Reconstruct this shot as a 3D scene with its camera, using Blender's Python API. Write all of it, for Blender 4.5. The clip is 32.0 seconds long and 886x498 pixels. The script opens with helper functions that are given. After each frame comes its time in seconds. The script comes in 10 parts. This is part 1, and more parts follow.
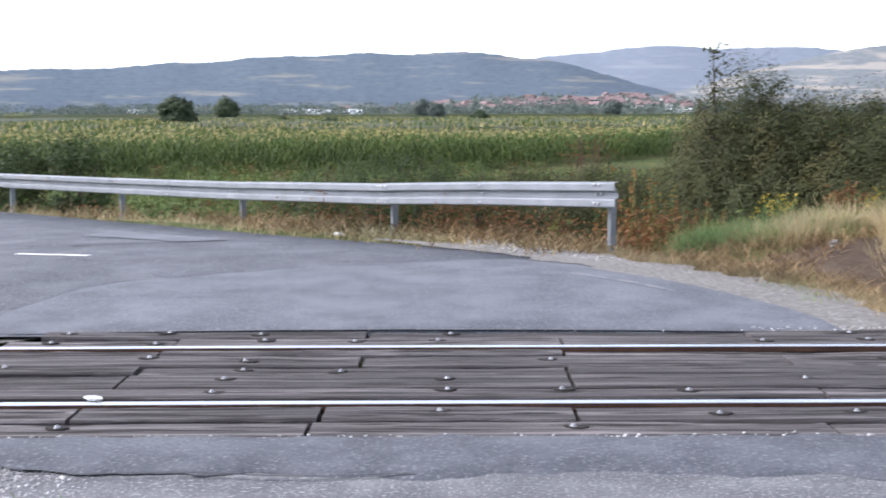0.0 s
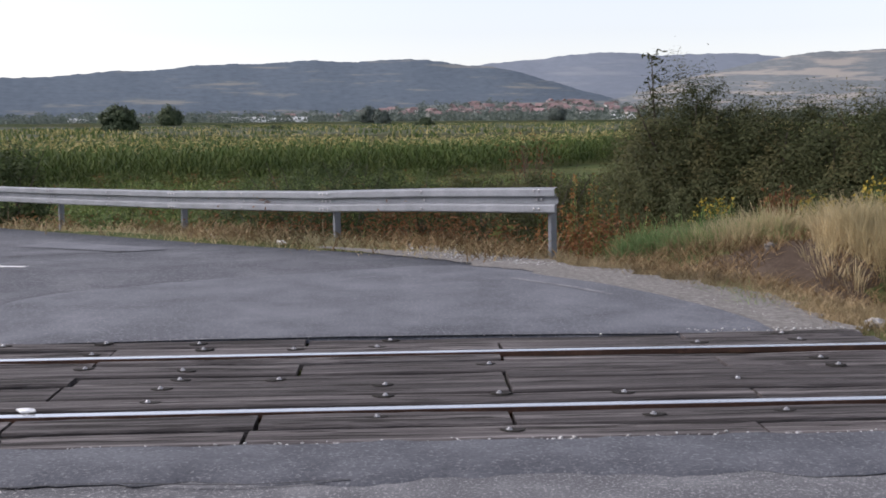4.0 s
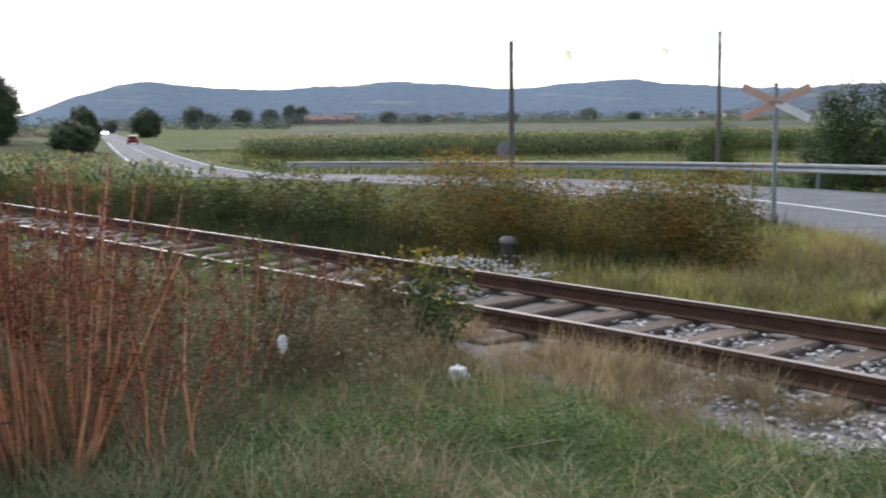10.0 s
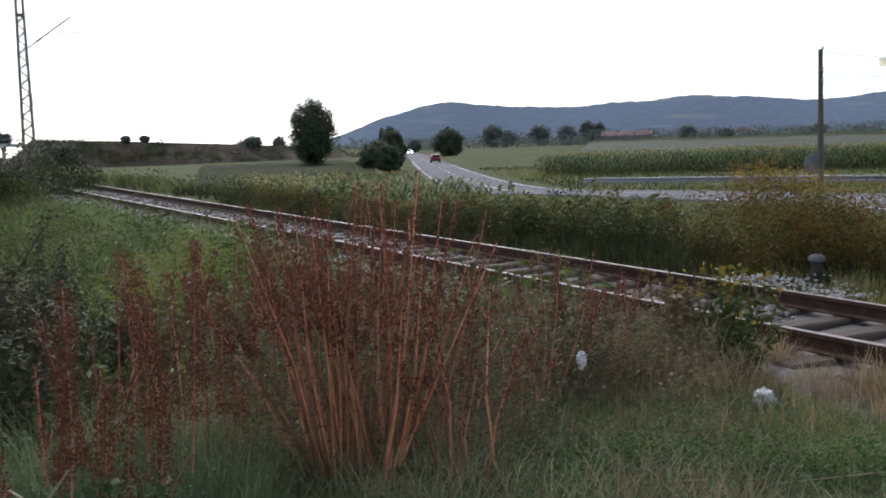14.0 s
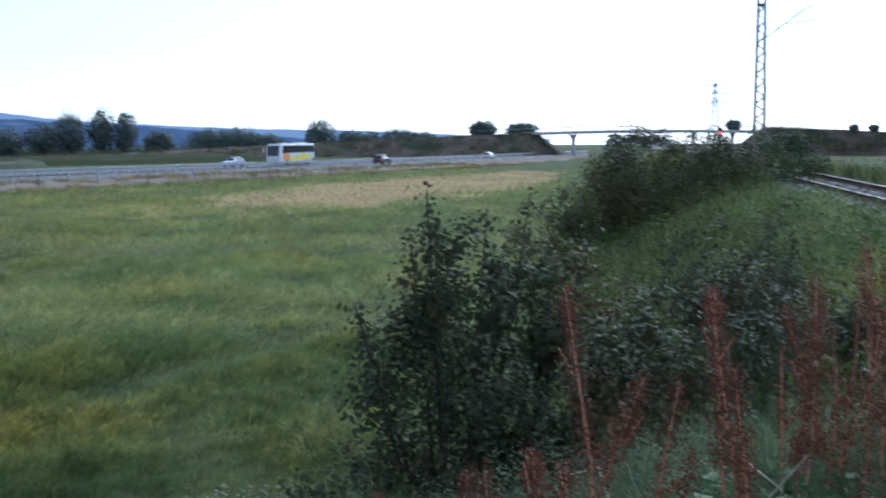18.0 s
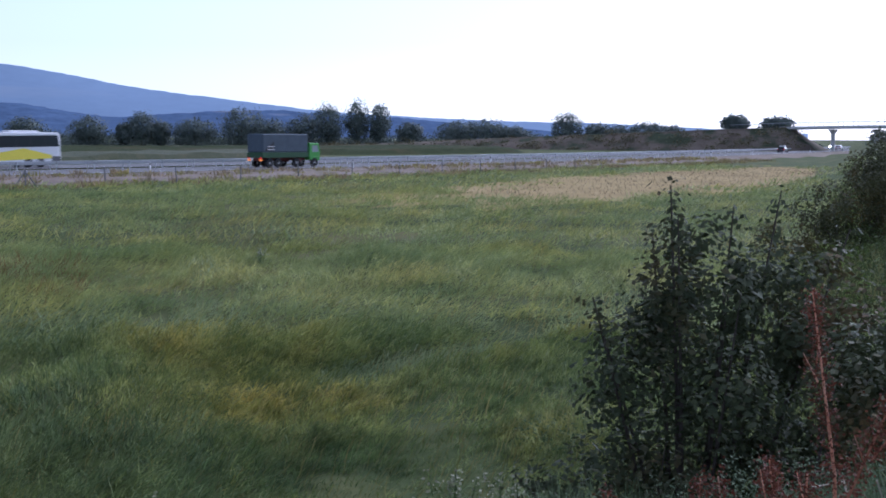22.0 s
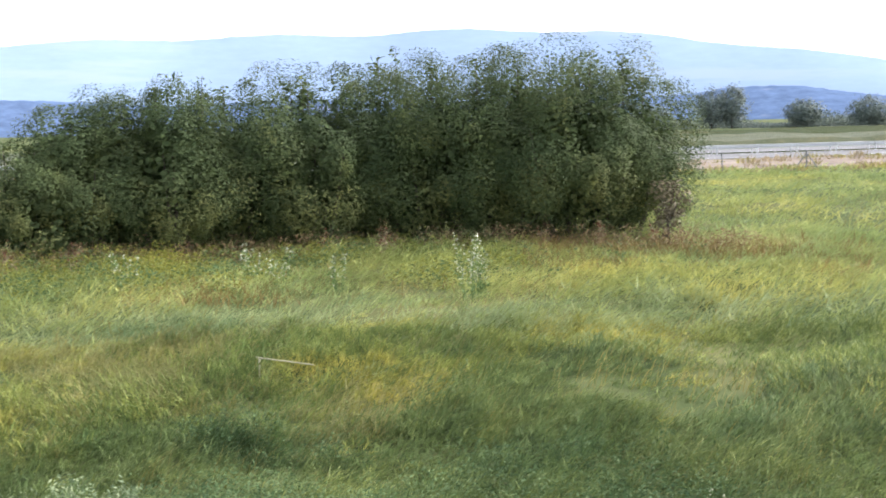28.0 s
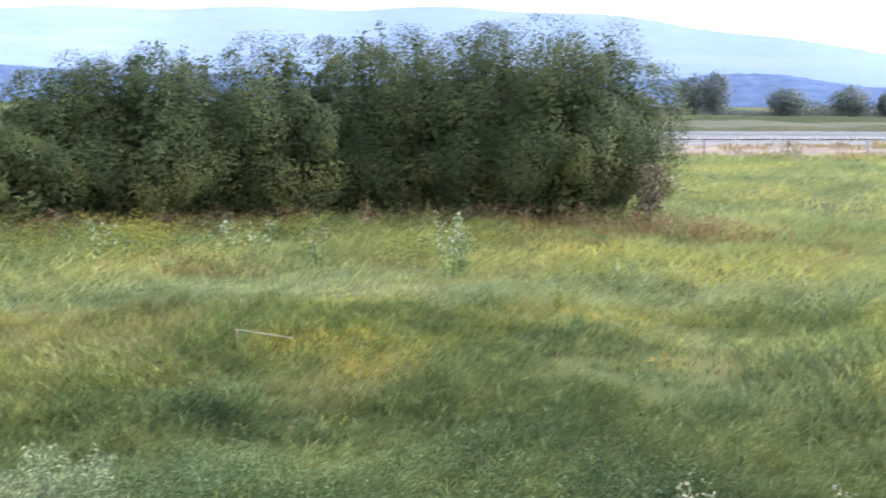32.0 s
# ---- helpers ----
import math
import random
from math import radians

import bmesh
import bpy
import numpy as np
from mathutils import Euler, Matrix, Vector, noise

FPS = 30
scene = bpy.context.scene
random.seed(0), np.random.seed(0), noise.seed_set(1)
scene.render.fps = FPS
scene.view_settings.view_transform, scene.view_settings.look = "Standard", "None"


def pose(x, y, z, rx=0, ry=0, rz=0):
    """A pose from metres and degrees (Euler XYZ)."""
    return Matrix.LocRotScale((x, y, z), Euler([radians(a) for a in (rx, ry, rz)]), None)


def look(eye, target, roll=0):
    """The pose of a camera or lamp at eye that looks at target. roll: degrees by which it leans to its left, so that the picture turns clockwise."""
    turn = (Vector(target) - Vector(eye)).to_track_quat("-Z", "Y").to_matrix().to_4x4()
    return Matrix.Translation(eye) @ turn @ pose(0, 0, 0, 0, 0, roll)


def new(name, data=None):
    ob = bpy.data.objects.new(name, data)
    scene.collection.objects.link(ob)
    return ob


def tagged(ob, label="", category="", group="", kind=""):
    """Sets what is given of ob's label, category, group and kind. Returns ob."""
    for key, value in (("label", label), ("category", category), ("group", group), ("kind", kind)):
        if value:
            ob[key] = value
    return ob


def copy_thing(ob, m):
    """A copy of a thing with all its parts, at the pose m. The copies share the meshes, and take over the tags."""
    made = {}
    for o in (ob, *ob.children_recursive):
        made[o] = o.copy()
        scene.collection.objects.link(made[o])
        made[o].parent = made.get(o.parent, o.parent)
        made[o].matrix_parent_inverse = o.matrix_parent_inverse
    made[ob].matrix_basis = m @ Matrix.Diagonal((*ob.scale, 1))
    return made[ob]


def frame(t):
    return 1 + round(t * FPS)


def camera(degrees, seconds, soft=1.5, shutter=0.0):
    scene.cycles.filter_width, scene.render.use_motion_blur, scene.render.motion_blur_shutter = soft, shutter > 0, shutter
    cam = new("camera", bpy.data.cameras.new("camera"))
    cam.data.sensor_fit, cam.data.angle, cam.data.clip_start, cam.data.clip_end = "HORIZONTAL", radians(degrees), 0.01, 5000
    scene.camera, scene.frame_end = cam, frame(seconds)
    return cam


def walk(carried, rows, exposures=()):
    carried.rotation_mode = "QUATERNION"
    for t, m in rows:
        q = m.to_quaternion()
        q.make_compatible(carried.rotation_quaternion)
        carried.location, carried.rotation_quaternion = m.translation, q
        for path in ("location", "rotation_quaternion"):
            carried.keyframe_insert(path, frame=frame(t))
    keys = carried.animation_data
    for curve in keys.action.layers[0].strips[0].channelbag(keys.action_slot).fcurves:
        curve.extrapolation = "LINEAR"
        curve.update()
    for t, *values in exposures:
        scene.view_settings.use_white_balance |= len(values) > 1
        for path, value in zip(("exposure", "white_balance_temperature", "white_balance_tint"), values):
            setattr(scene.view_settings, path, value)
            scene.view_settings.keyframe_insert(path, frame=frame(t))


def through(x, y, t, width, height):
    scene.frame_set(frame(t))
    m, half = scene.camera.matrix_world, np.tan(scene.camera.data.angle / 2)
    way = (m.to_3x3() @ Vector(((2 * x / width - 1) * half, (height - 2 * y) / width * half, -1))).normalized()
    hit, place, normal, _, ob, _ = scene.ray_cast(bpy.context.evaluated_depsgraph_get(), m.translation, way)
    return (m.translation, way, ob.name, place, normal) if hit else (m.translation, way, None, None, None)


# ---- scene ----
FOV = 43.45
cam = camera(FOV, 32.0, soft=1.75, shutter=0.4)


def aim(yaw, tilt, lean):
    """Turn of the lens: heading (left positive), tilt from straight down and lean, in degrees."""
    return (Matrix.Rotation(radians(yaw), 4, "Z") @ Matrix.Rotation(radians(tilt), 4, "X")
            @ Matrix.Rotation(radians(lean), 4, "Z"))


# seconds, x, y, z, tilt, lean, heading
PATH = [
    (0, 0.031, -0.105, 1.624, 82.87, -0.15, 0),
    (0.5, 0.047, -0.121, 1.626, 82.47, -0.69, 2.74),
    (1, 0.061, -0.143, 1.628, 82.19, -0.86, 1.13),
    (1.5, 0.033, -0.137, 1.646, 83.15, -0.35, 0.85),
    (2, 0.041, -0.119, 1.639, 82.79, -0.72, 2.95),
    (2.5, 0.055, -0.138, 1.629, 83.61, -0.23, 1.91),
    (3, 0.058, -0.146, 1.629, 83.16, -0.72, 1.85),
    (3.5, 0.092, -0.133, 1.62, 83.16, -0.74, -1.22),
    (5.5, 0.098, -0.163, 1.648, 83.46, -0.11, -4.23),
    (6, 0.081, -0.156, 1.654, 83.51, 0.36, -5.23),
    (6.5, 0.028, -0.145, 1.637, 83.19, 0.26, 1.35),
    (7, -0.003, -0.156, 1.643, 83.07, -0.03, 11.83),
    (7.5, -0.082, -0.136, 1.644, 82.48, -0.03, 22.5),
    (8, -0.152, -0.158, 1.655, 82.73, -0.52, 31.5),
    (8.5, -0.241, -0.199, 1.661, 82.74, -0.9, 40.3),
    (9, -0.292, -0.204, 1.655, 82.2, -0.92, 46.31),
    (9.5, -0.328, -0.218, 1.65, 83.03, -0.88, 50.35),
    (10, -0.381, -0.229, 1.64, 83.3, -0.9, 54.49),
    (10.5, -0.389, -0.227, 1.648, 83.59, -0.35, 60.23),
    (11, -0.406, -0.232, 1.644, 83.63, -0.47, 63.74),
    (11.5, -0.426, -0.239, 1.64, 84.22, -1, 67.48),
    (12, -0.395, -0.242, 1.645, 84.66, -1.35, 67.84),
    (12.5, -0.43, -0.243, 1.64, 84.69, -1.89, 68.45),
    (13, -0.451, -0.236, 1.635, 85.35, -1.61, 69.08),
    (13.5, -0.423, -0.238, 1.639, 84.93, -1.78, 68.73),
    (16, -0.403, -0.295, 1.628, 82.23, -1.38, 80.36),
    (16.5, -0.406, -0.316, 1.627, 82.32, -0.76, 83.73),
    (17, -0.402, -0.35, 1.638, 83.48, -1.02, 91.65),
    (17.5, -0.387, -0.382, 1.65, 83.46, -0.01, 98.88),
    (18, -0.331, -0.396, 1.661, 84.63, -0.32, 105.53),
    (18.5, -0.355, -0.416, 1.65, 85.4, -0.54, 109.75),
    (19, -0.354, -0.419, 1.647, 83.97, -0.17, 113.4),
    (19.5, -0.338, -0.39, 1.664, 84.73, 0.5, 116.47),
    (20, -0.336, -0.378, 1.665, 85, 0.41, 118.85),
    (20.5, -0.35, -0.375, 1.664, 85.4, 0.34, 117.79),
    (21, -0.335, -0.38, 1.664, 84.33, 0.14, 115.71),
    (21.5, -0.352, -0.393, 1.665, 84.18, -0.11, 117.44),
    (22, -0.335, -0.377, 1.665, 84.26, 0.29, 118.06),
    (22.5, -0.342, -0.372, 1.665, 84.28, 0.4, 117.59),
    (23, -0.332, -0.372, 1.666, 84.59, 0.39, 116.34),
    (23.5, -0.308, -0.38, 1.67, 84.39, 0.52, 115.62),
    (24, -0.317, -0.385, 1.67, 84.17, 0.37, 118.14),
    (24.5, -0.285, -0.366, 1.663, 84.38, -0.03, 123.67),
    (25, -0.276, -0.332, 1.671, 84.21, -0.13, 128.66),
    (25.5, -0.293, -0.33, 1.671, 84.2, -0.51, 131.11),
    (26, -0.301, -0.338, 1.674, 83.76, -1.38, 134.91),
    (26.5, -0.289, -0.351, 1.672, 84.16, -1.88, 142.6),
    (28.5, -0.105, -0.632, 1.654, 83.52, -1.26, 157.48),
    (29, -0.099, -0.584, 1.67, 83.34, -0.52, 156.22),
    (29.5, -0.097, -0.593, 1.682, 83.91, -0, 154.7),
    (30, -0.101, -0.637, 1.66, 83.52, 0.08, 153.57),
    (30.5, -0.123, -0.647, 1.655, 83.54, 0.2, 152.79),
    (31, -0.128, -0.673, 1.639, 83.67, 0.14, 152.62),
    (31.5, -0.127, -0.68, 1.634, 83.14, 0.36, 152.32),
    (32, -0.129, -0.695, 1.625, 82.54, 0.44, 155.52),
]
EXPOSURES = [(0, 2.02, 6000, 15), (1, 1.6, 6000, 15), (2, 1.55, 6000, 15), (3, 1.2, 6200, 17), (6, 1.15, 6400, 18), (7, 1.02, 6200, 14), (8, 1.34, 6200, 14), (9, 1.53, 6200, 13), (10, 1.5, 6200, 12), (11, 1.3, 6100, 12), (12, 1.0, 6050, 13), (13, 0.64, 6000, 14), (14.5, 1.2, 5900, 12), (16, 1.92, 5500, 9), (17, 1.6, 5200, 8), (18, 1.0, 4900, 8), (19, 0.67, 4900, 15), (20, 0.87, 4970, 19), (21, 0.69, 5000, 22), (22, 0.88, 5030, 22), (24, 0.88, 5080, 22), (25, 1.17, 5370, 13), (26, 1.35, 5700, 6), (26.5, 1.7, 6000, 6), (28.5, 2.6, 6350, 15), (31, 2.36, 6250, 17), (32, 2.61, 5950, 19)]
walk(cam, [(t, Matrix.Translation((x, y, z)) @ aim(h, tilt, lean)) for t, x, y, z, tilt, lean, h in PATH], EXPOSURES)

# ---- light: dusk, the sun just over the hills in the west, behind thin cloud ----
SUN_AZ, SUN_EL = -82.0, 38.0
world = bpy.data.worlds.new("evening_sky")
scene.world = world
world.use_nodes = True
wn = world.node_tree
sky = wn.nodes.new("ShaderNodeTexSky")
sky.sky_type = "NISHITA"
sky.sun_disc = False
sky.sun_elevation = radians(SUN_EL)
sky.sun_rotation = radians(SUN_AZ)
sky.air_density, sky.dust_density, sky.ozone_density = 1.0, 0.6, 1.6
wn.nodes["Background"].inputs["Strength"].default_value = 0.08
veil = wn.nodes.new("ShaderNodeHueSaturation")
veil.inputs["Saturation"].default_value = 0.4
wn.links.new(sky.outputs[0], veil.inputs["Color"])
wn.links.new(veil.outputs[0], wn.nodes["Background"].inputs["Color"])
sun = new("sun", bpy.data.lights.new("sun", "SUN"))
sun.data.energy, sun.data.angle, sun.data.color = 1.9, radians(65), (1.0, 0.94, 0.87)
sa, se = radians(SUN_AZ), radians(SUN_EL)
sun.matrix_world = look((0, 0, 60), (-math.sin(sa) * math.cos(se), -math.cos(sa) * math.cos(se), 60 - math.sin(se)))
scene.view_settings.exposure = 0.0

# ---- materials ----
def nodes_of(name):
    m = bpy.data.materials.new(name)
    m.use_nodes = True
    return m, m.node_tree, m.node_tree.nodes["Principled BSDF"]


def add(nt, kind, **kw):
    n = nt.nodes.new(kind)
    for k, v in kw.items():
        n.inputs[k].default_value = v
    return n


def ramp(nt, source, stops):
    r = nt.nodes.new("ShaderNodeValToRGB")
    e = r.color_ramp.elements
    while len(e) < len(stops):
        e.new(0.5)
    for el, (p, col) in zip(e, stops):
        el.position, el.color = p, (*col, 1)
    nt.links.new(source, r.inputs[0])
    return r.outputs[0]


def mixed(nt, fac, a, b, mode="MIX"):
    m = nt.nodes.new("ShaderNodeMix")
    m.data_type, m.blend_type = "RGBA", mode
    for s, v in (("Factor", fac), ("A", a), ("B", b)):
        i = [q for q in m.inputs if q.name == s and q.type == ("VALUE" if s == "Factor" else "RGBA")][0]
        if isinstance(v, (int, float)):
            i.default_value = v
        elif isinstance(v, tuple):
            i.default_value = (*v, 1)
        else:
            nt.links.new(v, i)
    return [q for q in m.outputs if q.type == "RGBA"][0]


def surface(name, cols, scale=4.0, rough=0.8, bump=0.3, fine=40.0, metal=0.0, stretch=(1, 1, 1), spots=None,
            island=0.0, pieces=0.0, spec=0.3, dist=0.02, glow=0.0):
    """A worn surface: a ramp of base colours over two scales of noise, with bump; island / pieces: variation per leaf or per piece."""
    m, nt, b = nodes_of(name)
    co = nt.nodes.new("ShaderNodeTexCoord")
    mp = add(nt, "ShaderNodeMapping", Scale=stretch)
    nt.links.new(co.outputs["Object"], mp.inputs[0])
    n1 = add(nt, "ShaderNodeTexNoise", Scale=scale, Detail=6.0, Roughness=0.6)
    n2 = add(nt, "ShaderNodeTexNoise", Scale=fine, Detail=4.0, Roughness=0.65)
    for n in (n1, n2):
        nt.links.new(mp.outputs[0], n.inputs["Vector"])
    s = add(nt, "ShaderNodeMath")
    s.operation = "MULTIPLY_ADD"
    s.inputs[1].default_value = 0.4
    nt.links.new(n2.outputs["Fac"], s.inputs[0])
    s2 = add(nt, "ShaderNodeMath")
    s2.operation = "MULTIPLY"
    s2.inputs[1].default_value = 0.6
    nt.links.new(n1.outputs["Fac"], s2.inputs[0])
    nt.links.new(s2.outputs[0], s.inputs[2])
    k = len(cols)
    c = ramp(nt, s.outputs[0], [(0.3 + 0.4 * i / max(1, k - 1), col) for i, col in enumerate(cols)])
    if island or pieces:
        if island:
            g = nt.nodes.new("ShaderNodeNewGeometry").outputs["Random Per Island"]
        else:
            g = nt.nodes.new("ShaderNodeObjectInfo").outputs["Random"]
        amount = island or pieces
        v = ramp(nt, g, [(0, (1 - amount,) * 3), (1, (1 + amount,) * 3)])
        c = mixed(nt, 1.0, c, v, "MULTIPLY")
    if spots:
        sc, lo, hi, col = spots
        n3 = add(nt, "ShaderNodeTexNoise", Scale=sc, Detail=5.0, Roughness=0.7)
        nt.links.new(mp.outputs[0], n3.inputs["Vector"])
        f = ramp(nt, n3.outputs["Fac"], [(lo, (0, 0, 0)), (hi, (1, 1, 1))])
        c = mixed(nt, f, c, col)
    nt.links.new(c, b.inputs["Base Color"])
    b.inputs["Roughness"].default_value = rough
    b.inputs["Metallic"].default_value = metal
    b.inputs["Specular IOR Level"].default_value = spec
    if bump:
        bp = add(nt, "ShaderNodeBump", Strength=bump, Distance=dist)
        nt.links.new(s.outputs[0], bp.inputs["Height"])
        nt.links.new(bp.outputs[0], b.inputs["Normal"])
    if glow:
        nt.links.new(c, b.inputs["Emission Color"])
        b.inputs["Emission Strength"].default_value = glow
    return m


def foliage(name, lo, hi, third=None, through=0.25, rough=0.6, lift=1.55, drift=(), grain=None):
    """Leaves or blades: a colour for each by its island, some light passing through."""
    m, nt, b = nodes_of(name)
    g = nt.nodes.new("ShaderNodeNewGeometry").outputs["Random Per Island"]
    lo, hi, third = (c and tuple(v * lift for v in c) for c in (lo, hi, third))
    lo = tuple(0.6 * a + 0.4 * b for a, b in zip(lo, hi))
    third = third and tuple(0.7 * a + 0.3 * b for a, b in zip(third, hi))
    stops = [(0.0, lo), (0.7, hi)] + ([(1.0, third)] if third else [])
    c = ramp(nt, g, stops)
    co = nt.nodes.new("ShaderNodeTexCoord")
    n1 = add(nt, "ShaderNodeTexNoise", Scale=0.35, Detail=3.0)
    nt.links.new(co.outputs["Object"], n1.inputs["Vector"])
    v = ramp(nt, n1.outputs["Fac"], [(0.3, (0.62, 0.68, 0.62)), (0.7, (1.3, 1.22, 1.05))])
    c = mixed(nt, 1.0, c, v, "MULTIPLY")
    n2 = add(nt, "ShaderNodeTexNoise", Scale=1.6, Detail=2.0)
    nt.links.new(co.outputs["Object"], n2.inputs["Vector"])
    v = ramp(nt, n2.outputs["Fac"], [(0.3, (0.75, 0.78, 0.75)), (0.7, (1.2, 1.2, 1.2))])
    c = mixed(nt, 1.0, c, v, "MULTIPLY")
    where = co.outputs["Object"]
    if grain:
        for kw in ({"Rotation": (0, 0, radians(grain[0]))}, {"Scale": (grain[1], 1, 1)}):
            mp = add(nt, "ShaderNodeMapping", **kw)
            nt.links.new(where, mp.inputs[0])
            where = mp.outputs[0]
    for sc, lo_at, hi_at, col in drift:
        n3 = add(nt, "ShaderNodeTexNoise", Scale=sc, Detail=4.0, Roughness=0.65)
        nt.links.new(where, n3.inputs["Vector"])
        v = ramp(nt, n3.outputs["Fac"], [(lo_at, (1, 1, 1)), (hi_at, col)])
        c = mixed(nt, 1.0, c, v, "MULTIPLY")
    nt.links.new(c, b.inputs["Base Color"])
    b.inputs["Roughness"].default_value = rough
    b.inputs["Specular IOR Level"].default_value = 0.1
    t = nt.nodes.new("ShaderNodeBsdfTranslucent")
    nt.links.new(c, t.inputs["Color"])
    mx = nt.nodes.new("ShaderNodeMixShader")
    mx.inputs[0].default_value = through
    nt.links.new(b.outputs[0], mx.inputs[1])
    nt.links.new(t.outputs[0], mx.inputs[2])
    nt.links.new(mx.outputs[0], nt.nodes["Material Output"].inputs["Surface"])
    return m


def plain(name, col, rough=0.5, metal=0.0, spec=0.4, glow=0.0, noise_amount=0.15, scale=12.0):
    d = tuple(v * (1 - noise_amount) for v in col)
    l = tuple(min(1, v * (1 + noise_amount)) for v in col)
    return surface(name, [d, col, l], scale=scale, rough=rough, metal=metal, bump=0.08, spec=spec, glow=glow, dist=0.004)


# ---- mesh tools ----
rng = np.random.default_rng(7)


def raw(name, verts, faces):
    """A mesh from arrays; faces: an (n, k) array."""
    verts, faces = np.asarray(verts, np.float32), np.asarray(faces, np.int32)
    me = bpy.data.meshes.new(name)
    n, k = faces.shape
    me.vertices.add(len(verts))
    me.vertices.foreach_set("co", verts.ravel())
    me.loops.add(n * k)
    me.loops.foreach_set("vertex_index", faces.ravel())
    me.polygons.add(n)
    me.polygons.foreach_set("loop_start", np.arange(0, n * k, k, dtype=np.int32))
    me.update(calc_edges=True)
    return me


class Shape:
    """Collects boxes, tubes and sheets for one mesh."""

    def __init__(self):
        self.v, self.f = [], []

    def put(self, verts, faces):
        o = len(self.v)
        self.v += [tuple(p) for p in verts]
        self.f += [tuple(i + o for i in q) for q in faces]
        return self

    def box(self, c, s, m=None, bev=0.0):
        x, y, z = (a / 2 for a in s)
        b = min(bev, x * 0.8, y * 0.8, z * 0.8)
        if b <= 0:
            p = [(i, j, k) for k in (-z, z) for i, j in ((-x, -y), (x, -y), (x, y), (-x, y))]
            q = [(3, 2, 1, 0), (4, 5, 6, 7), (0, 1, 5, 4), (1, 2, 6, 5), (2, 3, 7, 6), (3, 0, 4, 7)]
        else:
            ring = [(-x + b, -y), (x - b, -y), (x, -y + b), (x, y - b), (x - b, y), (-x + b, y), (-x, y - b), (-x, -y + b)]
            inn = [(i * (x - b) / x, j * (y - b) / y) for i, j in ring]
            p = [(i, j, -z) for i, j in inn] + [(i, j, -z + b) for i, j in ring] + [(i, j, z - b) for i, j in ring] + [(i, j, z) for i, j in inn]
            q = [tuple(range(7, -1, -1)), tuple(range(24, 32))]
            for r in range(3):
                q += [(8 * r + i, 8 * r + (i + 1) % 8, 8 * r + 8 + (i + 1) % 8, 8 * r + 8 + i) for i in range(8)]
        p = [Vector(a) for a in p]
        if m is not None:
            p = [m @ a for a in p]
        return self.put([a + Vector(c) for a in p], q)

    def tube(self, pts, r, n=8, caps=True):
        pts = [Vector(p) for p in pts]
        rs = r if isinstance(r, (list, tuple)) else [r] * len(pts)
        verts = []
        for i, p in enumerate(pts):
            d = (pts[min(i + 1, len(pts) - 1)] - pts[max(i - 1, 0)]).normalized()
            a = d.orthogonal().normalized() if abs(d.z) < 0.99 else Vector((1, 0, 0))
            if abs(d.z) < 0.99:
                a = d.cross(Vector((0, 0, 1))).normalized()
            b = d.cross(a).normalized()
            verts += [p + rs[i] * (math.cos(2 * math.pi * k / n) * a + math.sin(2 * math.pi * k / n) * b) for k in range(n)]
        q = [(i * n + k, i * n + (k + 1) % n, (i + 1) * n + (k + 1) % n, (i + 1) * n + k) for i in range(len(pts) - 1) for k in range(n)]
        if caps:
            q += [tuple(range(n - 1, -1, -1)), tuple(range((len(pts) - 1) * n, len(pts) * n))]
        return self.put(verts, q)

    def lathe(self, prof, n=16, at=(0, 0, 0)):
        p = [(at[0] + r * math.cos(2 * math.pi * k / n), at[1] + r * math.sin(2 * math.pi * k / n), at[2] + z) for r, z in prof for k in range(n)]
        q = [(i * n + k, i * n + (k + 1) % n, (i + 1) * n + (k + 1) % n, (i + 1) * n + k) for i in range(len(prof) - 1) for k in range(n)]
        q += [tuple(range(n - 1, -1, -1)), tuple(range((len(prof) - 1) * n, len(prof) * n))]
        return self.put(p, q)

    def sweep(self, pts, prof, closed=False, up=(0, 0, 1)):
        """A profile of (sideways, up) carried along points."""
        pts = [Vector(p) for p in pts]
        n, verts = len(prof), []
        for i, p in enumerate(pts):
            d = (pts[min(i + 1, len(pts) - 1)] - pts[max(i - 1, 0)]).normalized()
            a = d.cross(Vector(up)).normalized()
            b = a.cross(d)
            verts += [p + s * a + h * b for s, h in prof]
        m = n if closed else n - 1
        q = [(i * n + k, i * n + (k + 1) % n, (i + 1) * n + (k + 1) % n, (i + 1) * n + k) for i in range(len(pts) - 1) for k in range(m)]
        if closed:
            q += [tuple(range(n - 1, -1, -1)), tuple(range((len(pts) - 1) * n, len(pts) * n))]
        return self.put(verts, q)

    def mesh(self, name, mat, smooth=False):
        me = bpy.data.meshes.new(name)
        me.from_pydata(self.v, [], self.f)
        me.materials.append(mat)
        if smooth:
            me.polygons.foreach_set("use_smooth", [True] * len(me.polygons))
        me.update()
        return me


def part(name, shape, mat, parent=None, label="", smooth=False, m=None):
    me = shape if isinstance(shape, bpy.types.Mesh) else shape.mesh(name, mat, smooth)
    if mat and not me.materials:
        me.materials.append(mat)
    ob = new(name, me)
    if parent:
        ob.parent = parent
    if m is not None:
        ob.matrix_basis = m
    return tagged(ob, label)


def thing(name, m, label, category, group="", kind=""):
    ob = new(name)
    ob.empty_display_size = 0.2
    ob.matrix_basis = m
    return tagged(ob, label, category, group, kind)


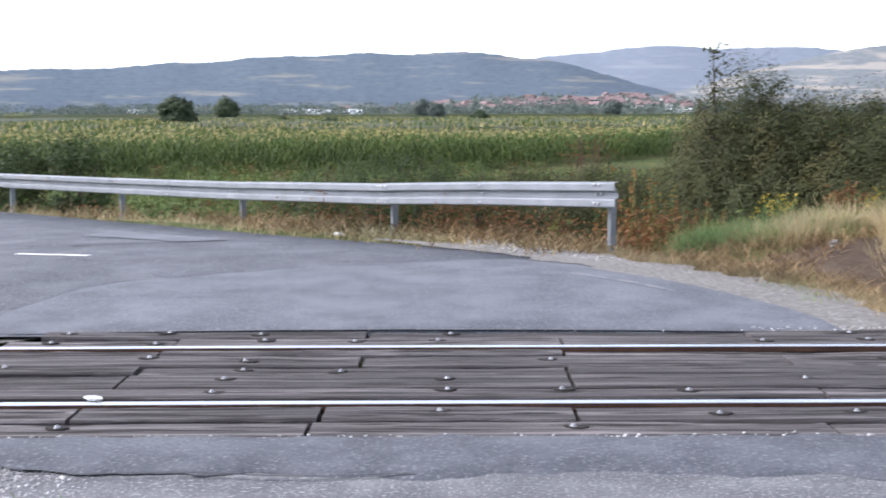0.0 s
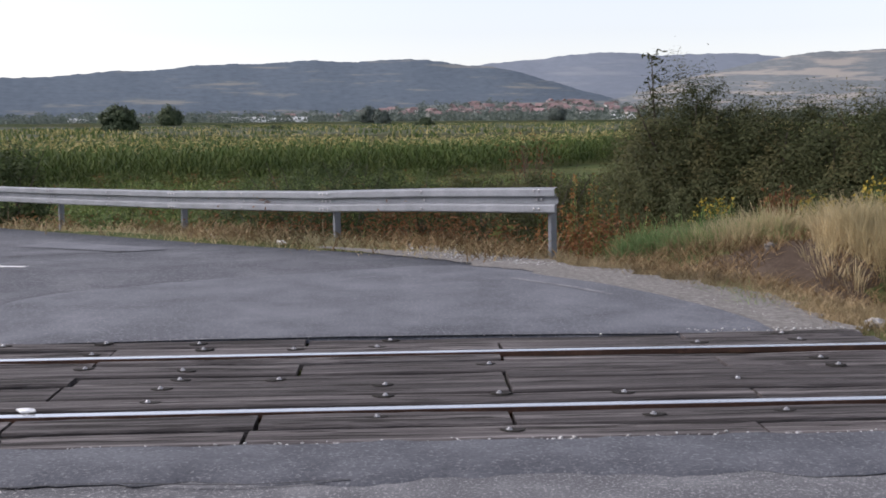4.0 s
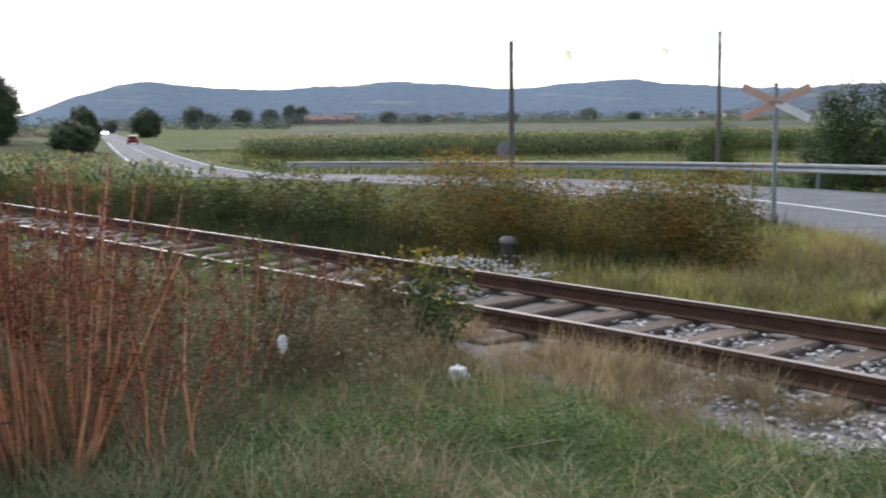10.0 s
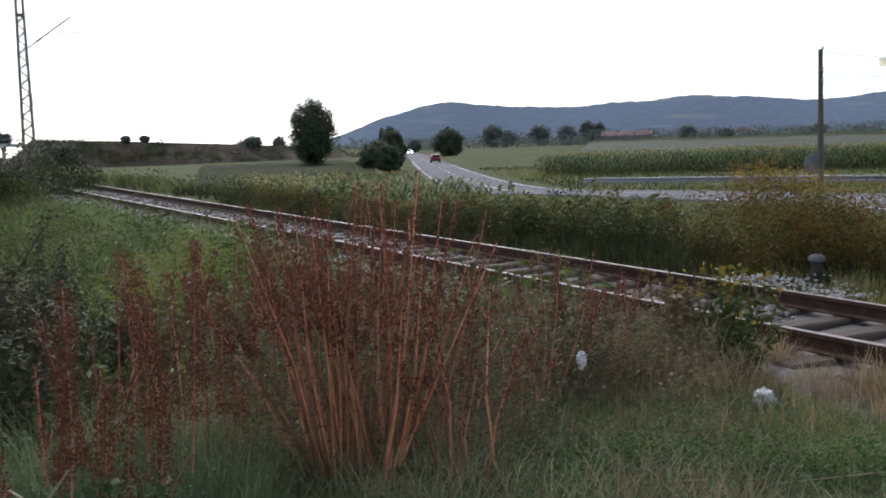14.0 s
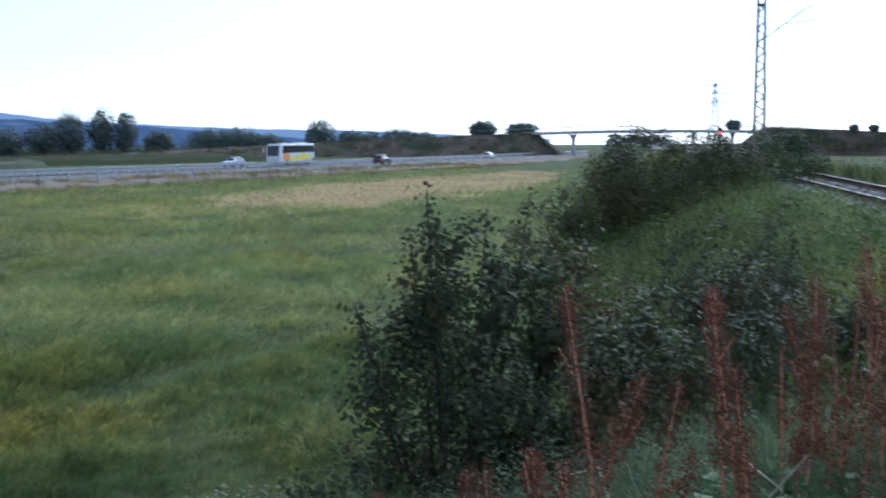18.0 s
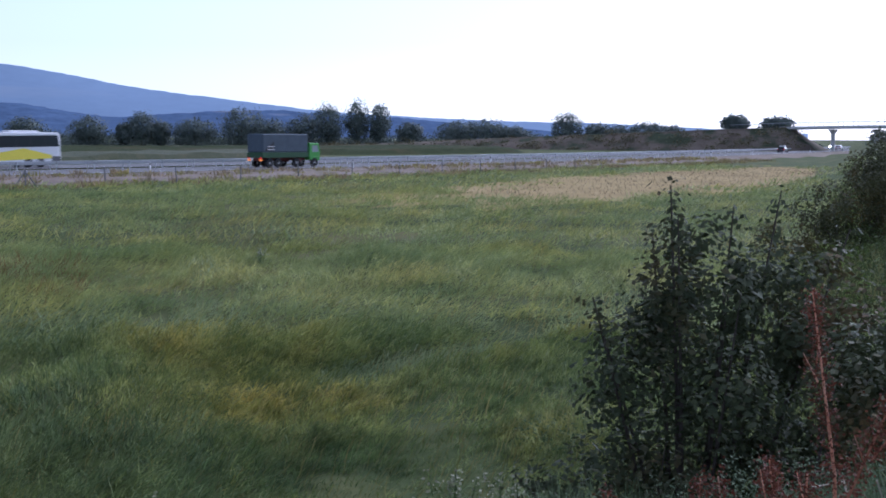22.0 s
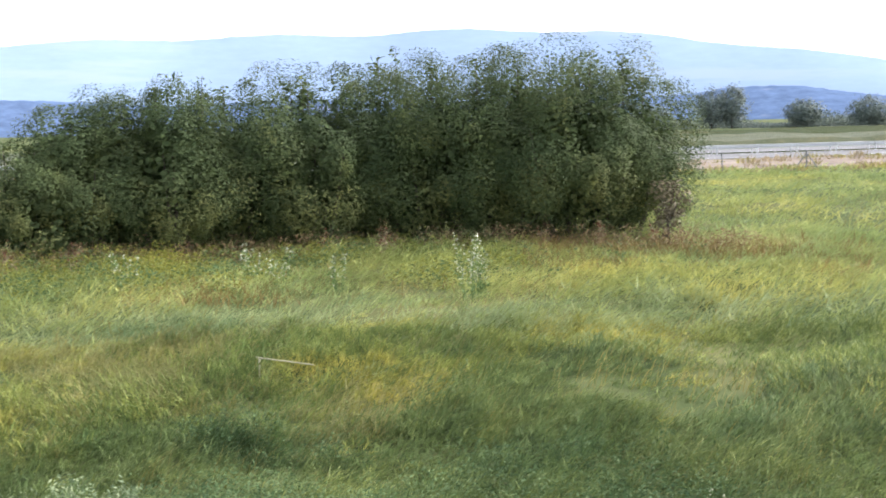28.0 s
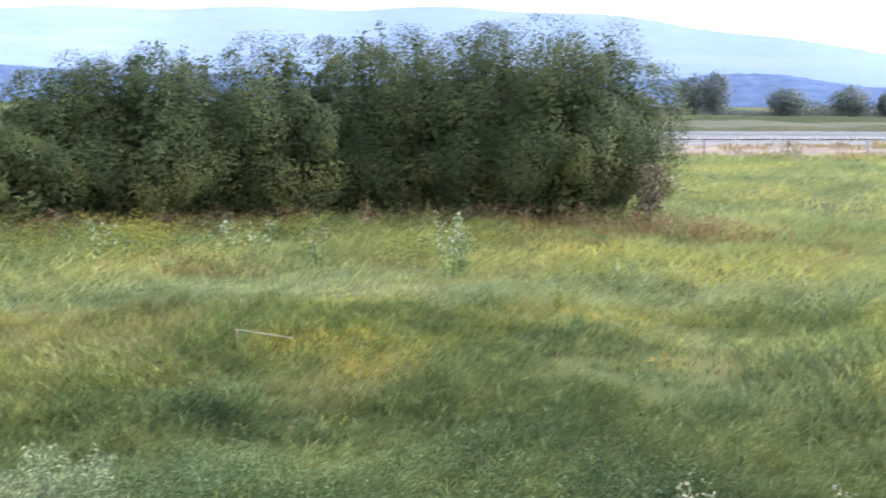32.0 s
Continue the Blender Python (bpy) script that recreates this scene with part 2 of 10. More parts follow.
def spline(ctrl, per=10):
    """A smooth line through points."""
    p = np.array(ctrl, float)
    p = np.vstack([2 * p[0] - p[1], p, 2 * p[-1] - p[-2]])
    out = []
    for i in range(1, len(p) - 2):
        for k in range(per):
            t = k / per
            a, b, c, d = p[i - 1:i + 3]
            out.append(0.5 * (2 * b + (c - a) * t + (2 * a - 5 * b + 4 * c - d) * t * t + (3 * b - a - 3 * c + d) * t ** 3))
    out.append(p[-2])
    return np.array(out)


def even(line, step):
    """The line again in even steps."""
    s = np.r_[0, np.cumsum(np.hypot(*np.diff(line[:, :2], axis=0).T))]
    t = np.arange(0, s[-1] + 1e-6, step)
    return np.stack([np.interp(t, s, line[:, k]) for k in range(line.shape[1])], 1)


def wave(x, y, scale, seed=0.0):
    """Cheap smooth noise, about -1 to 1."""
    x, y = np.asarray(x) / scale, np.asarray(y) / scale
    r = 0
    for a, b, c, w in ((1.0, 0.3, 1.1, 1.0), (-0.4, 1.2, 2.3, 0.8), (1.7, -1.3, 0.4, 0.6), (2.9, 2.1, 5.1, 0.4), (-3.3, 4.0, 3.7, 0.3)):
        r = r + w * np.sin(a * x + b * y + c + seed * (1 + a))
    return r / 2.2


# ---- lie of the land ----
def track_y(x):
    """Middle of the railway line."""
    x = np.asarray(x, float)
    return 6.71 - 0.13 * 1.5 * np.log1p(np.exp(np.clip(-(x + 5.5) / 1.5, -60, 600)))


def track_z(x):
    """The line climbs gently to the west."""
    return 0.0115 * np.clip(-np.asarray(x, float) - 8, 0, 160)


def road_z(x, y):
    return -np.clip((np.hypot(x, y) - 11.5) * 0.0285, 0.02, 1.85)


ROAD_L = spline([(-3.3, 8.0), (-3.6, 8.6), (-4.4, 9.4), (-6.8, 11.2), (-12, 15.2), (-18, 18.9), (-26, 21.5), (-37, 24.0), (-52, 26.2), (-70, 27.6), (-92, 33), (-155, 53), (-340, 113), (-900, 290)], 8)
ROAD_R = spline([(2.75, 8.0), (2.8, 8.7), (2.7, 9.8), (1.4, 11.9), (0, 13.5), (-2.5, 15.6), (-5.6, 18.6), (-9.4, 22.2), (-15.5, 26.2), (-24, 30.0), (-34, 32.2), (-50, 33), (-70, 34), (-94, 40), (-157, 60), (-342, 120), (-902, 297)], 8)
ROAD_R = np.stack([np.interp(np.linspace(0, 1, len(ROAD_L)), np.linspace(0, 1, len(ROAD_R)), ROAD_R[:, k]) for k in (0, 1)], 1)
ROAD_C = (ROAD_L + ROAD_R) / 2
SOUTH_L = spline([(-2.7, 5.25), (-2.1, 4), (-0.8, 2.3), (1.0, 0.6), (4, -3), (12, -14), (30, -38)], 6)
SOUTH_R = spline([(3.5, 5.25), (3.9, 4), (4.9, 2.8), (6.4, 1.2), (9.2, -2), (17, -11), (35, -34)], 6)
SOUTH_C = (SOUTH_L + SOUTH_R) / 2
FIELD_Z, MOTOR_Z = -2.0, -1.6


def motor_y(x):
    """Middle of the near carriageway of the motorway."""
    x = np.asarray(x, float)
    return np.where(x < -80, -50 - 25 * np.exp((np.minimum(x, -80) + 80) / 110), -75 - 0.227 * (x + 80))


def near_line(x, y, line):
    d = np.full(np.shape(x), 1e9)
    for px, py in line:
        d = np.minimum(d, np.hypot(x - px, y - py))
    return d


ROAD_S = even(ROAD_C[ROAD_C[:, 0] > -160], 1.5)
SOUTH_S = even(SOUTH_C, 1.5)


def bank_rise(x, y):
    """The grassy mound beyond the end of the guard rail."""
    return -2.6 + 2.58 * np.exp(-0.35 * (((x - 5.0) / 3.1) ** 2 + ((y - 13.2) / 2.9) ** 2) ** 2)


def land(x, y):
    """Height of the ground."""
    x, y = np.asarray(x, float), np.asarray(y, float)
    z = np.full(x.shape, FIELD_Z) + 0.06 * wave(x, y, 6) + 0.09 * wave(x, y, 1.5, 11) * (np.hypot(x, y) < 60)
    ty = track_y(x)
    crest = 3.2 + 5.8 * np.exp(-((x - 0.5) / 8.5) ** 2)
    s = ty - y
    south = -0.2 - np.clip((s - crest) / 2.4, 0, None)
    flat = np.exp(-((x - 1) / 7) ** 2)
    south = np.where(s < crest, -0.26 + 0.2 * flat, south + 0.2 * flat)
    north = -0.22 - np.clip((-s - 3.0) / 2.6, 0, None)
    ridge = np.where(s > 0, south, north) + track_z(x)
    z = np.maximum(z, np.where(np.abs(s) < 1.9, -0.34 + track_z(x), ridge))
    z = np.maximum(z, bank_rise(x, y))
    d = near_line(x, y, ROAD_S)
    rz = road_z(x, y) - 0.07
    z = np.maximum(z, rz - np.clip((d - 4.6) / 2.2, 0, None))
    z = np.where(d < 3.2, np.minimum(z, rz), z)
    d = near_line(x, y, SOUTH_S)
    z = np.maximum(z, -0.08 - np.clip((d - 4.0) / 2.2, 0, None))
    z = z + 0.26 * np.exp(-((x - 5.5) / 1.3) ** 2 - ((y - 12.0) / 1.7) ** 2) + 0.16 * np.exp(-((x + 8.5) / 2.5) ** 2 - ((y - 11.0) / 1.3) ** 2)
    z = z - 0.14 * np.exp(-((x + 6.1) / 0.85) ** 2 - ((y - 9.65) / 0.75) ** 2)
    z = np.where((np.abs(s) < 1.9) & ((x < -3.4) | (x > 4.4)), np.minimum(z, -0.34 + track_z(x)), z)
    my = motor_y(x)
    md = np.clip(np.abs(y - (my - 9)) - 24, 0, None)
    z = np.maximum(z, MOTOR_Z - 0.1 - md / 8)
    return z


def on_land(x, y, lift=0.0):
    return float(land(np.array([x]), np.array([y]))[0]) + lift

# ---- surfaces ----
GROUND = surface("earth_and_turf", [(0.03, 0.044, 0.018), (0.066, 0.085, 0.033), (0.115, 0.12, 0.052)], scale=0.5, fine=9.0, rough=0.95, bump=0.6, dist=0.05, spots=(0.12, 0.5, 0.68, (0.14, 0.13, 0.055)), spec=0.03)
ASPHALT = surface("worn_asphalt", [(0.048, 0.051, 0.061), (0.09, 0.094, 0.108), (0.16, 0.163, 0.178)], scale=1.2, fine=45.0, rough=0.85, bump=0.35, dist=0.01, spots=(42, 0.54, 0.62, (0.215, 0.217, 0.228)), spec=0.1)
OLD = surface("old_coarse_asphalt", [(0.06, 0.061, 0.069), (0.102, 0.103, 0.112), (0.22, 0.221, 0.23)], scale=2.0, fine=85, rough=0.9, bump=0.7, dist=0.012, spots=(60, 0.54, 0.64, (0.3, 0.3, 0.305)))
GRAVEL = surface("grey_gravel", [(0.09, 0.083, 0.077), (0.17, 0.16, 0.15), (0.33, 0.318, 0.3)], scale=18.0, fine=70.0, rough=0.95, bump=0.9, dist=0.03)
STONE = surface("ballast_stone", [(0.24, 0.235, 0.23), (0.38, 0.375, 0.37), (0.56, 0.555, 0.545)], scale=5, fine=30, rough=0.9, bump=0.4, island=0.35)
RUST = surface("rusty_steel", [(0.035, 0.02, 0.014), (0.075, 0.04, 0.028), (0.13, 0.07, 0.045)], scale=6, fine=60, rough=0.8, metal=0.2, bump=0.4, dist=0.004)
POLISHED = surface("polished_rail_head", [(0.75, 0.75, 0.77), (0.9, 0.9, 0.92)], scale=2, fine=50, rough=0.26, metal=1.0, bump=0.03, stretch=(0.2, 4, 4), dist=0.002)
DULL = surface("dull_rail_head", [(0.12, 0.095, 0.085), (0.32, 0.29, 0.275)], scale=2, fine=40, rough=0.6, metal=0.35, bump=0.05, stretch=(0.2, 4, 4), dist=0.002)
WOOD = surface("weathered_oak", [(0.01, 0.0085, 0.0085), (0.068, 0.06, 0.06), (0.24, 0.22, 0.218)], scale=2.2, fine=16, stretch=(0.3, 11, 11), rough=0.85, bump=0.8, dist=0.012, pieces=0.28)
TIE = surface("old_sleeper_timber", [(0.06, 0.042, 0.034), (0.12, 0.09, 0.075), (0.2, 0.165, 0.14)], scale=2.0, fine=14, stretch=(9, 0.5, 9), rough=0.9, bump=0.7, pieces=0.25)
ZINC = surface("dull_galvanised_steel", [(0.16, 0.17, 0.187), (0.215, 0.228, 0.25), (0.27, 0.284, 0.31)], scale=3, fine=35, rough=0.6, metal=0.35, bump=0.1, dist=0.003, spots=(1.4, 0.62, 0.75, (0.28, 0.25, 0.22)))
PAINT = surface("worn_white_line", [(0.62, 0.62, 0.62), (0.75, 0.75, 0.75)], scale=7, fine=60, rough=0.7, bump=0.2, spots=(5, 0.56, 0.66, (0.2, 0.2, 0.21)))
STRAW = surface("dry_straw_field", [(0.21, 0.155, 0.07), (0.3, 0.225, 0.1), (0.38, 0.292, 0.138)], scale=0.15, fine=3, rough=0.95, bump=0.5, spec=0.03)
CONCRETE = surface("pale_concrete", [(0.5, 0.5, 0.485), (0.66, 0.66, 0.64)], scale=1.5, fine=20, rough=0.85, bump=0.2)
BOLT = surface("bolt_steel", [(0.25, 0.25, 0.26), (0.5, 0.5, 0.52)], scale=20, fine=90, rough=0.45, metal=0.8, bump=0.1)
DARK = surface("tar_soil_and_shade", [(0.012, 0.011, 0.01), (0.03, 0.027, 0.024)], scale=8, fine=50, rough=0.95, bump=0.3)


# ---- ground: one sheet to the horizon ----
def ground():
    rings = np.r_[0, np.geomspace(0.35, 1.0, 6)[:-1], np.arange(1.0, 16, 0.22), np.geomspace(16, 160, 75)[:-1], np.geomspace(160, 4700, 34)]
    n = 330
    a = np.linspace(0, 2 * np.pi, n, endpoint=False)
    x, y = np.outer(rings[1:], np.sin(a)), np.outer(rings[1:], np.cos(a))
    z = land(x.ravel(), y.ravel()).reshape(x.shape)
    near = np.hypot(x, y) < 60
    z = z + np.where(near, 0.025 * wave(x, y, 0.5, 2), 0)
    v = np.stack([x, y, z], 2).reshape(-1, 3)
    m = len(rings) - 1
    i = np.arange(m - 1)[:, None] * n
    k = np.arange(n)[None]
    f = np.stack([i + k, i + (k + 1) % n, i + n + (k + 1) % n, i + n + k], 2).reshape(-1, 4)[:, ::-1]
    v = np.vstack([v, [[0, 0, v[:n, 2].mean()]]])
    me = raw("ground", v, f)
    bm = bmesh.new()
    bm.from_mesh(me)
    bm.verts.ensure_lookup_table()
    for k in range(n):
        bm.faces.new((bm.verts[len(v) - 1], bm.verts[k], bm.verts[(k + 1) % n]))
    bm.to_mesh(me)
    bm.free()
    me.polygons.foreach_set("use_smooth", [True] * len(me.polygons))
    ob = part("ground", me, GROUND)
    tagged(ob, "uneven grassy ground of the plain beside the railway", "ground", kind="structure")


ground()


def ribbon(name, left, right, zfun, mat, thick=0.08, cross=6):
    """A road surface between two lines, slightly crowned, with an edge."""
    v, n = [], cross + 1
    for (ax, ay), (bx, by) in zip(left, right):
        row = []
        for k in range(n):
            u = k / cross
            x, y = ax + (bx - ax) * u, ay + (by - ay) * u
            row.append((x, y, float(zfun(x, y)) + 0.03 * (1 - (2 * u - 1) ** 2)))
        v += [(row[0][0], row[0][1], row[0][2] - thick)] + row + [(row[-1][0], row[-1][1], row[-1][2] - thick)]
    w = n + 2
    f = [(i * w + k, i * w + k + 1, (i + 1) * w + k + 1, (i + 1) * w + k) for i in range(len(left) - 1) for k in range(w - 1)]
    sh = Shape().put(v, f)
    return part(name, sh, mat, smooth=True)


tagged(ribbon("road", ROAD_L, ROAD_R, road_z, ASPHALT), "worn grey asphalt road curving away from the crossing", "road", kind="structure")
tagged(ribbon("road_approach", SOUTH_R, SOUTH_L, lambda x, y: -0.03, OLD), "cracked grey asphalt approach to the railway crossing", "road", kind="structure")


# ---- far hills ----
def hills(name, dist, bumps, mat, label, a0, a1, rough=0.06, deep=420, base=-12):
    """A range of hills: its skyline is a sum of soft rises (bearing, width, elevation in degrees)."""
    n, rows = 520, 14
    az = np.radians(np.linspace(a0, a1, n))
    el = np.zeros(n)
    dg = np.degrees(az)
    for b, w, h in bumps:
        el = np.maximum(el, 0) + h * np.exp(-np.abs((dg - b) / w) ** 2.4)
    fuzz = rough * (0.5 * wave(dg, 0 * dg, 0.5, 1) + 0.35 * wave(dg, 0 * dg, 0.13, 2) + 0.25 * wave(dg, 0 * dg, 0.05, 4)) * np.clip(el, 0, 1)
    v = []
    for r in range(rows):
        u = r / (rows - 1)
        d = dist + deep * u
        top = (dist + deep) * np.tan(np.radians(el)) + 1.65
        crest = (dist + deep) * np.radians(fuzz) * u ** 8
        h = base + (top - base) * (u ** 0.75) + crest + 10 * wave(az * dist, u * deep + 0 * az, 420) * u * (1 - u)
        v.append(np.stack([d * np.sin(az), d * np.cos(az), h], 1))
    v = np.concatenate(v)
    i = np.arange(rows - 1)[:, None] * n
    k = np.arange(n - 1)[None]
    f = np.stack([i + k, i + k + 1, i + n + k + 1, i + n + k], 2).reshape(-1, 4)[:, ::-1]
    me = raw(name, v, f)
    me.polygons.foreach_set("use_smooth", [True] * len(me.polygons))
    uv = np.stack([np.tile(az * dist, rows), v[:, 2] * 2.4], 1)[f.ravel()]
    me.uv_layers.new(name="slope").data.foreach_set("uv", uv.astype(np.float32).ravel())
    return tagged(part(name, me, mat), label, "hill", kind="structure")


def hill_mat(name, woods, fields, glow, scale=0.004, cover=0.55, spread=0.28):
    """Wooded slopes with paler fields; the haze of kilometres of air is mixed into both colours."""
    m, nt, b = nodes_of(name)
    co = nt.nodes.new("ShaderNodeTexCoord")
    n1 = add(nt, "ShaderNodeTexNoise", Scale=scale, Detail=7.0, Roughness=0.62)
    n2 = add(nt, "ShaderNodeTexNoise", Scale=scale * 7, Detail=6.0, Roughness=0.7)
    for n, flat in ((n1, (0.55, 2.2, 1)), (n2, (0.8, 1.2, 1))):
        mp = add(nt, "ShaderNodeMapping", Scale=flat)
        nt.links.new(co.outputs["UV"], mp.inputs[0])
        nt.links.new(mp.outputs[0], n.inputs["Vector"])
    w = ramp(nt, n2.outputs["Fac"], [(0.3, tuple(c * (1 - spread) for c in woods)), (0.72, tuple(c * (1 + spread) for c in woods))])
    f = ramp(nt, n1.outputs["Fac"], [(cover, (0, 0, 0)), (cover + 0.09, (1, 1, 1))])
    c = mixed(nt, f, w, fields)
    nt.links.new(c, b.inputs["Base Color"])
    b.inputs["Roughness"].default_value = 1.0
    b.inputs["Specular IOR Level"].default_value = 0.0
    nt.links.new(c, b.inputs["Emission Color"])
    b.inputs["Emission Strength"].default_value = glow
    return m


# haze is painted into the wood and field colours of every range
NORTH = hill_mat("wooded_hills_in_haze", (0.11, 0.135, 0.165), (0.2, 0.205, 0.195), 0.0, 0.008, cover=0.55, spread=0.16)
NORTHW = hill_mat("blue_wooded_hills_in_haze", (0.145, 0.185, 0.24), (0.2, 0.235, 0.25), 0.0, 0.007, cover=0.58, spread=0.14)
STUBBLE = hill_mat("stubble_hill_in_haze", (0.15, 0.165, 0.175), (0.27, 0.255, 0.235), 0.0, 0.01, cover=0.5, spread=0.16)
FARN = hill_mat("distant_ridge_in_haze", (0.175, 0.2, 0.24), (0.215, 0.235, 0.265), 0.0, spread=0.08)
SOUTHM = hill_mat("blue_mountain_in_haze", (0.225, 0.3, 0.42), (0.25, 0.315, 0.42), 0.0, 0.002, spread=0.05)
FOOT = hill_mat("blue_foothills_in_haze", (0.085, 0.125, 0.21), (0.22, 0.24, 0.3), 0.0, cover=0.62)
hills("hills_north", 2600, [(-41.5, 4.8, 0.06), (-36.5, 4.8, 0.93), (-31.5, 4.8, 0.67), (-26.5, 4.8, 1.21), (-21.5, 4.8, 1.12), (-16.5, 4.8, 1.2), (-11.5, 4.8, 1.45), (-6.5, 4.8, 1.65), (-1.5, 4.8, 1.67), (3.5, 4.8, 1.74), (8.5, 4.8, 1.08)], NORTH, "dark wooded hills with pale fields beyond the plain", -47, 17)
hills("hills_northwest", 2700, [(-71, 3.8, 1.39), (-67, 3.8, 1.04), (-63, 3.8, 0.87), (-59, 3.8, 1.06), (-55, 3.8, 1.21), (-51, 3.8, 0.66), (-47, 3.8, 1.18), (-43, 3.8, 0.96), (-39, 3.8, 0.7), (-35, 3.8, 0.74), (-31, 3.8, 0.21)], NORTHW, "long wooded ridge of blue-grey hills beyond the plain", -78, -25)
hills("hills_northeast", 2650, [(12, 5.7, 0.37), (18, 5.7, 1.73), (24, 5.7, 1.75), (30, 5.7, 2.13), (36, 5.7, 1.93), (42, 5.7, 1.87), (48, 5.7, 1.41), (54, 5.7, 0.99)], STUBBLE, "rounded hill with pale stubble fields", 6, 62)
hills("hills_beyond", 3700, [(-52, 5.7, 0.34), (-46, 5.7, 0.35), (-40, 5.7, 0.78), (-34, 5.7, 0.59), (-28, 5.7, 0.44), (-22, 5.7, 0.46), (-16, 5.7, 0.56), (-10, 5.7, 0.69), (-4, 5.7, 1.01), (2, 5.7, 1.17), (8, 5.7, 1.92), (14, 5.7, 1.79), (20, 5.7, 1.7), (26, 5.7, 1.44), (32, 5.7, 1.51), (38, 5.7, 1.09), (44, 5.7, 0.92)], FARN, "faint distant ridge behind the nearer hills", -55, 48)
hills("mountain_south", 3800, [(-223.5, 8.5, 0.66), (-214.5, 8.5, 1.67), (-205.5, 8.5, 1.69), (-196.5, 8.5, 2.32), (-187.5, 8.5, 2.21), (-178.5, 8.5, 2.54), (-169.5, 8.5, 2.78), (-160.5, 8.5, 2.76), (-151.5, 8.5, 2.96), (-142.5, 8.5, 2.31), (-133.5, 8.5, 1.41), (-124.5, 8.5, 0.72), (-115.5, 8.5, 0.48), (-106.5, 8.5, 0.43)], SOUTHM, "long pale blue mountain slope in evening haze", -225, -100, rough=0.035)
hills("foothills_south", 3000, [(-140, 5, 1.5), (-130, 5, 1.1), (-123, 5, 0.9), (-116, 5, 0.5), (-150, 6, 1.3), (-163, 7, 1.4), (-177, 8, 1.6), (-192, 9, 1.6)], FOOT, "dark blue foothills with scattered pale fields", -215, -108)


# ---- the railway line ----
RAIL_PROFILE = [(-0.036, 0.0), (0.036, 0.0), (0.036, -0.035), (0.009, -0.05), (0.009, -0.125), (0.07, -0.14), (0.07, -0.152), (-0.07, -0.152), (-0.07, -0.14), (-0.009, -0.125), (-0.009, -0.05), (-0.036, -0.035)]
XS = np.r_[np.geomspace(420, 8, 60) * -1, np.linspace(-7.8, 60, 70)]


def rail_line(off, z=0.0, xs=XS):
    y = track_y(xs)
    s = np.gradient(y, xs)
    return [(x - off * q / math.hypot(1, q), b + off / math.hypot(1, q), z + float(track_z(x))) for x, b, q in zip(xs, y, s)]


track = thing("railway_track", pose(0, 0, 0), "rusty steel railway track with bright rail heads on timber sleepers", "railway track", kind="structure")
for off in (-0.74, 0.74):
    r = part("rail", Shape().sweep(rail_line(off), RAIL_PROFILE, True), RUST, track, "rusty brown steel rail")
    part("rail_head", Shape().sweep(rail_line(off, 0.003, XS[XS > -4.6]), [(-0.034, -0.006), (-0.03, 0.0), (0.03, 0.0), (0.034, -0.006)]), POLISHED, r, "bright worn rail head")
    part("rail_head", Shape().sweep(rail_line(off, 0.003, np.r_[XS[XS < -4.6], XS[XS > -4.6][0]]), [(-0.034, -0.006), (-0.03, 0.0), (0.03, 0.0), (0.034, -0.006)]), DULL, r, "dull brownish rail head")
sleeper = Shape().box((0, 0, 0), (0.25, 2.5, 0.15), bev=0.02).mesh("sleeper", TIE)
x = -3.9
while x > -95:
    q = (track_y(x + 0.1) - track_y(x - 0.1)) / 0.2
    part("sleeper", sleeper, None, track, m=pose(x, float(track_y(x)), -0.235 + float(track_z(x)), 0, 0, math.degrees(math.atan(q)) + random.uniform(-1, 1)))
    x -= 0.62 + random.uniform(-0.03, 0.03)
x = 3.85
while x < 16:
    part("sleeper", sleeper, None, track, m=pose(x, float(track_y(x)), -0.235, 0, 0, random.uniform(-1, 1)))
    x += 0.62


def bed():
    """The ballast bed under the sleepers."""
    xs = np.r_[np.geomspace(420, 3.6, 120) * -1]
    v, prof = [], [(-2.3, -0.5), (-1.75, -0.24), (-1.3, -0.19), (0, -0.24), (1.3, -0.19), (1.75, -0.24), (2.3, -0.5)]
    for x in xs:
        v += [(x, float(track_y(x)) + a, b + float(track_z(x))) for a, b in prof]
    n = len(prof)
    f = [(i * n + k, i * n + n + k, i * n + n + k + 1, i * n + k + 1) for i in range(len(xs) - 1) for k in range(n - 1)]
    tagged(part("ballast_bed", Shape().put(v, f), GRAVEL), "grey crushed stone ballast under the railway track", "ballast", kind="structure")


bed()


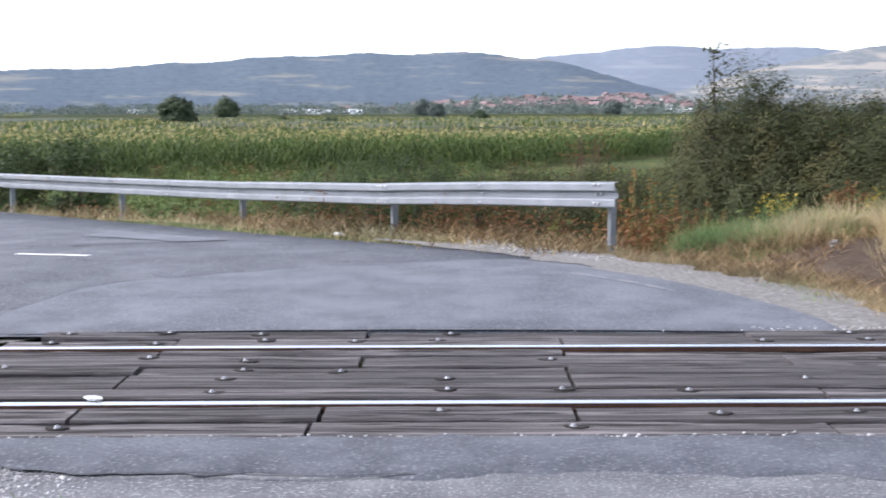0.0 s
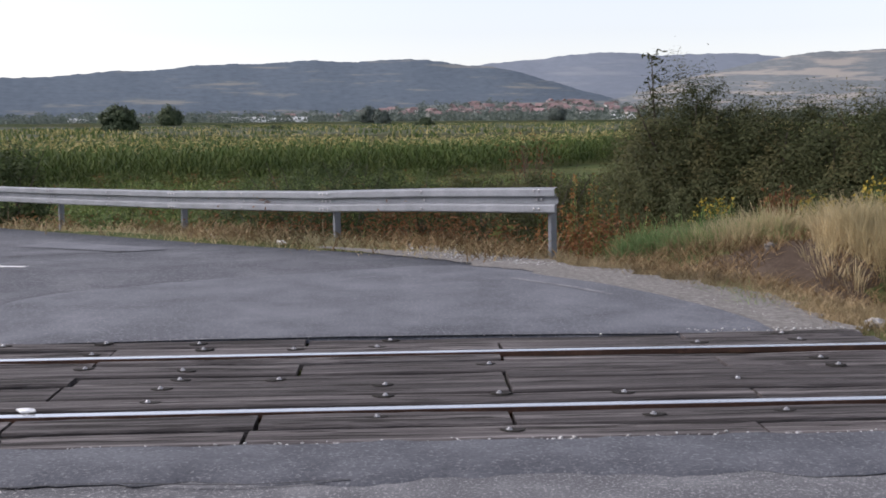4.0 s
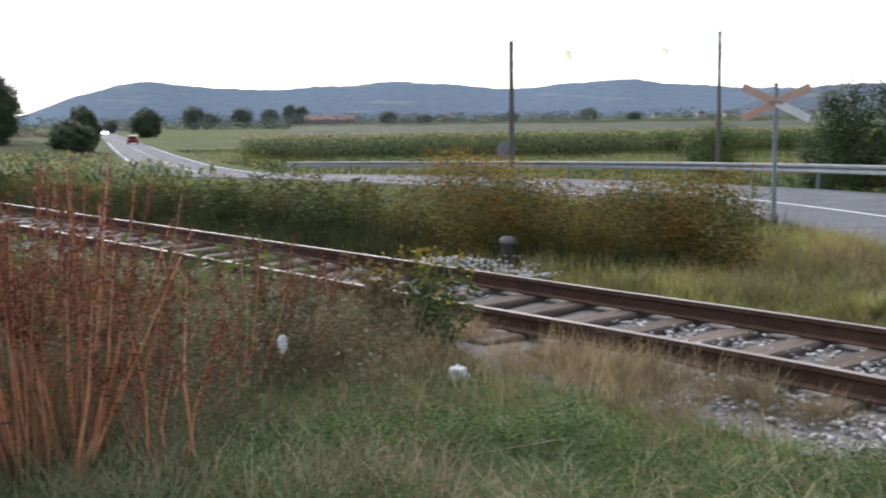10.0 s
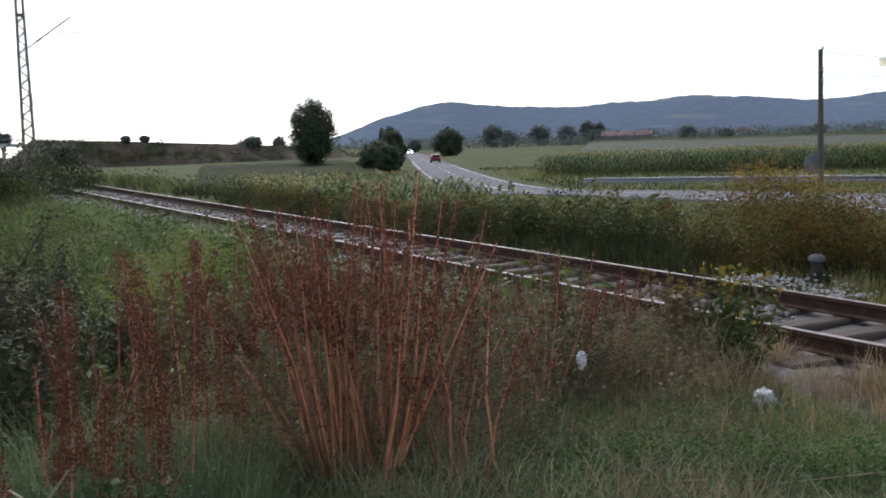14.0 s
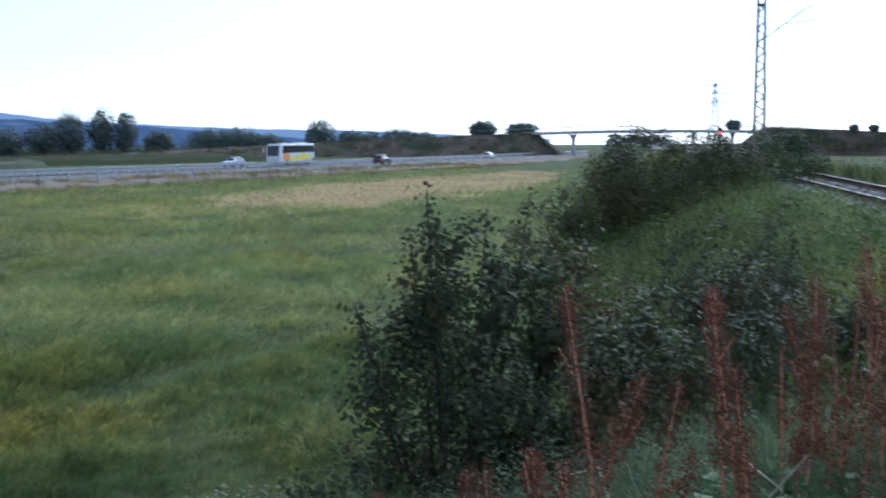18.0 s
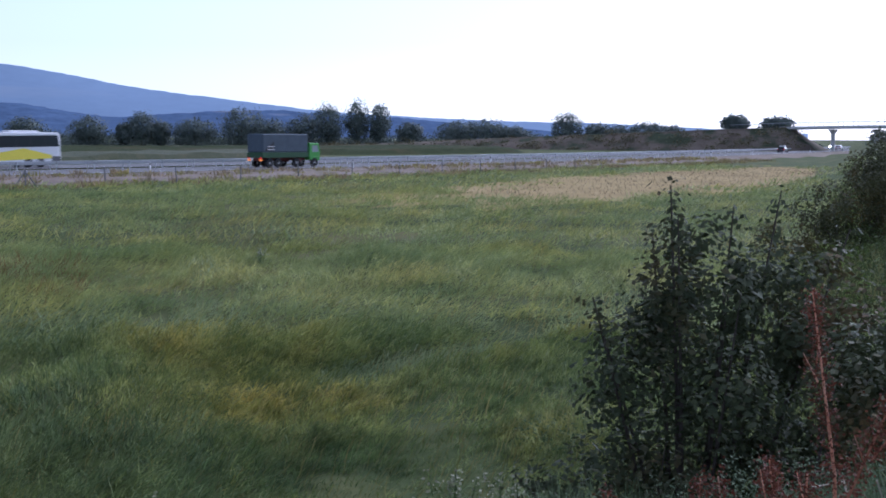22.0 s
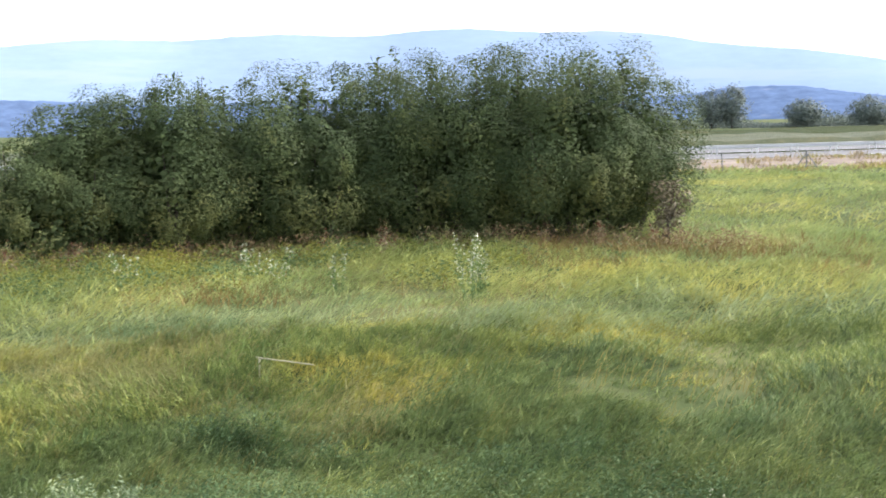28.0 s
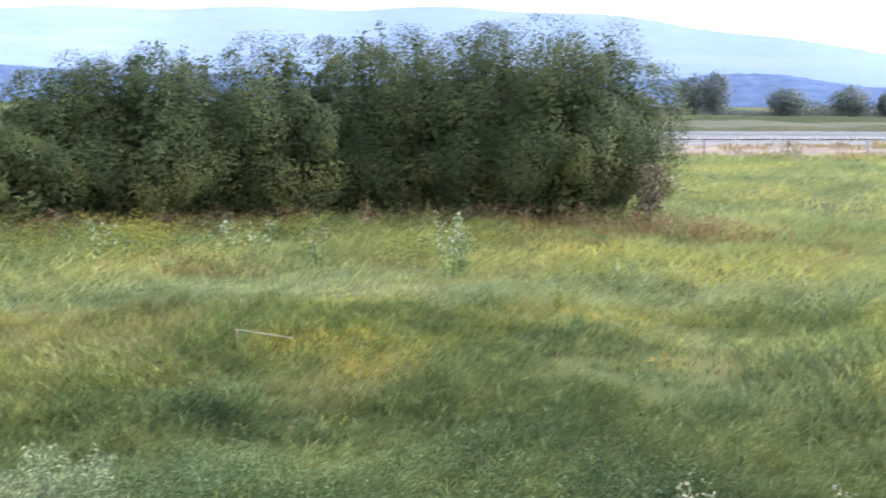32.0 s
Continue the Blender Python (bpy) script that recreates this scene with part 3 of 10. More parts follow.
# ---- timber deck of the crossing ----
def deck():
    ob = thing("crossing_deck", pose(0, 0, 0), "weathered timber plank deck of the railway crossing between the rails", "crossing deck", kind="structure")
    part("bedding", Shape().box((0.05, 6.72, -0.16), (6.9, 2.95, 0.1)), DARK, ob, "dark soil under the planks")
    rows = [(5.36, 5.615), (5.63, 5.905), (6.12, 6.33), (6.345, 6.685), (6.7, 6.92), (6.935, 7.235), (7.25, 7.385), (7.53, 7.79), (7.80, 8.02)]
    joints = [(-3.6, -0.67, 2.05, 4.0), (-3.6, -1.97, -0.63, 0.75, 4.1), (-3.4, 2.25, 3.62), (-3.3, -1.93, 0.81, 3.58), (-3.35, -1.9, 0.82, 3.63), (-3.3, -0.51, 2.3, 3.56), (-3.2, -1.9, 0.85, 3.6), (-3.1, -1.87, 0.87, 3.66), (-2.9, -0.52, 2.25, 3.6)]
    tie_x = (-2.75, -1.98, -1.28, -0.6, 0.04, 0.78, 1.5, 2.3, 3.0, 3.7)
    for (a, b), js in zip(rows, joints):
        for u, w in zip(js[:-1], js[1:]):
            sh, n = Shape(), 14
            lo = [a + 0.012 * (wave(i * 1.3, a * 9 + u, 1.0) + 1) for i in range(n)]
            hi = [b - 0.012 * (wave(i * 1.1, b * 7 + w, 1.0) + 1) for i in range(n)]
            z0 = -0.012 + random.uniform(-0.014, 0.008)
            v = []
            for i in range(n):
                x = u + 0.014 + (w - u - 0.028) * i / (n - 1)
                z = z0 + 0.006 * float(wave(x, a * 5, 0.6))
                v += [(x, lo[i], z - 0.12), (x, lo[i], z - 0.012), (x, lo[i] + 0.012, z), (x, hi[i] - 0.012, z), (x, hi[i], z - 0.012), (x, hi[i], z - 0.12)]
            f = [(i * 6 + k, i * 6 + k + 1, i * 6 + k + 7, i * 6 + k + 6) for i in range(n - 1) for k in range(5)]
            f = [q[::-1] for q in f] + [(0, 1, 2, 3, 4, 5), tuple(range(6 * n - 1, 6 * n - 7, -1))]
            part("plank", sh.put(v, f), WOOD, ob)
            for k in range(9 if w - u > 1 else 4):
                s, m = Shape(), 9
                x0, ln, yc = random.uniform(u + 0.05, w - 0.3), random.uniform(0.2, 1.1), random.uniform(a + 0.05, b - 0.04)
                ln = min(ln, w - 0.04 - x0)
                cv = []
                for i in range(m):
                    x = x0 + ln * i / (m - 1)
                    y = yc + 0.008 * float(wave(x, yc, 0.12)) + 0.01 * float(wave(x, yc, 0.5))
                    q = 0.0095 * math.sin(math.pi * (i + 0.15) / (m - 0.7)) + 0.0005
                    z = z0 + 0.006 * float(wave(x, a * 5, 0.6)) + 0.0012
                    cv += [(x, y - q, z), (x, y + q, z)]
                part("crack", s.put(cv, [(2 * i, 2 * i + 2, 2 * i + 3, 2 * i + 1) for i in range(m - 1)]), DARK, ob)
            for k in tie_x:
                k += random.uniform(-0.06, 0.06)
                if u + 0.06 < k < w - 0.06 and random.random() < 0.62 and b - a > 0.15:
                    y = (a + b) / 2 + random.uniform(-0.06, 0.06)
                    part("recess", RECESS_SHADE, None, ob, m=pose(k, y, z0 + 0.006, 0, 0, random.uniform(-20, 20)))
                    part("bolt", BOLT_ME, None, ob, m=pose(k + random.uniform(-0.02, 0.02), y, z0 + 0.006, random.uniform(-8, 8), random.uniform(-8, 8), random.uniform(0, 90)))


# flat dark disc on the plank, drawn for the shaded hollow round a bolt
RECESS_SHADE = Shape().put([(0.06 * math.cos(q) * (1 + 0.3 * math.sin(3 * q)), 0.032 * math.sin(q) * (1 + 0.25 * math.cos(2 * q)), 0.002) for q in np.linspace(0, 6.283, 13)[:-1]] + [(0.068 * math.cos(q), 0.04 * math.sin(q), -0.02) for q in np.linspace(0, 6.283, 13)[:-1]], [tuple(range(12))] + [(i, i + 12, (i + 1) % 12 + 12, (i + 1) % 12) for i in range(12)]).mesh("recess", DARK)
BOLT_ME = Shape().lathe([(0.018, 0.0), (0.018, 0.004), (0.012, 0.006), (0.01, 0.013), (0.006, 0.016)], 8).mesh("bolt", BOLT)
deck()


# ---- guard rail round the bend ----
W_BEAM = [(0.0, 0.155), (0.05, 0.15), (0.078, 0.14), (0.082, 0.128), (0.082, 0.058), (0.074, 0.046), (0.012, 0.034), (0.012, -0.034), (0.074, -0.046), (0.082, -0.058), (0.082, -0.128), (0.078, -0.14), (0.05, -0.15), (0.0, -0.155)]
W_BEAM = W_BEAM + [(a - 0.006, b) for a, b in W_BEAM[::-1]]
GUARD = even(spline([(2.05, 13.1), (-0.6, 15.95), (-3.35, 18.9), (-6.3, 21.75), (-9.5, 24.3), (-12.8, 26.5), (-16.3, 28.5), (-20, 30.4), (-28, 33.2), (-37, 34.6), (-47, 34.9), (-58, 34.6), (-70, 35.0)], 12), 4.0)


def guard_z(x, y):
    r = math.hypot(x, y)
    return float(road_z(x, y)) - 0.05 + float(np.interp(r, (13.3, 16, 19.2, 22.6, 26, 30), (0.11, -0.02, -0.09, -0.09, -0.04, 0)))


def guardrail(line, zfun, label, side=1, top=0.75, group=""):
    ob = thing("guardrail", pose(0, 0, 0), label, "guardrail", group)
    post = Shape().box((0, 0, 0), (0.055, 0.11, 1.1), bev=0.008).mesh("post", ZINC)
    block = Shape().box((0, 0, 0), (0.09, 0.1, 0.2), bev=0.01).mesh("spacer", ZINC)
    for i, (x, y) in enumerate(line):
        d = line[min(i + 1, len(line) - 1)] - line[max(i - 1, 0)]
        h = math.degrees(math.atan2(d[1], d[0]))
        z = zfun(x, y)
        part("post", post, None, ob, m=pose(x, y, z + top - 0.65, random.uniform(-1.5, 1.5), random.uniform(-1, 1), h))
        nx, ny = -d[1] / np.hypot(*d) * side, d[0] / np.hypot(*d) * side
        part("spacer", block, None, ob, m=pose(x + 0.1 * nx, y + 0.1 * ny, z + top - 0.155, 0, 0, h))
    for i in range(len(line) - 1):
        p = []
        for u in (0, 0.5, 1):
            x, y = line[i] + (line[i + 1] - line[i]) * u
            d = (line[i + 1] - line[i]) / np.hypot(*(line[i + 1] - line[i]))
            g = 0.16 + 0.004 * (i % 2)
            p.append((x - d[1] * g * side, y + d[0] * g * side, zfun(x, y) + top - 0.155))
        if i == 0:
            p[0] = tuple(np.array(p[0]) - 0.22 * np.array([*d, 0]))
        elif i % 2:
            p[0] = tuple(np.array(p[0]) - 0.15 * np.array([*d, 0]))
        b = part("beam", Shape().sweep(p, [(-a * side, q) for a, q in W_BEAM], True), ZINC, ob)
        if i < 12:
            for u in (0.004, 0.022, 0.5, 0.978):
                for h in (0.11, 0.0, -0.11):
                    x, y = line[i] + (line[i + 1] - line[i]) * u
                    o = 0.245 if h else 0.19
                    part("bolt", BOLT_ME, None, b, m=Matrix.Translation((x - d[1] * o * side, y + d[0] * o * side, zfun(x, y) + top - 0.155 + h)) @ Vector((-d[1] * side, d[0] * side, 0)).to_track_quat("Z", "Y").to_matrix().to_4x4())
    return ob


guardrail(GUARD, guard_z, "dull galvanised steel guardrail with W-shaped beam on posts", 1, 0.78)


# ---- markings, patches and gravel ----
def strip(name, line, width, zfun, mat, label, lift=0.006, category="marking"):
    line = np.asarray(line)
    d = np.gradient(line, axis=0)
    d /= np.hypot(d[:, 0], d[:, 1])[:, None]
    v, w = [], width if isinstance(width, np.ndarray) else np.full(len(line), width)
    for (x, y), (a, b), q in zip(line, d, w):
        for s in (-0.5, 0.5):
            px, py = x - b * q * s, y + a * q * s
            v.append((px, py, zfun(px, py) + lift))
    f = [(2 * i, 2 * i + 2, 2 * i + 3, 2 * i + 1) for i in range(len(line) - 1)]
    return tagged(part(name, Shape().put(v, f), mat), label, category, kind="structure")


def on_road(x, y):
    i = np.argmin(np.hypot(ROAD_C[:, 0] - x, ROAD_C[:, 1] - y))
    h = np.hypot(*(ROAD_R[i] - ROAD_L[i])) / 2
    u = min(1, np.hypot(ROAD_C[i, 0] - x, ROAD_C[i, 1] - y) / h)
    return float(road_z(x, y)) + 0.03 * (1 - u * u)


CENTRE = even(spline([(-4.0, 12.45), (-5.55, 13.15), (-11.0, 17.3), (-17.3, 21.2), (-24.6, 24.9), (-37, 28.2), (-55, 29.6), (-72, 31), (-93, 36.6), (-156, 56.6), (-341, 116.6)], 8), 1.0)
strip("road_line", CENTRE[:1 + 1], 0.11, on_road, PAINT, "worn white centre line on the road")
strip("road_line", CENTRE[2:82], 0.11, on_road, PAINT, "worn white centre line on the road")
for i in range(84, len(CENTRE) - 4, 9):
    strip("road_line", CENTRE[i:i + 4], 0.12, on_road, PAINT, "dashed white centre line on the road")
EDGE = even(np.array([ROAD_L[i] + (ROAD_R[i] - ROAD_L[i]) * 0.06 for i in range(36, len(ROAD_L))]), 1.0)
strip("road_line", EDGE[:200], 0.1, on_road, PAINT, "thin white edge line on the road")
EDGE2 = even(np.array([ROAD_R[i] + (ROAD_L[i] - ROAD_R[i]) * 0.07 for i in range(70, len(ROAD_L))]), 1.0)
strip("road_line", EDGE2[:120], 0.1, on_road, PAINT, "thin white edge line on the road")


def blot(name, outline, zfun, mat, label, category, lift=0.006, seed=0, grain=0.12, kind="structure", skirt=0.03):
    """A flat, ragged-edged patch lying on the ground."""
    line = spline(list(outline) + [outline[0]], 14)[:-1]
    c = line.mean(0)
    k = np.arange(len(line))
    r = 1 + grain * 0.5 * (wave(k * 1.0, k * 0 + seed, 2.2) + 0.6 * wave(k * 1.0, k * 0 + seed, 0.9))
    n, rings, v = len(line), 9, []
    for j in range(rings):
        u = j / (rings - 1)
        for (x, y), q in zip(line, r):
            px, py = c + (np.array([x, y]) - c) * (u * (1 + (q - 1) * u))
            v.append((px, py, zfun(px, py) + lift - (skirt if j == rings - 1 else 0)))
    f = [(j * n + i, j * n + (i + 1) % n, (j + 1) * n + (i + 1) % n, (j + 1) * n + i) for j in range(rings - 1) for i in range(n)]
    return tagged(part(name, Shape().put(v, [q[::-1] for q in f]), mat, smooth=True), label, category, kind=kind)


FRESH = surface("fresh_asphalt_patch", [(0.045, 0.048, 0.058), (0.102, 0.107, 0.124), (0.165, 0.171, 0.192)], scale=1.5, fine=50, rough=0.8, bump=0.25, dist=0.006, spots=(48, 0.55, 0.64, (0.205, 0.21, 0.226)))
def north_patch():
    """The smooth sheet of asphalt laid from the planks up to the bend."""
    xs = np.linspace(-3.52, 3.0, 110)
    hi = np.interp(xs, (-3.52, -3.3, -3.0, -2.32, -1.63, -0.77, 0.3, 0.9, 1.4, 2.1, 2.6, 2.85, 3.0), (8.9, 10.0, 10.41, 10.85, 11.25, 11.59, 12.0, 12.05, 11.8, 10.9, 9.9, 9.2, 8.5)) + 0.035 * wave(xs, 0 * xs, 0.4, 3) + 0.02 * wave(xs, 0 * xs, 0.09, 6)
    v = []
    for x, y1 in zip(xs, hi):
        v.append((x, 7.985 + 0.012 * float(wave(x, 0, 0.15)), -0.032))
        for k in range(9):
            y = 8.05 + (y1 - 8.05) * k / 8
            v.append((x, y, on_road(x, y) + (0.009 if k < 8 else -0.004)))
    f = [(10 * i + k, 10 * i + 10 + k, 10 * i + 11 + k, 10 * i + 1 + k) for i in range(len(xs) - 1) for k in range(9)]
    tagged(part("asphalt_patch", Shape().put(v, f), FRESH, smooth=True), "smooth pale grey asphalt patch beside the crossing", "patch", kind="structure")


north_patch()
blot("asphalt_patch", [(-5.03, 15.3), (-4.7, 16.0), (-3.9, 15.4), (-2.86, 14.52), (-3.4, 14.24), (-4.2, 14.75)], on_road, FRESH, "smooth pale grey asphalt patch on the bend", "patch", 0.009, 4, 0.1, skirt=0.004)


APRON = surface("dark_asphalt_strip", [(0.042, 0.044, 0.053), (0.086, 0.09, 0.104), (0.14, 0.146, 0.164)], scale=2.2, fine=55, rough=0.85, bump=0.35, dist=0.008, spots=(50, 0.55, 0.64, (0.18, 0.185, 0.2)), spec=0.15)


def apron():
    """The smooth strip of asphalt laid against the planks, with a ragged near edge."""
    xs = np.linspace(-2.45, 3.4, 90)
    lo = 4.74 + 0.07 * wave(xs, 0 * xs, 0.35, 2) + 0.04 * wave(xs, 0 * xs, 0.08, 5) - 0.03 * xs + 0.35 * np.clip(-1.7 - xs, 0, 1)
    v = []
    for x, y in zip(xs, lo):
        v += [(x, y - 0.02, -0.004), (x, y, 0.008), (x, (y + 5.2) / 2, 0.012), (x, 5.3 + 0.03 * float(wave(x, 0, 0.1)), 0.004), (x, 5.37, -0.02)]
    f = [(5 * i + k, 5 * i + 5 + k, 5 * i + 6 + k, 5 * i + 1 + k) for i in range(len(xs) - 1) for k in range(4)]
    tagged(part("asphalt_patch", Shape().put(v, f), APRON, smooth=True), "smooth dark grey asphalt strip before the planks", "patch", kind="structure")


apron()


def gravel_strip(line, width, zfun, lift):
    c = even(spline([p for p in line], 10), 0.12)
    w = np.interp(np.linspace(0, 1, len(c)), np.linspace(0, 1, len(width)), width)
    k = np.arange(len(c)) * 0.12
    strip("gravel", c, w * (1 + 0.25 * wave(k, 0 * k, 0.25, 3) + 0.2 * wave(k, 0 * k, 0.07, 1)), zfun, GRAVEL, "loose grey gravel along the edge of the asphalt", lift, "gravel")


blot("gravel", [(-3.95, 5.4), (-2.5, 5.32), (-1.9, 4.9), (-1.2, 4.3), (-0.9, 3.55), (-1.45, 3.6), (-2.3, 4.2), (-3.1, 4.82)], lambda x, y: on_land(x, y), GRAVEL, "loose grey gravel at the edge of the asphalt", "gravel", 0.05, 3, 0.25)
gravel_strip([(-3.2, 7.9), (-3.7, 8.75), (-4.45, 9.45), (-5.6, 10.4), (-7.2, 11.6)], (0.7, 0.75, 0.6, 0.5, 0.25), lambda x, y: max(on_land(x, y), float(road_z(x, y)) - 0.06), 0.02)
gravel_strip([(3.1, 7.97), (3.1, 8.9), (2.9, 9.8), (2.45, 10.7), (1.85, 11.7), (1.1, 12.8), (0.15, 13.7), (-0.9, 14.7)], (1.0, 1.05, 1.05, 1.0, 0.9, 0.75, 0.5, 0.2), lambda x, y: max(on_land(x, y), on_road(x, y)), 0.004)
blot("gravel", [(-3.35, 7.75), (-3.55, 8.5), (-4.4, 9.35), (-5.2, 9.9), (-5.6, 9.6), (-5.4, 9.0), (-5.3, 8.35), (-4.7, 8.0), (-4.1, 7.8)], lambda x, y: max(on_land(x, y), -0.1 - 0.45 * max(0.0, min(0.7, 8.75 - y))), GRAVEL, "trodden earth and gravel at the nose of the island", "gravel", 0.015, 6, 0.05, skirt=0.12)
strip("road_line", spline([(1.3, 10.9), (1.51, 10.66), (1.83, 10.26), (2.11, 9.8)], 6), 0.07, on_road, surface("faded_line", [(0.13, 0.135, 0.15), (0.34, 0.34, 0.34)], scale=7, fine=50, rough=0.8, bump=0.2, spots=(7, 0.42, 0.58, (0.12, 0.125, 0.14))), "faded white line at the edge of the road", 0.013)
TARN = surface("tar_crack", [(0.025, 0.025, 0.028), (0.06, 0.06, 0.065)], scale=6, fine=60, rough=0.9, bump=0.3)
for line, w in (([(-4.6, 13.6), (-4.2, 13.9), (-3.6, 14.0), (-3.3, 14.2)], 0.07), ([(-2.3, 4.95), (-1.9, 4.7), (-1.2, 4.72), (-0.6, 4.66), (-0.1, 4.7)], 0.018)):
    c = spline(line, 8)
    strip("crack", c, w * (0.6 + 0.4 * np.abs(wave(np.arange(len(c)) * 1.0, 0.0, 2.0))), (lambda x, y: on_road(x, y)) if line[0][1] > 8 else (lambda x, y: 0.003), TARN, "dark crack in the asphalt", 0.012, "crack")


WHITE_STONE = surface("white_limestone", [(0.4, 0.395, 0.385), (0.55, 0.545, 0.535), (0.7, 0.695, 0.685)], scale=5, fine=30, rough=0.9, bump=0.4, island=0.25)


# ---- loose ballast between and beside the rails ----
def pebbles(name, x, y, z, size, mat, label, kind="stuff"):
    """Broken stones, one mesh."""
    n = len(x)
    base = np.array([(1, 0, -0.3), (-0.4, 0.9, -0.35), (-0.5, -0.85, -0.3), (0.55, 0.5, 0.45), (-0.75, 0.1, 0.5), (0.3, -0.6, 0.55)])
    tri = np.array([(0, 3, 5), (3, 4, 5), (0, 1, 3), (1, 4, 3), (1, 2, 4), (2, 5, 4), (2, 0, 5), (0, 2, 1)])
    v = base[None] * rng.uniform(0.6, 1.25, (n, 6, 3))
    a = rng.uniform(0, 2 * np.pi, n)
    c, s = np.cos(a)[:, None], np.sin(a)[:, None]
    v = np.stack([v[..., 0] * c - v[..., 1] * s, v[..., 0] * s + v[..., 1] * c, v[..., 2]], 2) * np.asarray(size)[:, None, None]
    v += np.stack([x, y, z], 1)[:, None]
    f = tri[None] + (np.arange(n) * 6)[:, None, None]
    return tagged(part(name, raw(name, v.reshape(-1, 3), f.reshape(-1, 3)), mat), label, "stones", kind=kind)


n = 13000
bx = -3.4 - 46 * rng.random(n) ** 1.7
side = rng.random(n)
off = np.where(side < 0.3, rng.uniform(-0.62, 0.62, n), np.where(side < 0.72, -rng.uniform(0.82, 2.0, n), rng.uniform(0.82, 2.1, n)))
keep = (wave(bx, off * 2, 0.9, 3) > 0.15) | (bx < -16)
bx, off = bx[keep], off[keep]
pebbles("ballast_stones", bx, track_y(bx) + off, track_z(bx) - 0.2 - np.clip(np.abs(off) - 1.4, 0, 1) * 0.32 + rng.uniform(0, 0.035, len(bx)), rng.uniform(0.014, 0.034, len(bx)) + 0.0006 * -bx, STONE, "pale crushed stones between and beside the rails")
n = 4200
a = rng.random(n)
gx, gy = np.where(a < 0.5, rng.uniform(-3.6, -1.5, n), rng.uniform(-6.5, 3.8, n)), np.where(a < 0.5, rng.uniform(3.4, 5.3, n), 8.2 + rng.exponential(0.25, n))
right = (a > 0.75)
gx[right], gy[right] = rng.uniform(0.3, 4.0, right.sum()), 0
gx[right] = np.interp(gx[right], (0.3, 4.0), (0.3, 3.3))
gy[right] = np.interp(gx[right], (0.3, 1.25, 1.95, 2.5, 2.95, 3.15, 3.3), (13.7, 12.8, 11.7, 10.7, 9.8, 8.9, 8.2)) + rng.normal(0, 0.3, right.sum())
left = (a > 0.5) & ~right
gx[left] = -3.4 - rng.random(left.sum()) * 3
near = (a < 0.5) & (gx + gy * 1.314 < 3.2)
gx[near] = rng.uniform(-2.8, -1.5, near.sum())
gy[near] = rng.uniform(4.75, 5.3, near.sum())
gy[left] = 8.3 + (-3.4 - gx[left]) * 0.95 + rng.normal(0, 0.2, left.sum())
pebbles("gravel_stones", gx, gy, np.maximum(land(gx, gy), -0.05) + 0.03, rng.uniform(0.006, 0.015, n), STONE, "loose grey stones on the verge beside the asphalt")
n = 4200
wx = -5.5 - 34 * rng.random(n) ** 1.3
o = np.where(rng.random(n) < 0.5, rng.uniform(0.95, 1.75, n), -rng.uniform(1.25, 2.35, n) - 0.4 * (wx > -12))
ok = (wave(wx, o, 0.8, 4) > -0.2) & (wx < np.where(o > 0, -13.5, -12))
wx, o = wx[ok], o[ok]
pebbles("ballast_stones", wx, track_y(wx) + o, track_z(wx) - 0.19 - np.clip(np.abs(o) - 1.4, 0, 1) * 0.3 + rng.uniform(0, 0.05, len(wx)), rng.uniform(0.016, 0.034, len(wx)) + 0.0007 * -wx, WHITE_STONE, "white crushed stones along the shoulders of the track")
n = 520
hx = -11.6 + 1.9 * rng.random(n)
pebbles("stone_heap", hx, track_y(hx) + 1.35 + 0.3 * np.abs(rng.normal(0, 1, n)), track_z(hx) - 0.16 + 0.14 * rng.random(n) * np.exp(-((hx + 10.7) / 0.9) ** 2), rng.uniform(0.013, 0.026, n), WHITE_STONE, "heap of white crushed stones beside the marker post")
n = 420
px = rng.uniform(-2.4, 4.0, n)
pebbles("gravel_stones", px, np.where(rng.random(n) < 0.6, 5.3 + rng.normal(0, 0.035, n), 8.08 + rng.normal(0, 0.04, n)), np.full(n, -0.005), rng.uniform(0.006, 0.014, n), STONE, "pale stones along the edge of the plank deck")

# ---- the crossing's barrier and light signal ----
GREY_PAINT = surface("chipped_grey_paint", [(0.24, 0.255, 0.265), (0.31, 0.33, 0.34), (0.38, 0.4, 0.41)], scale=5, fine=40, rough=0.6, bump=0.1, spots=(3.5, 0.62, 0.72, (0.22, 0.13, 0.08)))
RUSTY_PAINT = surface("rusty_grey_paint", [(0.2, 0.19, 0.185), (0.3, 0.29, 0.28), (0.36, 0.36, 0.35)], scale=6, fine=40, rough=0.75, bump=0.25, spots=(7, 0.5, 0.6, (0.2, 0.12, 0.07)))
RED_PAINT = plain("faded_red_paint", (0.42, 0.07, 0.035), 0.5)
DARK_RED = plain("dark_red_paint", (0.1, 0.03, 0.025), 0.6)
YELLOW = plain("yellow_paint", (0.75, 0.42, 0.04), 0.5)
BLUE = plain("blue_paint", (0.05, 0.1, 0.32), 0.5)
CHIPPED = surface("chipped_white_paint", [(0.55, 0.5, 0.45), (0.7, 0.68, 0.66)], scale=9, fine=50, rough=0.7, bump=0.2, spots=(9, 0.5, 0.58, (0.16, 0.08, 0.05)))
BLACK = plain("black_paint", (0.02, 0.02, 0.022), 0.5)
GREY = plain("dull_grey_back", (0.13, 0.13, 0.135), 0.6)
WHITE = plain("white_paint", (0.72, 0.72, 0.72), 0.5)


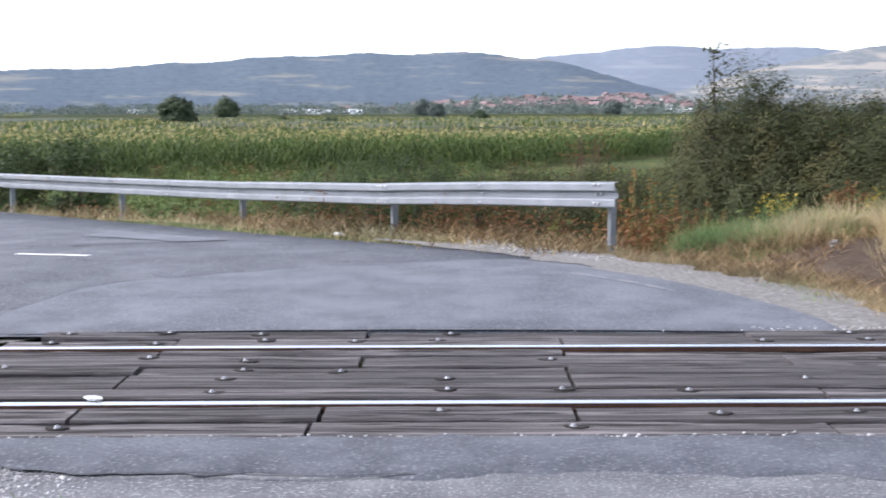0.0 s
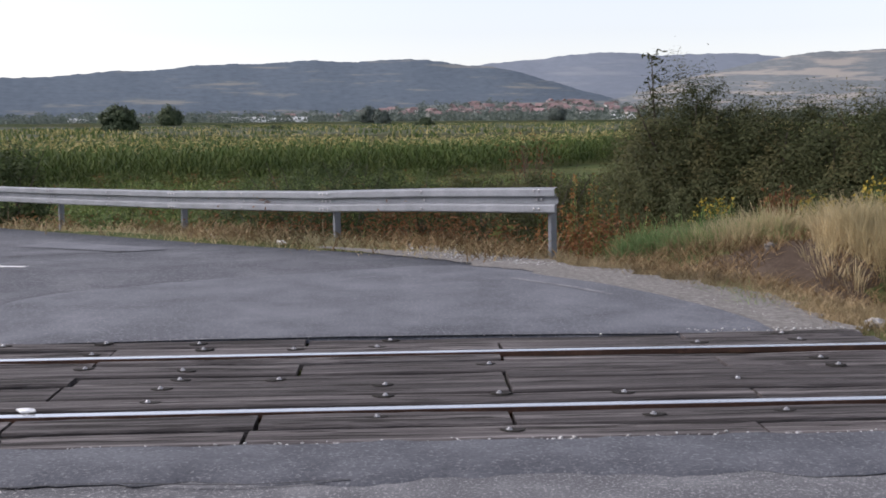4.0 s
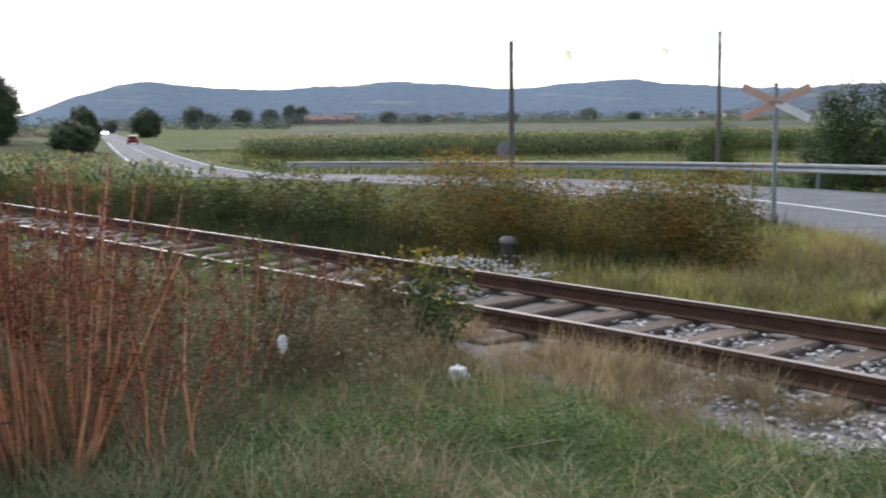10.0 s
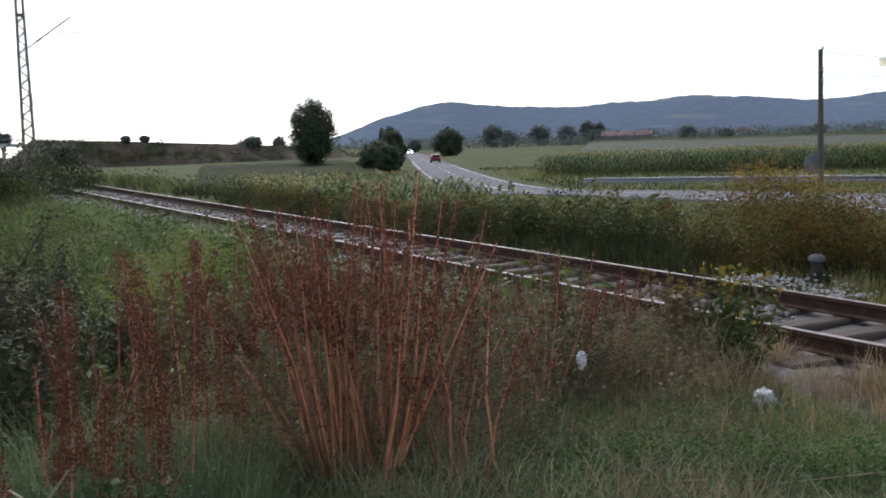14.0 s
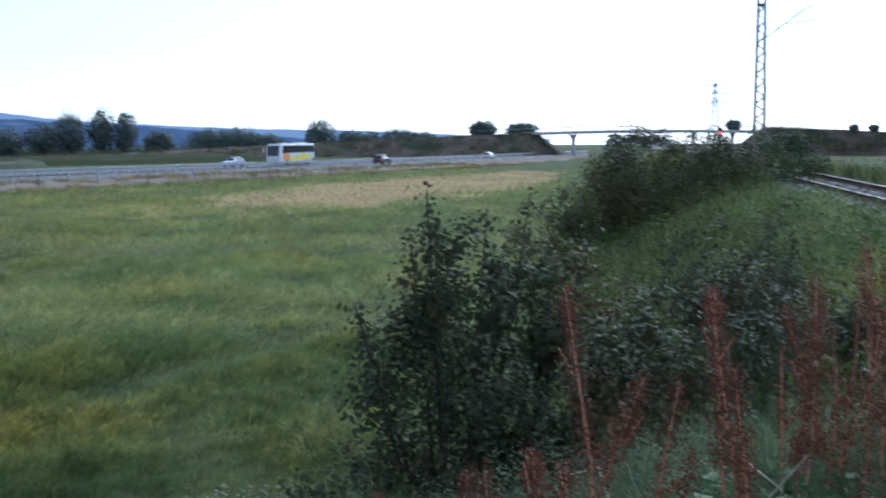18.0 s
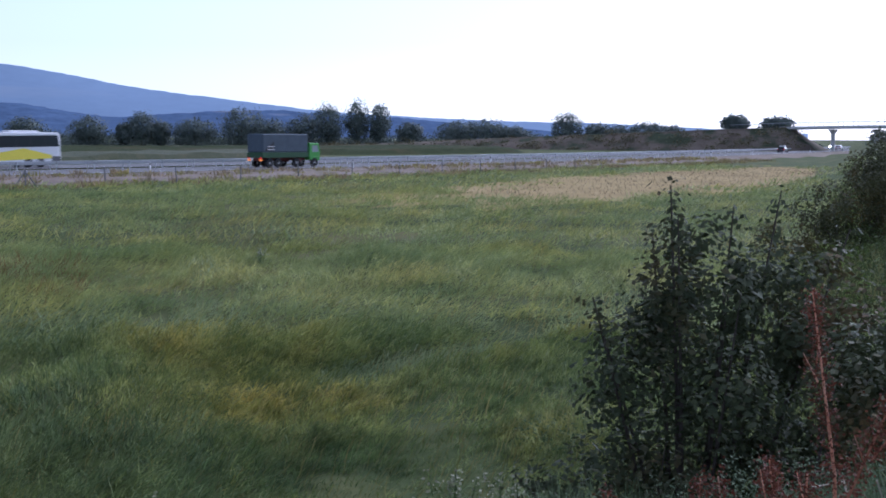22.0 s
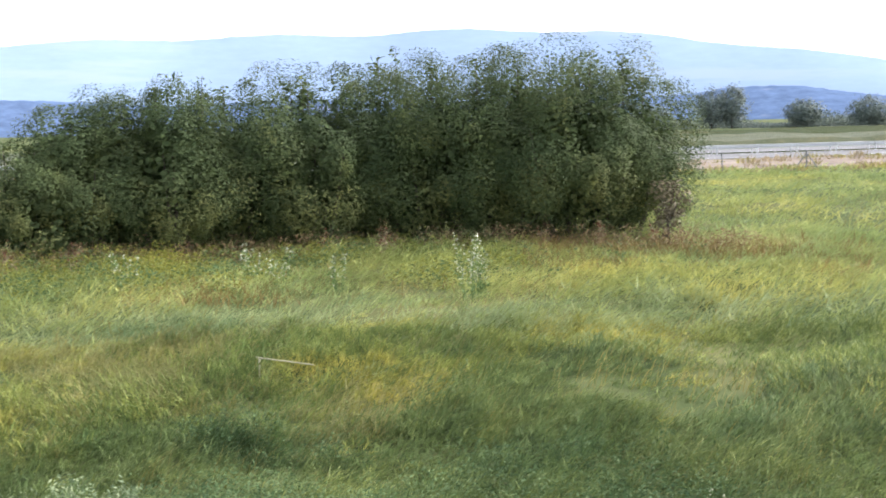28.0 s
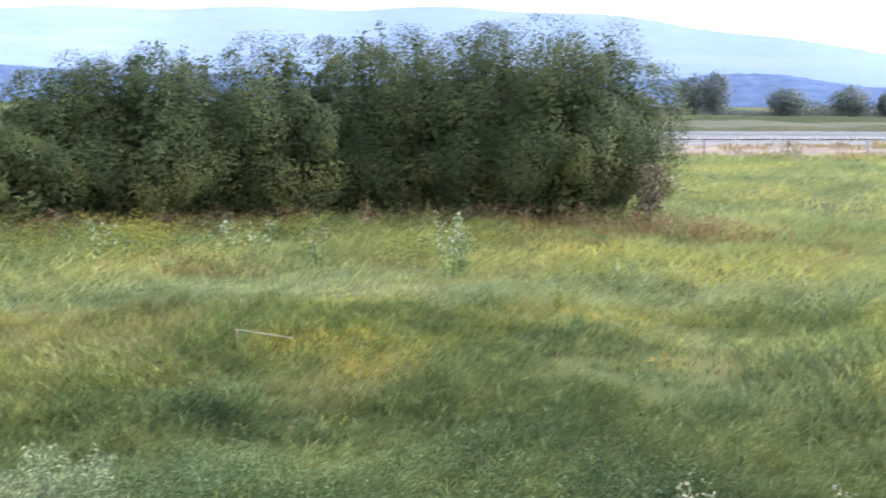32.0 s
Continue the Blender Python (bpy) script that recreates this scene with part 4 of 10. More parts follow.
def crossing_signal():
    ob = thing("crossing_signal", pose(-6.15, 9.85, -0.2, 0, 0, 31), "barrier drive with raised red-yellow arm and crossing light", "signal")
    base = part("base_box", Shape().box((0, 0, 0.25), (0.385, 0.34, 0.7), bev=0.015), GREY_PAINT, ob, "grey steel base box")
    part("bolt", Shape().lathe([(0.03, 0), (0.03, 0.02), (0.015, 0.03)], 10), BLACK, base, m=pose(0, -0.17, 0.48, 90))
    part("bolt", Shape().lathe([(0.03, 0), (0.03, 0.02), (0.015, 0.03)], 10), BLACK, base, m=pose(0.02, -0.17, 0.1, 90))
    drive = part("drive_housing", Shape().box((-0.0, 0, 0.81), (0.33, 0.3, 0.42), bev=0.02), RUSTY_PAINT, ob, "rust-streaked grey drive housing")
    part("plate", Shape().box((-0.02, -0.157, 0.72), (0.2, 0.012, 0.14), bev=0.004), plain("rust_patch", (0.28, 0.13, 0.06), 0.9), drive, "rusty brown cover plate")
    part("lug", Shape().box((-0.21, -0.02, 0.93), (0.1, 0.06, 0.09), bev=0.01), GREY_PAINT, drive)
    part("lug", Shape().box((0.2, -0.02, 0.97), (0.08, 0.06, 0.08), bev=0.01), GREY_PAINT, drive)
    part("arm_channel", Shape().box((-0.055, -0.04, 1.35), (0.2, 0.1, 0.7), Matrix.Rotation(radians(-1.5), 3, "Y"), 0.012), GREY_PAINT, ob, "grey steel channel holding the arm")
    arm = part("barrier_arm", Shape().tube([(-0.08, -0.1, 1.66), (-0.1, -0.1, 1.96)], [0.075, 0.068], 10), DARK_RED, ob, "dark red foot of the raised barrier arm")
    for z0, z1, mat, lab in ((1.965, 2.43, RED_PAINT, "faded red band"), (2.43, 2.92, YELLOW, "yellow band"), (2.92, 3.3, RED_PAINT, "faded red band"), (3.3, 3.8, YELLOW, "yellow band")):
        f = lambda z: (-0.1 - (z - 1.96) * 0.085, -0.1, z)
        part("band", Shape().tube([f(z0), f(z1)], [0.062 - (z0 - 1.96) * 0.012, 0.062 - (z1 - 1.96) * 0.012], 10), mat, arm, lab)
    part("collar", Shape().lathe([(0.078, 0), (0.078, 0.02)], 12, (-0.1, -0.1, 1.955)), WHITE, arm)
    part("collar", Shape().lathe([(0.088, 0), (0.088, 0.025)], 12, (-0.08, -0.1, 1.67)), BLACK, arm)
    for z0, z1, mat, lab in ((0.1, 1.0, GREY_PAINT, "grey post foot"), (1.0, 1.18, BLUE, "blue band"), (1.18, 1.52, CHIPPED, "chipped white band"), (1.52, 1.92, BLUE, "blue band"), (1.92, 2.1, CHIPPED, "chipped white band"), (2.1, 2.75, GREY, "grey band"), (2.75, 3.5, BLUE, "blue band")):
        part("post_band", Shape().tube([(0.075, 0.09, z0), (0.075, 0.09, z1)], 0.062, 12), mat, ob, lab)
    board = Shape()
    pr = [(-0.31, 2.13), (0.34, 2.13), (0.34, 2.33), (0.16, 2.7), (-0.08, 2.7), (-0.28, 2.33)]
    board.put([(x, y, z) for y in (0.17, 0.19) for x, z in pr], [(0, 1, 2, 3, 4, 5), (11, 10, 9, 8, 7, 6)] + [(i, i + 6, (i + 1) % 6 + 6, (i + 1) % 6) for i in range(6)])
    bb = part("light_board", board, BLACK, ob, "black backing board of the warning lights")
    for x in (-0.22, 0.24):
        part("lamp_housing", Shape().box((x, 0.12, 2.23), (0.2, 0.14, 0.22), bev=0.03), BLACK, bb)
        part("hood", Shape().tube([(x, 0.19, 2.26), (x, 0.42, 2.26)], 0.1, 12, False), BLACK, bb)
    part("junction_box", Shape().box((0.05, 0.08, 2.5), (0.23, 0.1, 0.11), bev=0.012), GREY_PAINT, bb, "pale grey junction box")
    part("bracket", Shape().box((0.06, 0.12, 2.62), (0.12, 0.08, 0.3), bev=0.01), GREY, bb)
    cross = part("crossbuck", Shape().box((0.07, 0.17, 2.88), (0.86, 0.018, 0.115), Matrix.Rotation(radians(21), 3, "Y"), 0.006).box((0.07, 0.19, 2.88), (0.86, 0.018, 0.115), Matrix.Rotation(radians(-24), 3, "Y"), 0.006), GREY, ob, "grey back of the crossbuck sign")
    part("bell", Shape().lathe([(0.03, -0.12), (0.075, -0.06), (0.1, 0.0), (0.1, 0.1), (0.06, 0.14)], 14, (0.07, 0.07, 2.86)), plain("pale_grey_cap", (0.5, 0.5, 0.5)), cross, "pale grey bell housing")


crossing_signal()


def crossbuck_post():
    x, y = -12.25, 15.05
    z = on_land(x, y)
    ob = thing("crossbuck_sign", pose(x, y, z, 0, 0, 38), "weathered crossbuck sign on a thin grey post beside the bend", "sign")
    h = 1.81 - z
    part("post", Shape().tube([(0, 0, -0.2), (0, 0, h + 0.32)], 0.035, 10), ZINC, ob, "grey steel post")
    pale = surface("faded_red_and_white", [(0.5, 0.3, 0.22), (0.62, 0.45, 0.36)], scale=5, fine=30, rough=0.6, bump=0.1)
    for a, s, mat, lab in ((27, 1, WHITE, "white arm"), (27, -1, pale, "faded orange arm"), (-25, 1, pale, "faded orange arm"), (-25, -1, pale, "faded orange arm")):
        m = Matrix.Rotation(radians(a), 3, "Y")
        c = m @ Vector((0.31 * s, 0, 0))
        part("arm", Shape().box((c.x, -0.05, h + c.z), (0.58, 0.012, 0.13), m, 0.004), mat, ob, lab)


crossbuck_post()

# ---- poles along the road ----
POLE_WOOD = surface("grey_pole_timber", [(0.1, 0.088, 0.08), (0.17, 0.152, 0.137)], scale=2, fine=20, stretch=(8, 8, 0.6), rough=0.9, bump=0.5)
POLES = [(-29.0, 23.05, 4.1), (-34.2, 39.3, 5.3)]
for i, (x, y, top) in enumerate(POLES):
    z = min(on_land(x, y), -0.5) - 0.1
    ob = thing("utility_pole", pose(x, y, z), "dark weathered timber pole carrying overhead wires", "pole", "poles along the road")
    part("shaft", Shape().tube([(0, 0, -0.2), (0, 0, (top - z) / 2), (0, 0, top - z)], [0.1, 0.088, 0.07], 12), POLE_WOOD, ob)
    for h in (0.12, 0.75, 1.1):
        ins = part("bracket", Shape().tube([(0, 0, top - z - h), (0.16, -0.05, top - z - h), (0.16, -0.05, top - z - h + 0.1)], 0.014, 6), RUST, ob)
        part("insulator", Shape().lathe([(0.02, 0), (0.04, 0.02), (0.03, 0.06), (0.035, 0.09), (0.01, 0.11)], 10, (0.16, -0.05, top - z - h + 0.1)), CONCRETE, ins)
sg = thing("round_sign", pose(-29.25, 23.0, -0.15, 0, 0, 55), "round traffic sign on the timber pole seen from behind", "sign")
part("disc", Shape().lathe([(0.3, 0), (0.3, 0.012)], 28), plain("pale_sign_back", (0.5, 0.5, 0.51)), sg, m=pose(0, 0.02, 0.7, 90, 0, 0))
part("rim", Shape().lathe([(0.315, 0), (0.315, 0.03), (0.3, 0.03)], 28), ZINC, sg, m=pose(0, 0.03, 0.7, 90, 0, 0))


def sag(a, b, drop, n=18):
    a, b = Vector(a), Vector(b)
    return [a.lerp(b, i / n) - Vector((0, 0, drop * 4 * (i / n) * (1 - i / n))) for i in range(n + 1)]


PLATE = foliage("translucent_white_plate", (0.8, 0.8, 0.8), (0.85, 0.85, 0.85), None, 0.65, lift=1.0)
WIRE = plain("wire_metal", (0.12, 0.12, 0.125), 0.5, 0.5)
wires = thing("overhead_wires", pose(0, 0, 0), "thin overhead wires with white marker plates between timber poles", "wires")
for h, dr in ((0.1, 0.5), (0.72, 0.55)):
    for i in range(len(POLES) - 1):
        a, b = POLES[i], POLES[i + 1]
        w = part("wire", Shape().tube(sag((a[0] + 0.16, a[1], a[2] - h), (b[0] + 0.16, b[1], b[2] - h), dr), 0.007, 4), WIRE, wires)
        if h > 0.5:
            continue
        for u in (0.2, 0.66) if i == 0 else ():
            q = sag((a[0] + 0.16, a[1], a[2] - h), (b[0] + 0.16, b[1], b[2] - h), dr, 100)[int(100 * u)]
            part("marker_plate", Shape().box((0, 0, -0.16), (0.3, 0.02, 0.28), bev=0.006), PLATE, w, "white marker plate", m=Matrix.Translation(q) @ Matrix.Rotation(radians(46), 4, "Z"))

# ---- catenary masts beside the line ----
MAST = surface("rusty_lattice_paint", [(0.16, 0.14, 0.12), (0.26, 0.22, 0.19), (0.34, 0.24, 0.17)], scale=3, fine=20, rough=0.8, metal=0.2, bump=0.2)


def catenary_mast(x, off, tall):
    y, z = float(track_y(x)) + off, float(track_z(x)) - 0.5
    ob = thing("catenary_mast", pose(x, y, z, 0, 0, -8), "slender rusty lattice mast with cantilever arm beside the railway", "mast", "masts beside the railway")
    w0, w1 = 0.62, 0.34
    f = lambda h: w0 + (w1 - w0) * h / tall
    for sx in (-1, 1):
        for sy in (-1, 1):
            part("leg", Shape().box((0, 0, 0), (0.085, 0.085, tall), bev=0.004), MAST, ob, m=Matrix.Translation((sx * (w0 + w1) / 4, sy * (w0 + w1) / 4, tall / 2)) @ pose(0, 0, 0, math.degrees(math.atan(sy * (w0 - w1) / 2 / tall)), -math.degrees(math.atan(sx * (w0 - w1) / 2 / tall)), 0))
    br = Shape()
    h, k = 0.3, 1
    while h < tall * 0.86:
        a, b = f(h) / 2, f(h + 0.42) / 2
        for s in (-1, 1):
            br.tube([(-a * k, s * a, h), (b * k, s * b, h + 0.42)], 0.026, 4).tube([(s * a, -a * k, h), (s * b, b * k, h + 0.42)], 0.026, 4)
        h, k = h + 0.42, -k
    part("lattice", br, MAST, ob)
    part("cap_plate", Shape().box((0, 0, tall * 0.88), (0.32, 0.32, 0.16), bev=0.01), MAST, ob, "rusty head plate")
    part("arm", Shape().tube([(0, -0.15, tall * 0.7), (0, -2.6, tall * 0.7 + 1.75)], 0.035, 8), MAST, ob, "slanting cantilever tube", m=pose(0, 0, 0, 0, 0, 180))
    part("insulator", Shape().lathe([(0.03, 0), (0.07, 0.05), (0.03, 0.1), (0.07, 0.15), (0.03, 0.2), (0.07, 0.25), (0.03, 0.3)], 10), DARK, ob, "ribbed brown insulator", m=Matrix.Translation((0, 0.75, tall * 0.7 + 0.43)) @ pose(0, 0, 0, -55))
    part("steady_arm", Shape().tube([(0, 1.25, tall * 0.7 + 0.8), (0, 3.0, tall * 0.7 + 0.9)], 0.02, 6), MAST, ob)
    part("top_bracket", Shape().tube([(0, 0.1, tall * 0.97), (0, 0.8, tall * 0.975)], [0.02, 0.035], 8), MAST, ob)
    part("stay", Shape().tube([(0, 0.1, tall * 0.7), (0.1, 0.75, 0.2)], 0.012, 4), WIRE, ob, "steel stay wire")
    part("number_plate", Shape().box((0.0, -0.2, 1.1), (0.02, 0.3, 0.7), bev=0.005), WHITE, ob, "white plate", m=pose(0, 0, 0, 0, 0, 90))
    return ob


catenary_mast(-66, 1.1, 10.4)


def pylon(x, y, z, tall):
    """A far power pylon: four leaning legs, bracing and three cross-arms."""
    ob = thing("power_pylon", pose(x, y, z, 0, 0, -75), "tall pale lattice power pylon beyond the overpass", "pylon")
    f = lambda h: 3.2 * (1 - h / tall) ** 1.15 + 0.45
    hs = np.linspace(0, tall, 11)
    for sx in (-1, 1):
        for sy in (-1, 1):
            part("leg", Shape().tube([(sx * f(h), sy * f(h), h) for h in hs], 0.22, 5), HAZY_STEEL, ob)
    br = Shape()
    for h0, h1 in zip(hs[:-1], hs[1:]):
        for s in (-1, 1):
            br.tube([(-f(h0), s * f(h0), h0), (f(h1), s * f(h1), h1)], 0.12, 4).tube([(f(h0), s * f(h0), h0), (-f(h1), s * f(h1), h1)], 0.12, 4)
    part("bracing", br, HAZY_STEEL, ob)
    for u, w in ((0.7, 6.5), (0.83, 8.0), (0.95, 5.5)):
        part("cross_arm", Shape().tube([(-w, 0, tall * u), (0, 0, tall * u + 0.9), (w, 0, tall * u)], [0.1, 0.28, 0.1], 5).tube([(-w, 0, tall * u), (w, 0, tall * u)], 0.14, 5), HAZY_STEEL, ob)


# the pylon's faintness in haze is put into its pale colour
HAZY_STEEL = plain("pale_steel_in_haze", (0.5, 0.51, 0.54), 0.8)
pylon(-640, -21, -2.0, 37)
rs = thing("railway_signal", pose(-150, float(track_y(-150)) + 7.6, -0.5), "railway light signal showing red beside the line", "signal")
part("post", Shape().tube([(0, 0, 0), (0, 0, 3.4)], 0.07, 8), GREY, rs)
part("head", Shape().box((0, 0, 3.6), (0.2, 0.5, 1.1), bev=0.04), BLACK, rs)
lamp = plain("red_signal_lamp", (0.9, 0.03, 0.03), 0.3, glow=9.0, noise_amount=0.0)
part("lamp", Shape().lathe([(0.16, 0), (0.14, 0.04), (0.05, 0.07)], 12), lamp, rs, "glowing red lamp", m=pose(0.11, 0, 3.5, 0, 90, 0))

# ---- small concrete marker and litter beside the track ----
x, y = -10.75, 8.12
mk = thing("cable_marker", pose(x, y, -0.24), "short dark post with pale rounded cap beside the track", "marker post")
part("stem", Shape().lathe([(0.075, 0), (0.068, 0.36), (0.06, 0.39)], 14), plain("dark_stem", (0.06, 0.055, 0.05), 0.9), mk)
part("cap", Shape().lathe([(0.085, 0.375), (0.098, 0.39), (0.094, 0.425), (0.06, 0.455), (0.015, 0.462)], 16), surface("grey_concrete", [(0.13, 0.13, 0.125), (0.24, 0.24, 0.23)], scale=9, fine=50, rough=0.9, bump=0.3), mk, "pale concrete cap", True)


def crumpled(name, x, y, size, mat, label, category, z=None, seed=0):
    bm = bmesh.new()
    bmesh.ops.create_icosphere(bm, subdivisions=3, radius=1)
    for v in bm.verts:
        d = 1 + 0.35 * noise.noise(v.co * 2.1 + Vector((seed, 0, 0))) + 0.22 * noise.noise(v.co * 5 + Vector((0, seed, 0)))
        v.co = Vector((v.co.x * size[0], v.co.y * size[1], v.co.z * size[2])) * d
    me = bpy.data.meshes.new(name)
    bm.to_mesh(me)
    bm.free()
    me.materials.append(mat)
    ob = part(name, me, None)
    ob.matrix_basis = pose(x, y, (on_land(x, y) if z is None else z) + size[2] * 0.8, 0, 0, seed * 40)
    return tagged(ob, label, category)


BAG = surface("thin_white_plastic", [(0.62, 0.64, 0.66), (0.8, 0.8, 0.8)], scale=9, fine=40, rough=0.4, bump=0.5)
crumpled("plastic_bag", -3.2, 4.5, (0.075, 0.045, 0.035), BAG, "crumpled white plastic bag on the gravel edge", "litter", seed=1)
crumpled("limestone_lump", -6.5, 4.25, (0.075, 0.06, 0.07), BAG, "pale stone lump lying in the grass", "stone", seed=2)
crumpled("plastic_bag", -6.5, 2.9, (0.035, 0.03, 0.055), BAG, "thin white plastic bag caught among the weeds", "litter", z=0.22, seed=3)
crumpled("plastic_bag", -1.95, 6.03, (0.055, 0.03, 0.014), BAG, "flattened white plastic beside the rail", "litter", z=0.0, seed=4)
crumpled("stone", 3.98, 8.5, (0.09, 0.06, 0.04), STONE, "pale stone beside the deck end", "stone", seed=5)
crumpled("stone", 4.4, 12.2, (0.09, 0.06, 0.05), GRAVEL, "pale stone lying on the bank", "stone", seed=6)
crumpled("plastic_bag", -2.75, 17.7, (0.14, 0.06, 0.03), BAG, "white plastic scrap on the verge under the guardrail", "litter", seed=7)
crumpled("plastic_bag", -1.5, 16.1, (0.1, 0.06, 0.03), BAG, "white plastic scrap on the verge under the guardrail", "litter", seed=8)
HEAP = surface("dark_dug_soil", [(0.03, 0.023, 0.018), (0.06, 0.047, 0.036), (0.1, 0.08, 0.064)], scale=4, fine=30, rough=0.95, bump=0.9, dist=0.03, spec=0.03)
crumpled("soil_heap", -11.7, 13.4, (1.15, 0.5, 0.2), HEAP, "low heap of dark dug soil in the grass of the island", "soil heap", z=on_land(-11.7, 13.4) - 0.1, seed=9)
BOTTLE = plain("clear_bottle_plastic", (0.38, 0.44, 0.46), 0.2, spec=0.6)
bt = thing("plastic_bottle", pose(-4.9, 2.25, on_land(-4.9, 2.25) + 0.04, 90, 0, 160), "crushed clear plastic bottle lying in the grass", "bottle")
part("body", Shape().lathe([(0.0, 0), (0.024, 0.0), (0.027, 0.03), (0.021, 0.08), (0.027, 0.12), (0.024, 0.16), (0.011, 0.2), (0.011, 0.215)], 12), BOTTLE, bt, smooth=True)
part("cap", Shape().lathe([(0.013, 0.215), (0.013, 0.232)], 10), BLUE, bt, "blue cap")


# ---- the motorway ----
MX = np.r_[-np.geomspace(1500, 90, 60), np.linspace(-86, 330, 60)]
MOTOR = surface("pale_motorway_asphalt", [(0.12, 0.12, 0.123), (0.15, 0.15, 0.152), (0.18, 0.18, 0.18)], scale=0.3, fine=6, rough=0.95, spec=0.1, bump=0.15, dist=0.01)
SHOULDER = surface("stony_shoulder_soil", [(0.13, 0.1, 0.08), (0.21, 0.172, 0.14), (0.3, 0.255, 0.215)], scale=0.25, fine=3.5, rough=0.95, bump=0.6, dist=0.1, spots=(0.3, 0.56, 0.68, (0.14, 0.13, 0.07)), spec=0.03)
NEW_ZINC = surface("bright_galvanised_steel", [(0.4, 0.41, 0.43), (0.52, 0.53, 0.55)], scale=2, fine=20, rough=0.55, metal=0.2, bump=0.05)


def lane(name, o0, o1, z, mat, label, category="road", z0=None):
    y = motor_y(MX)
    g = np.gradient(y, MX)
    k = np.hypot(1, g)
    l = np.stack([MX - o0 * g / k, y + o0 / k], 1)
    r = np.stack([MX - o1 * g / k, y + o1 / k], 1)
    v = [(p[0], p[1], h) for q in zip(l, r) for p, h in zip(q, (z if z0 is None else z0, z))]
    f = [(2 * i, 2 * i + 1, 2 * i + 3, 2 * i + 2) for i in range(len(MX) - 1)]
    return tagged(part(name, Shape().put(v, f), mat), label, category, kind="structure")


lane("motorway", 4.5, -7.0, MOTOR_Z, MOTOR, "pale asphalt carriageway of the motorway nearer the field")
lane("motorway", -11.0, -22.5, MOTOR_Z, MOTOR, "pale asphalt carriageway of the motorway farther away")
lane("shoulder", 14.5, 4.5, MOTOR_Z - 0.04, SHOULDER, "bare stony shoulder along the motorway", "verge")
lane("shoulder", 19.0, 14.5, MOTOR_Z - 0.04, SHOULDER, "stony slope falling from the motorway to the field", "verge", FIELD_Z - 0.25)
for o in (3.4, -6.4, -11.6):
    lane("lane_line", o + 0.09, o - 0.09, MOTOR_Z + 0.02, PAINT, "white edge line of the motorway", "marking")


def motor_at(x, o):
    g = -0.227 if x > -80 else float(motor_y(x - 0.5) - motor_y(x + 0.5)) / -1.0
    k = math.hypot(1, g)
    return np.array([x + o * g / k * -1, float(motor_y(x)) + o / k]), g


def plain_rail(o, side, label, x0=-420, x1=20, step=4.0):
    ob = thing("guardrail", pose(0, 0, 0), label, "guardrail", "median guardrails")
    pts = [motor_at(x, o)[0] for x in np.arange(x0, x1, step)]
    beam = [(a * side, h) for a, h in W_BEAM]
    post = Shape().box((0, 0, 0), (0.06, 0.1, 0.8)).mesh("post", NEW_ZINC)
    part("beam", Shape().sweep([(x, y, MOTOR_Z + 0.6) for x, y in pts], beam, True), NEW_ZINC, ob)
    for x, y in pts[40:]:
        part("post", post, None, ob, m=pose(x, y, MOTOR_Z + 0.36, 0, 0, 10))


plain_rail(-8.4, 1, "galvanised steel guardrail along the motorway median")
plain_rail(-9.6, -1, "galvanised steel guardrail on the far side of the median")
DELIN = Shape().box((0, 0, 0.5), (0.12, 0.1, 1.0), bev=0.02).mesh("post", WHITE)
BAND = Shape().box((0, 0, 0.8), (0.125, 0.105, 0.16), bev=0.01).mesh("band", BLACK)
for x in np.arange(-330, 0, 25.0) + 3.0:
    p, g = motor_at(float(x), 5.6)
    ob = thing("delineator", pose(p[0], p[1], MOTOR_Z - 0.05, 0, 0, math.degrees(math.atan(g))), "white plastic delineator post with dark band on the shoulder", "delineator", "delineators along the motorway")
    part("post", DELIN, None, ob)
    part("band", BAND, None, ob, "dark band")
FPOST = Shape().box((0, 0, 0.7), (0.08, 0.08, 1.5), bev=0.01).mesh("post", GREY)
fence = thing("wire_fence", pose(0, 0, 0), "low wire fence on concrete posts along the motorway field edge", "fence")
pts = [motor_at(float(x), 19.5)[0] for x in np.arange(-130, 12, 6.0)]
for i, (x, y) in enumerate(pts):
    part("post", FPOST, None, fence, m=pose(x, y, on_land(x, y) - 0.1, random.uniform(-4, 4), random.uniform(-4, 4), 12))
for h in (0.4, 0.8, 1.2):
    part("wire", Shape().tube([(x, y, on_land(x, y) + h) for x, y in pts], 0.008, 4), WIRE, fence)
for i in (12, 16):
    x, y = pts[i]
    for s in (-1, 1):
        part("brace", Shape().tube([(x + s * 1.1, y, on_land(x, y)), (x, y, on_land(x, y) + 1.2)], 0.04, 6), GREY, fence, "leaning grey brace")

# fields between the line and the motorway
blot("straw_field", [(-50, -27), (-58, -37), (-90, -40), (-125, -37), (-150, -31), (-140, -24), (-100, -19), (-66, -19)], lambda x, y: on_land(x, y), STRAW, "pale stubble field beyond the meadow", "field", 0.05, 2, 0.14)
CROP = surface("low_green_crop", [(0.022, 0.034, 0.014), (0.038, 0.05, 0.021), (0.056, 0.062, 0.029)], scale=0.4, fine=5, rough=0.95, bump=0.9, dist=0.3, spots=(0.05, 0.5, 0.62, (0.062, 0.057, 0.027)), spec=0.03)


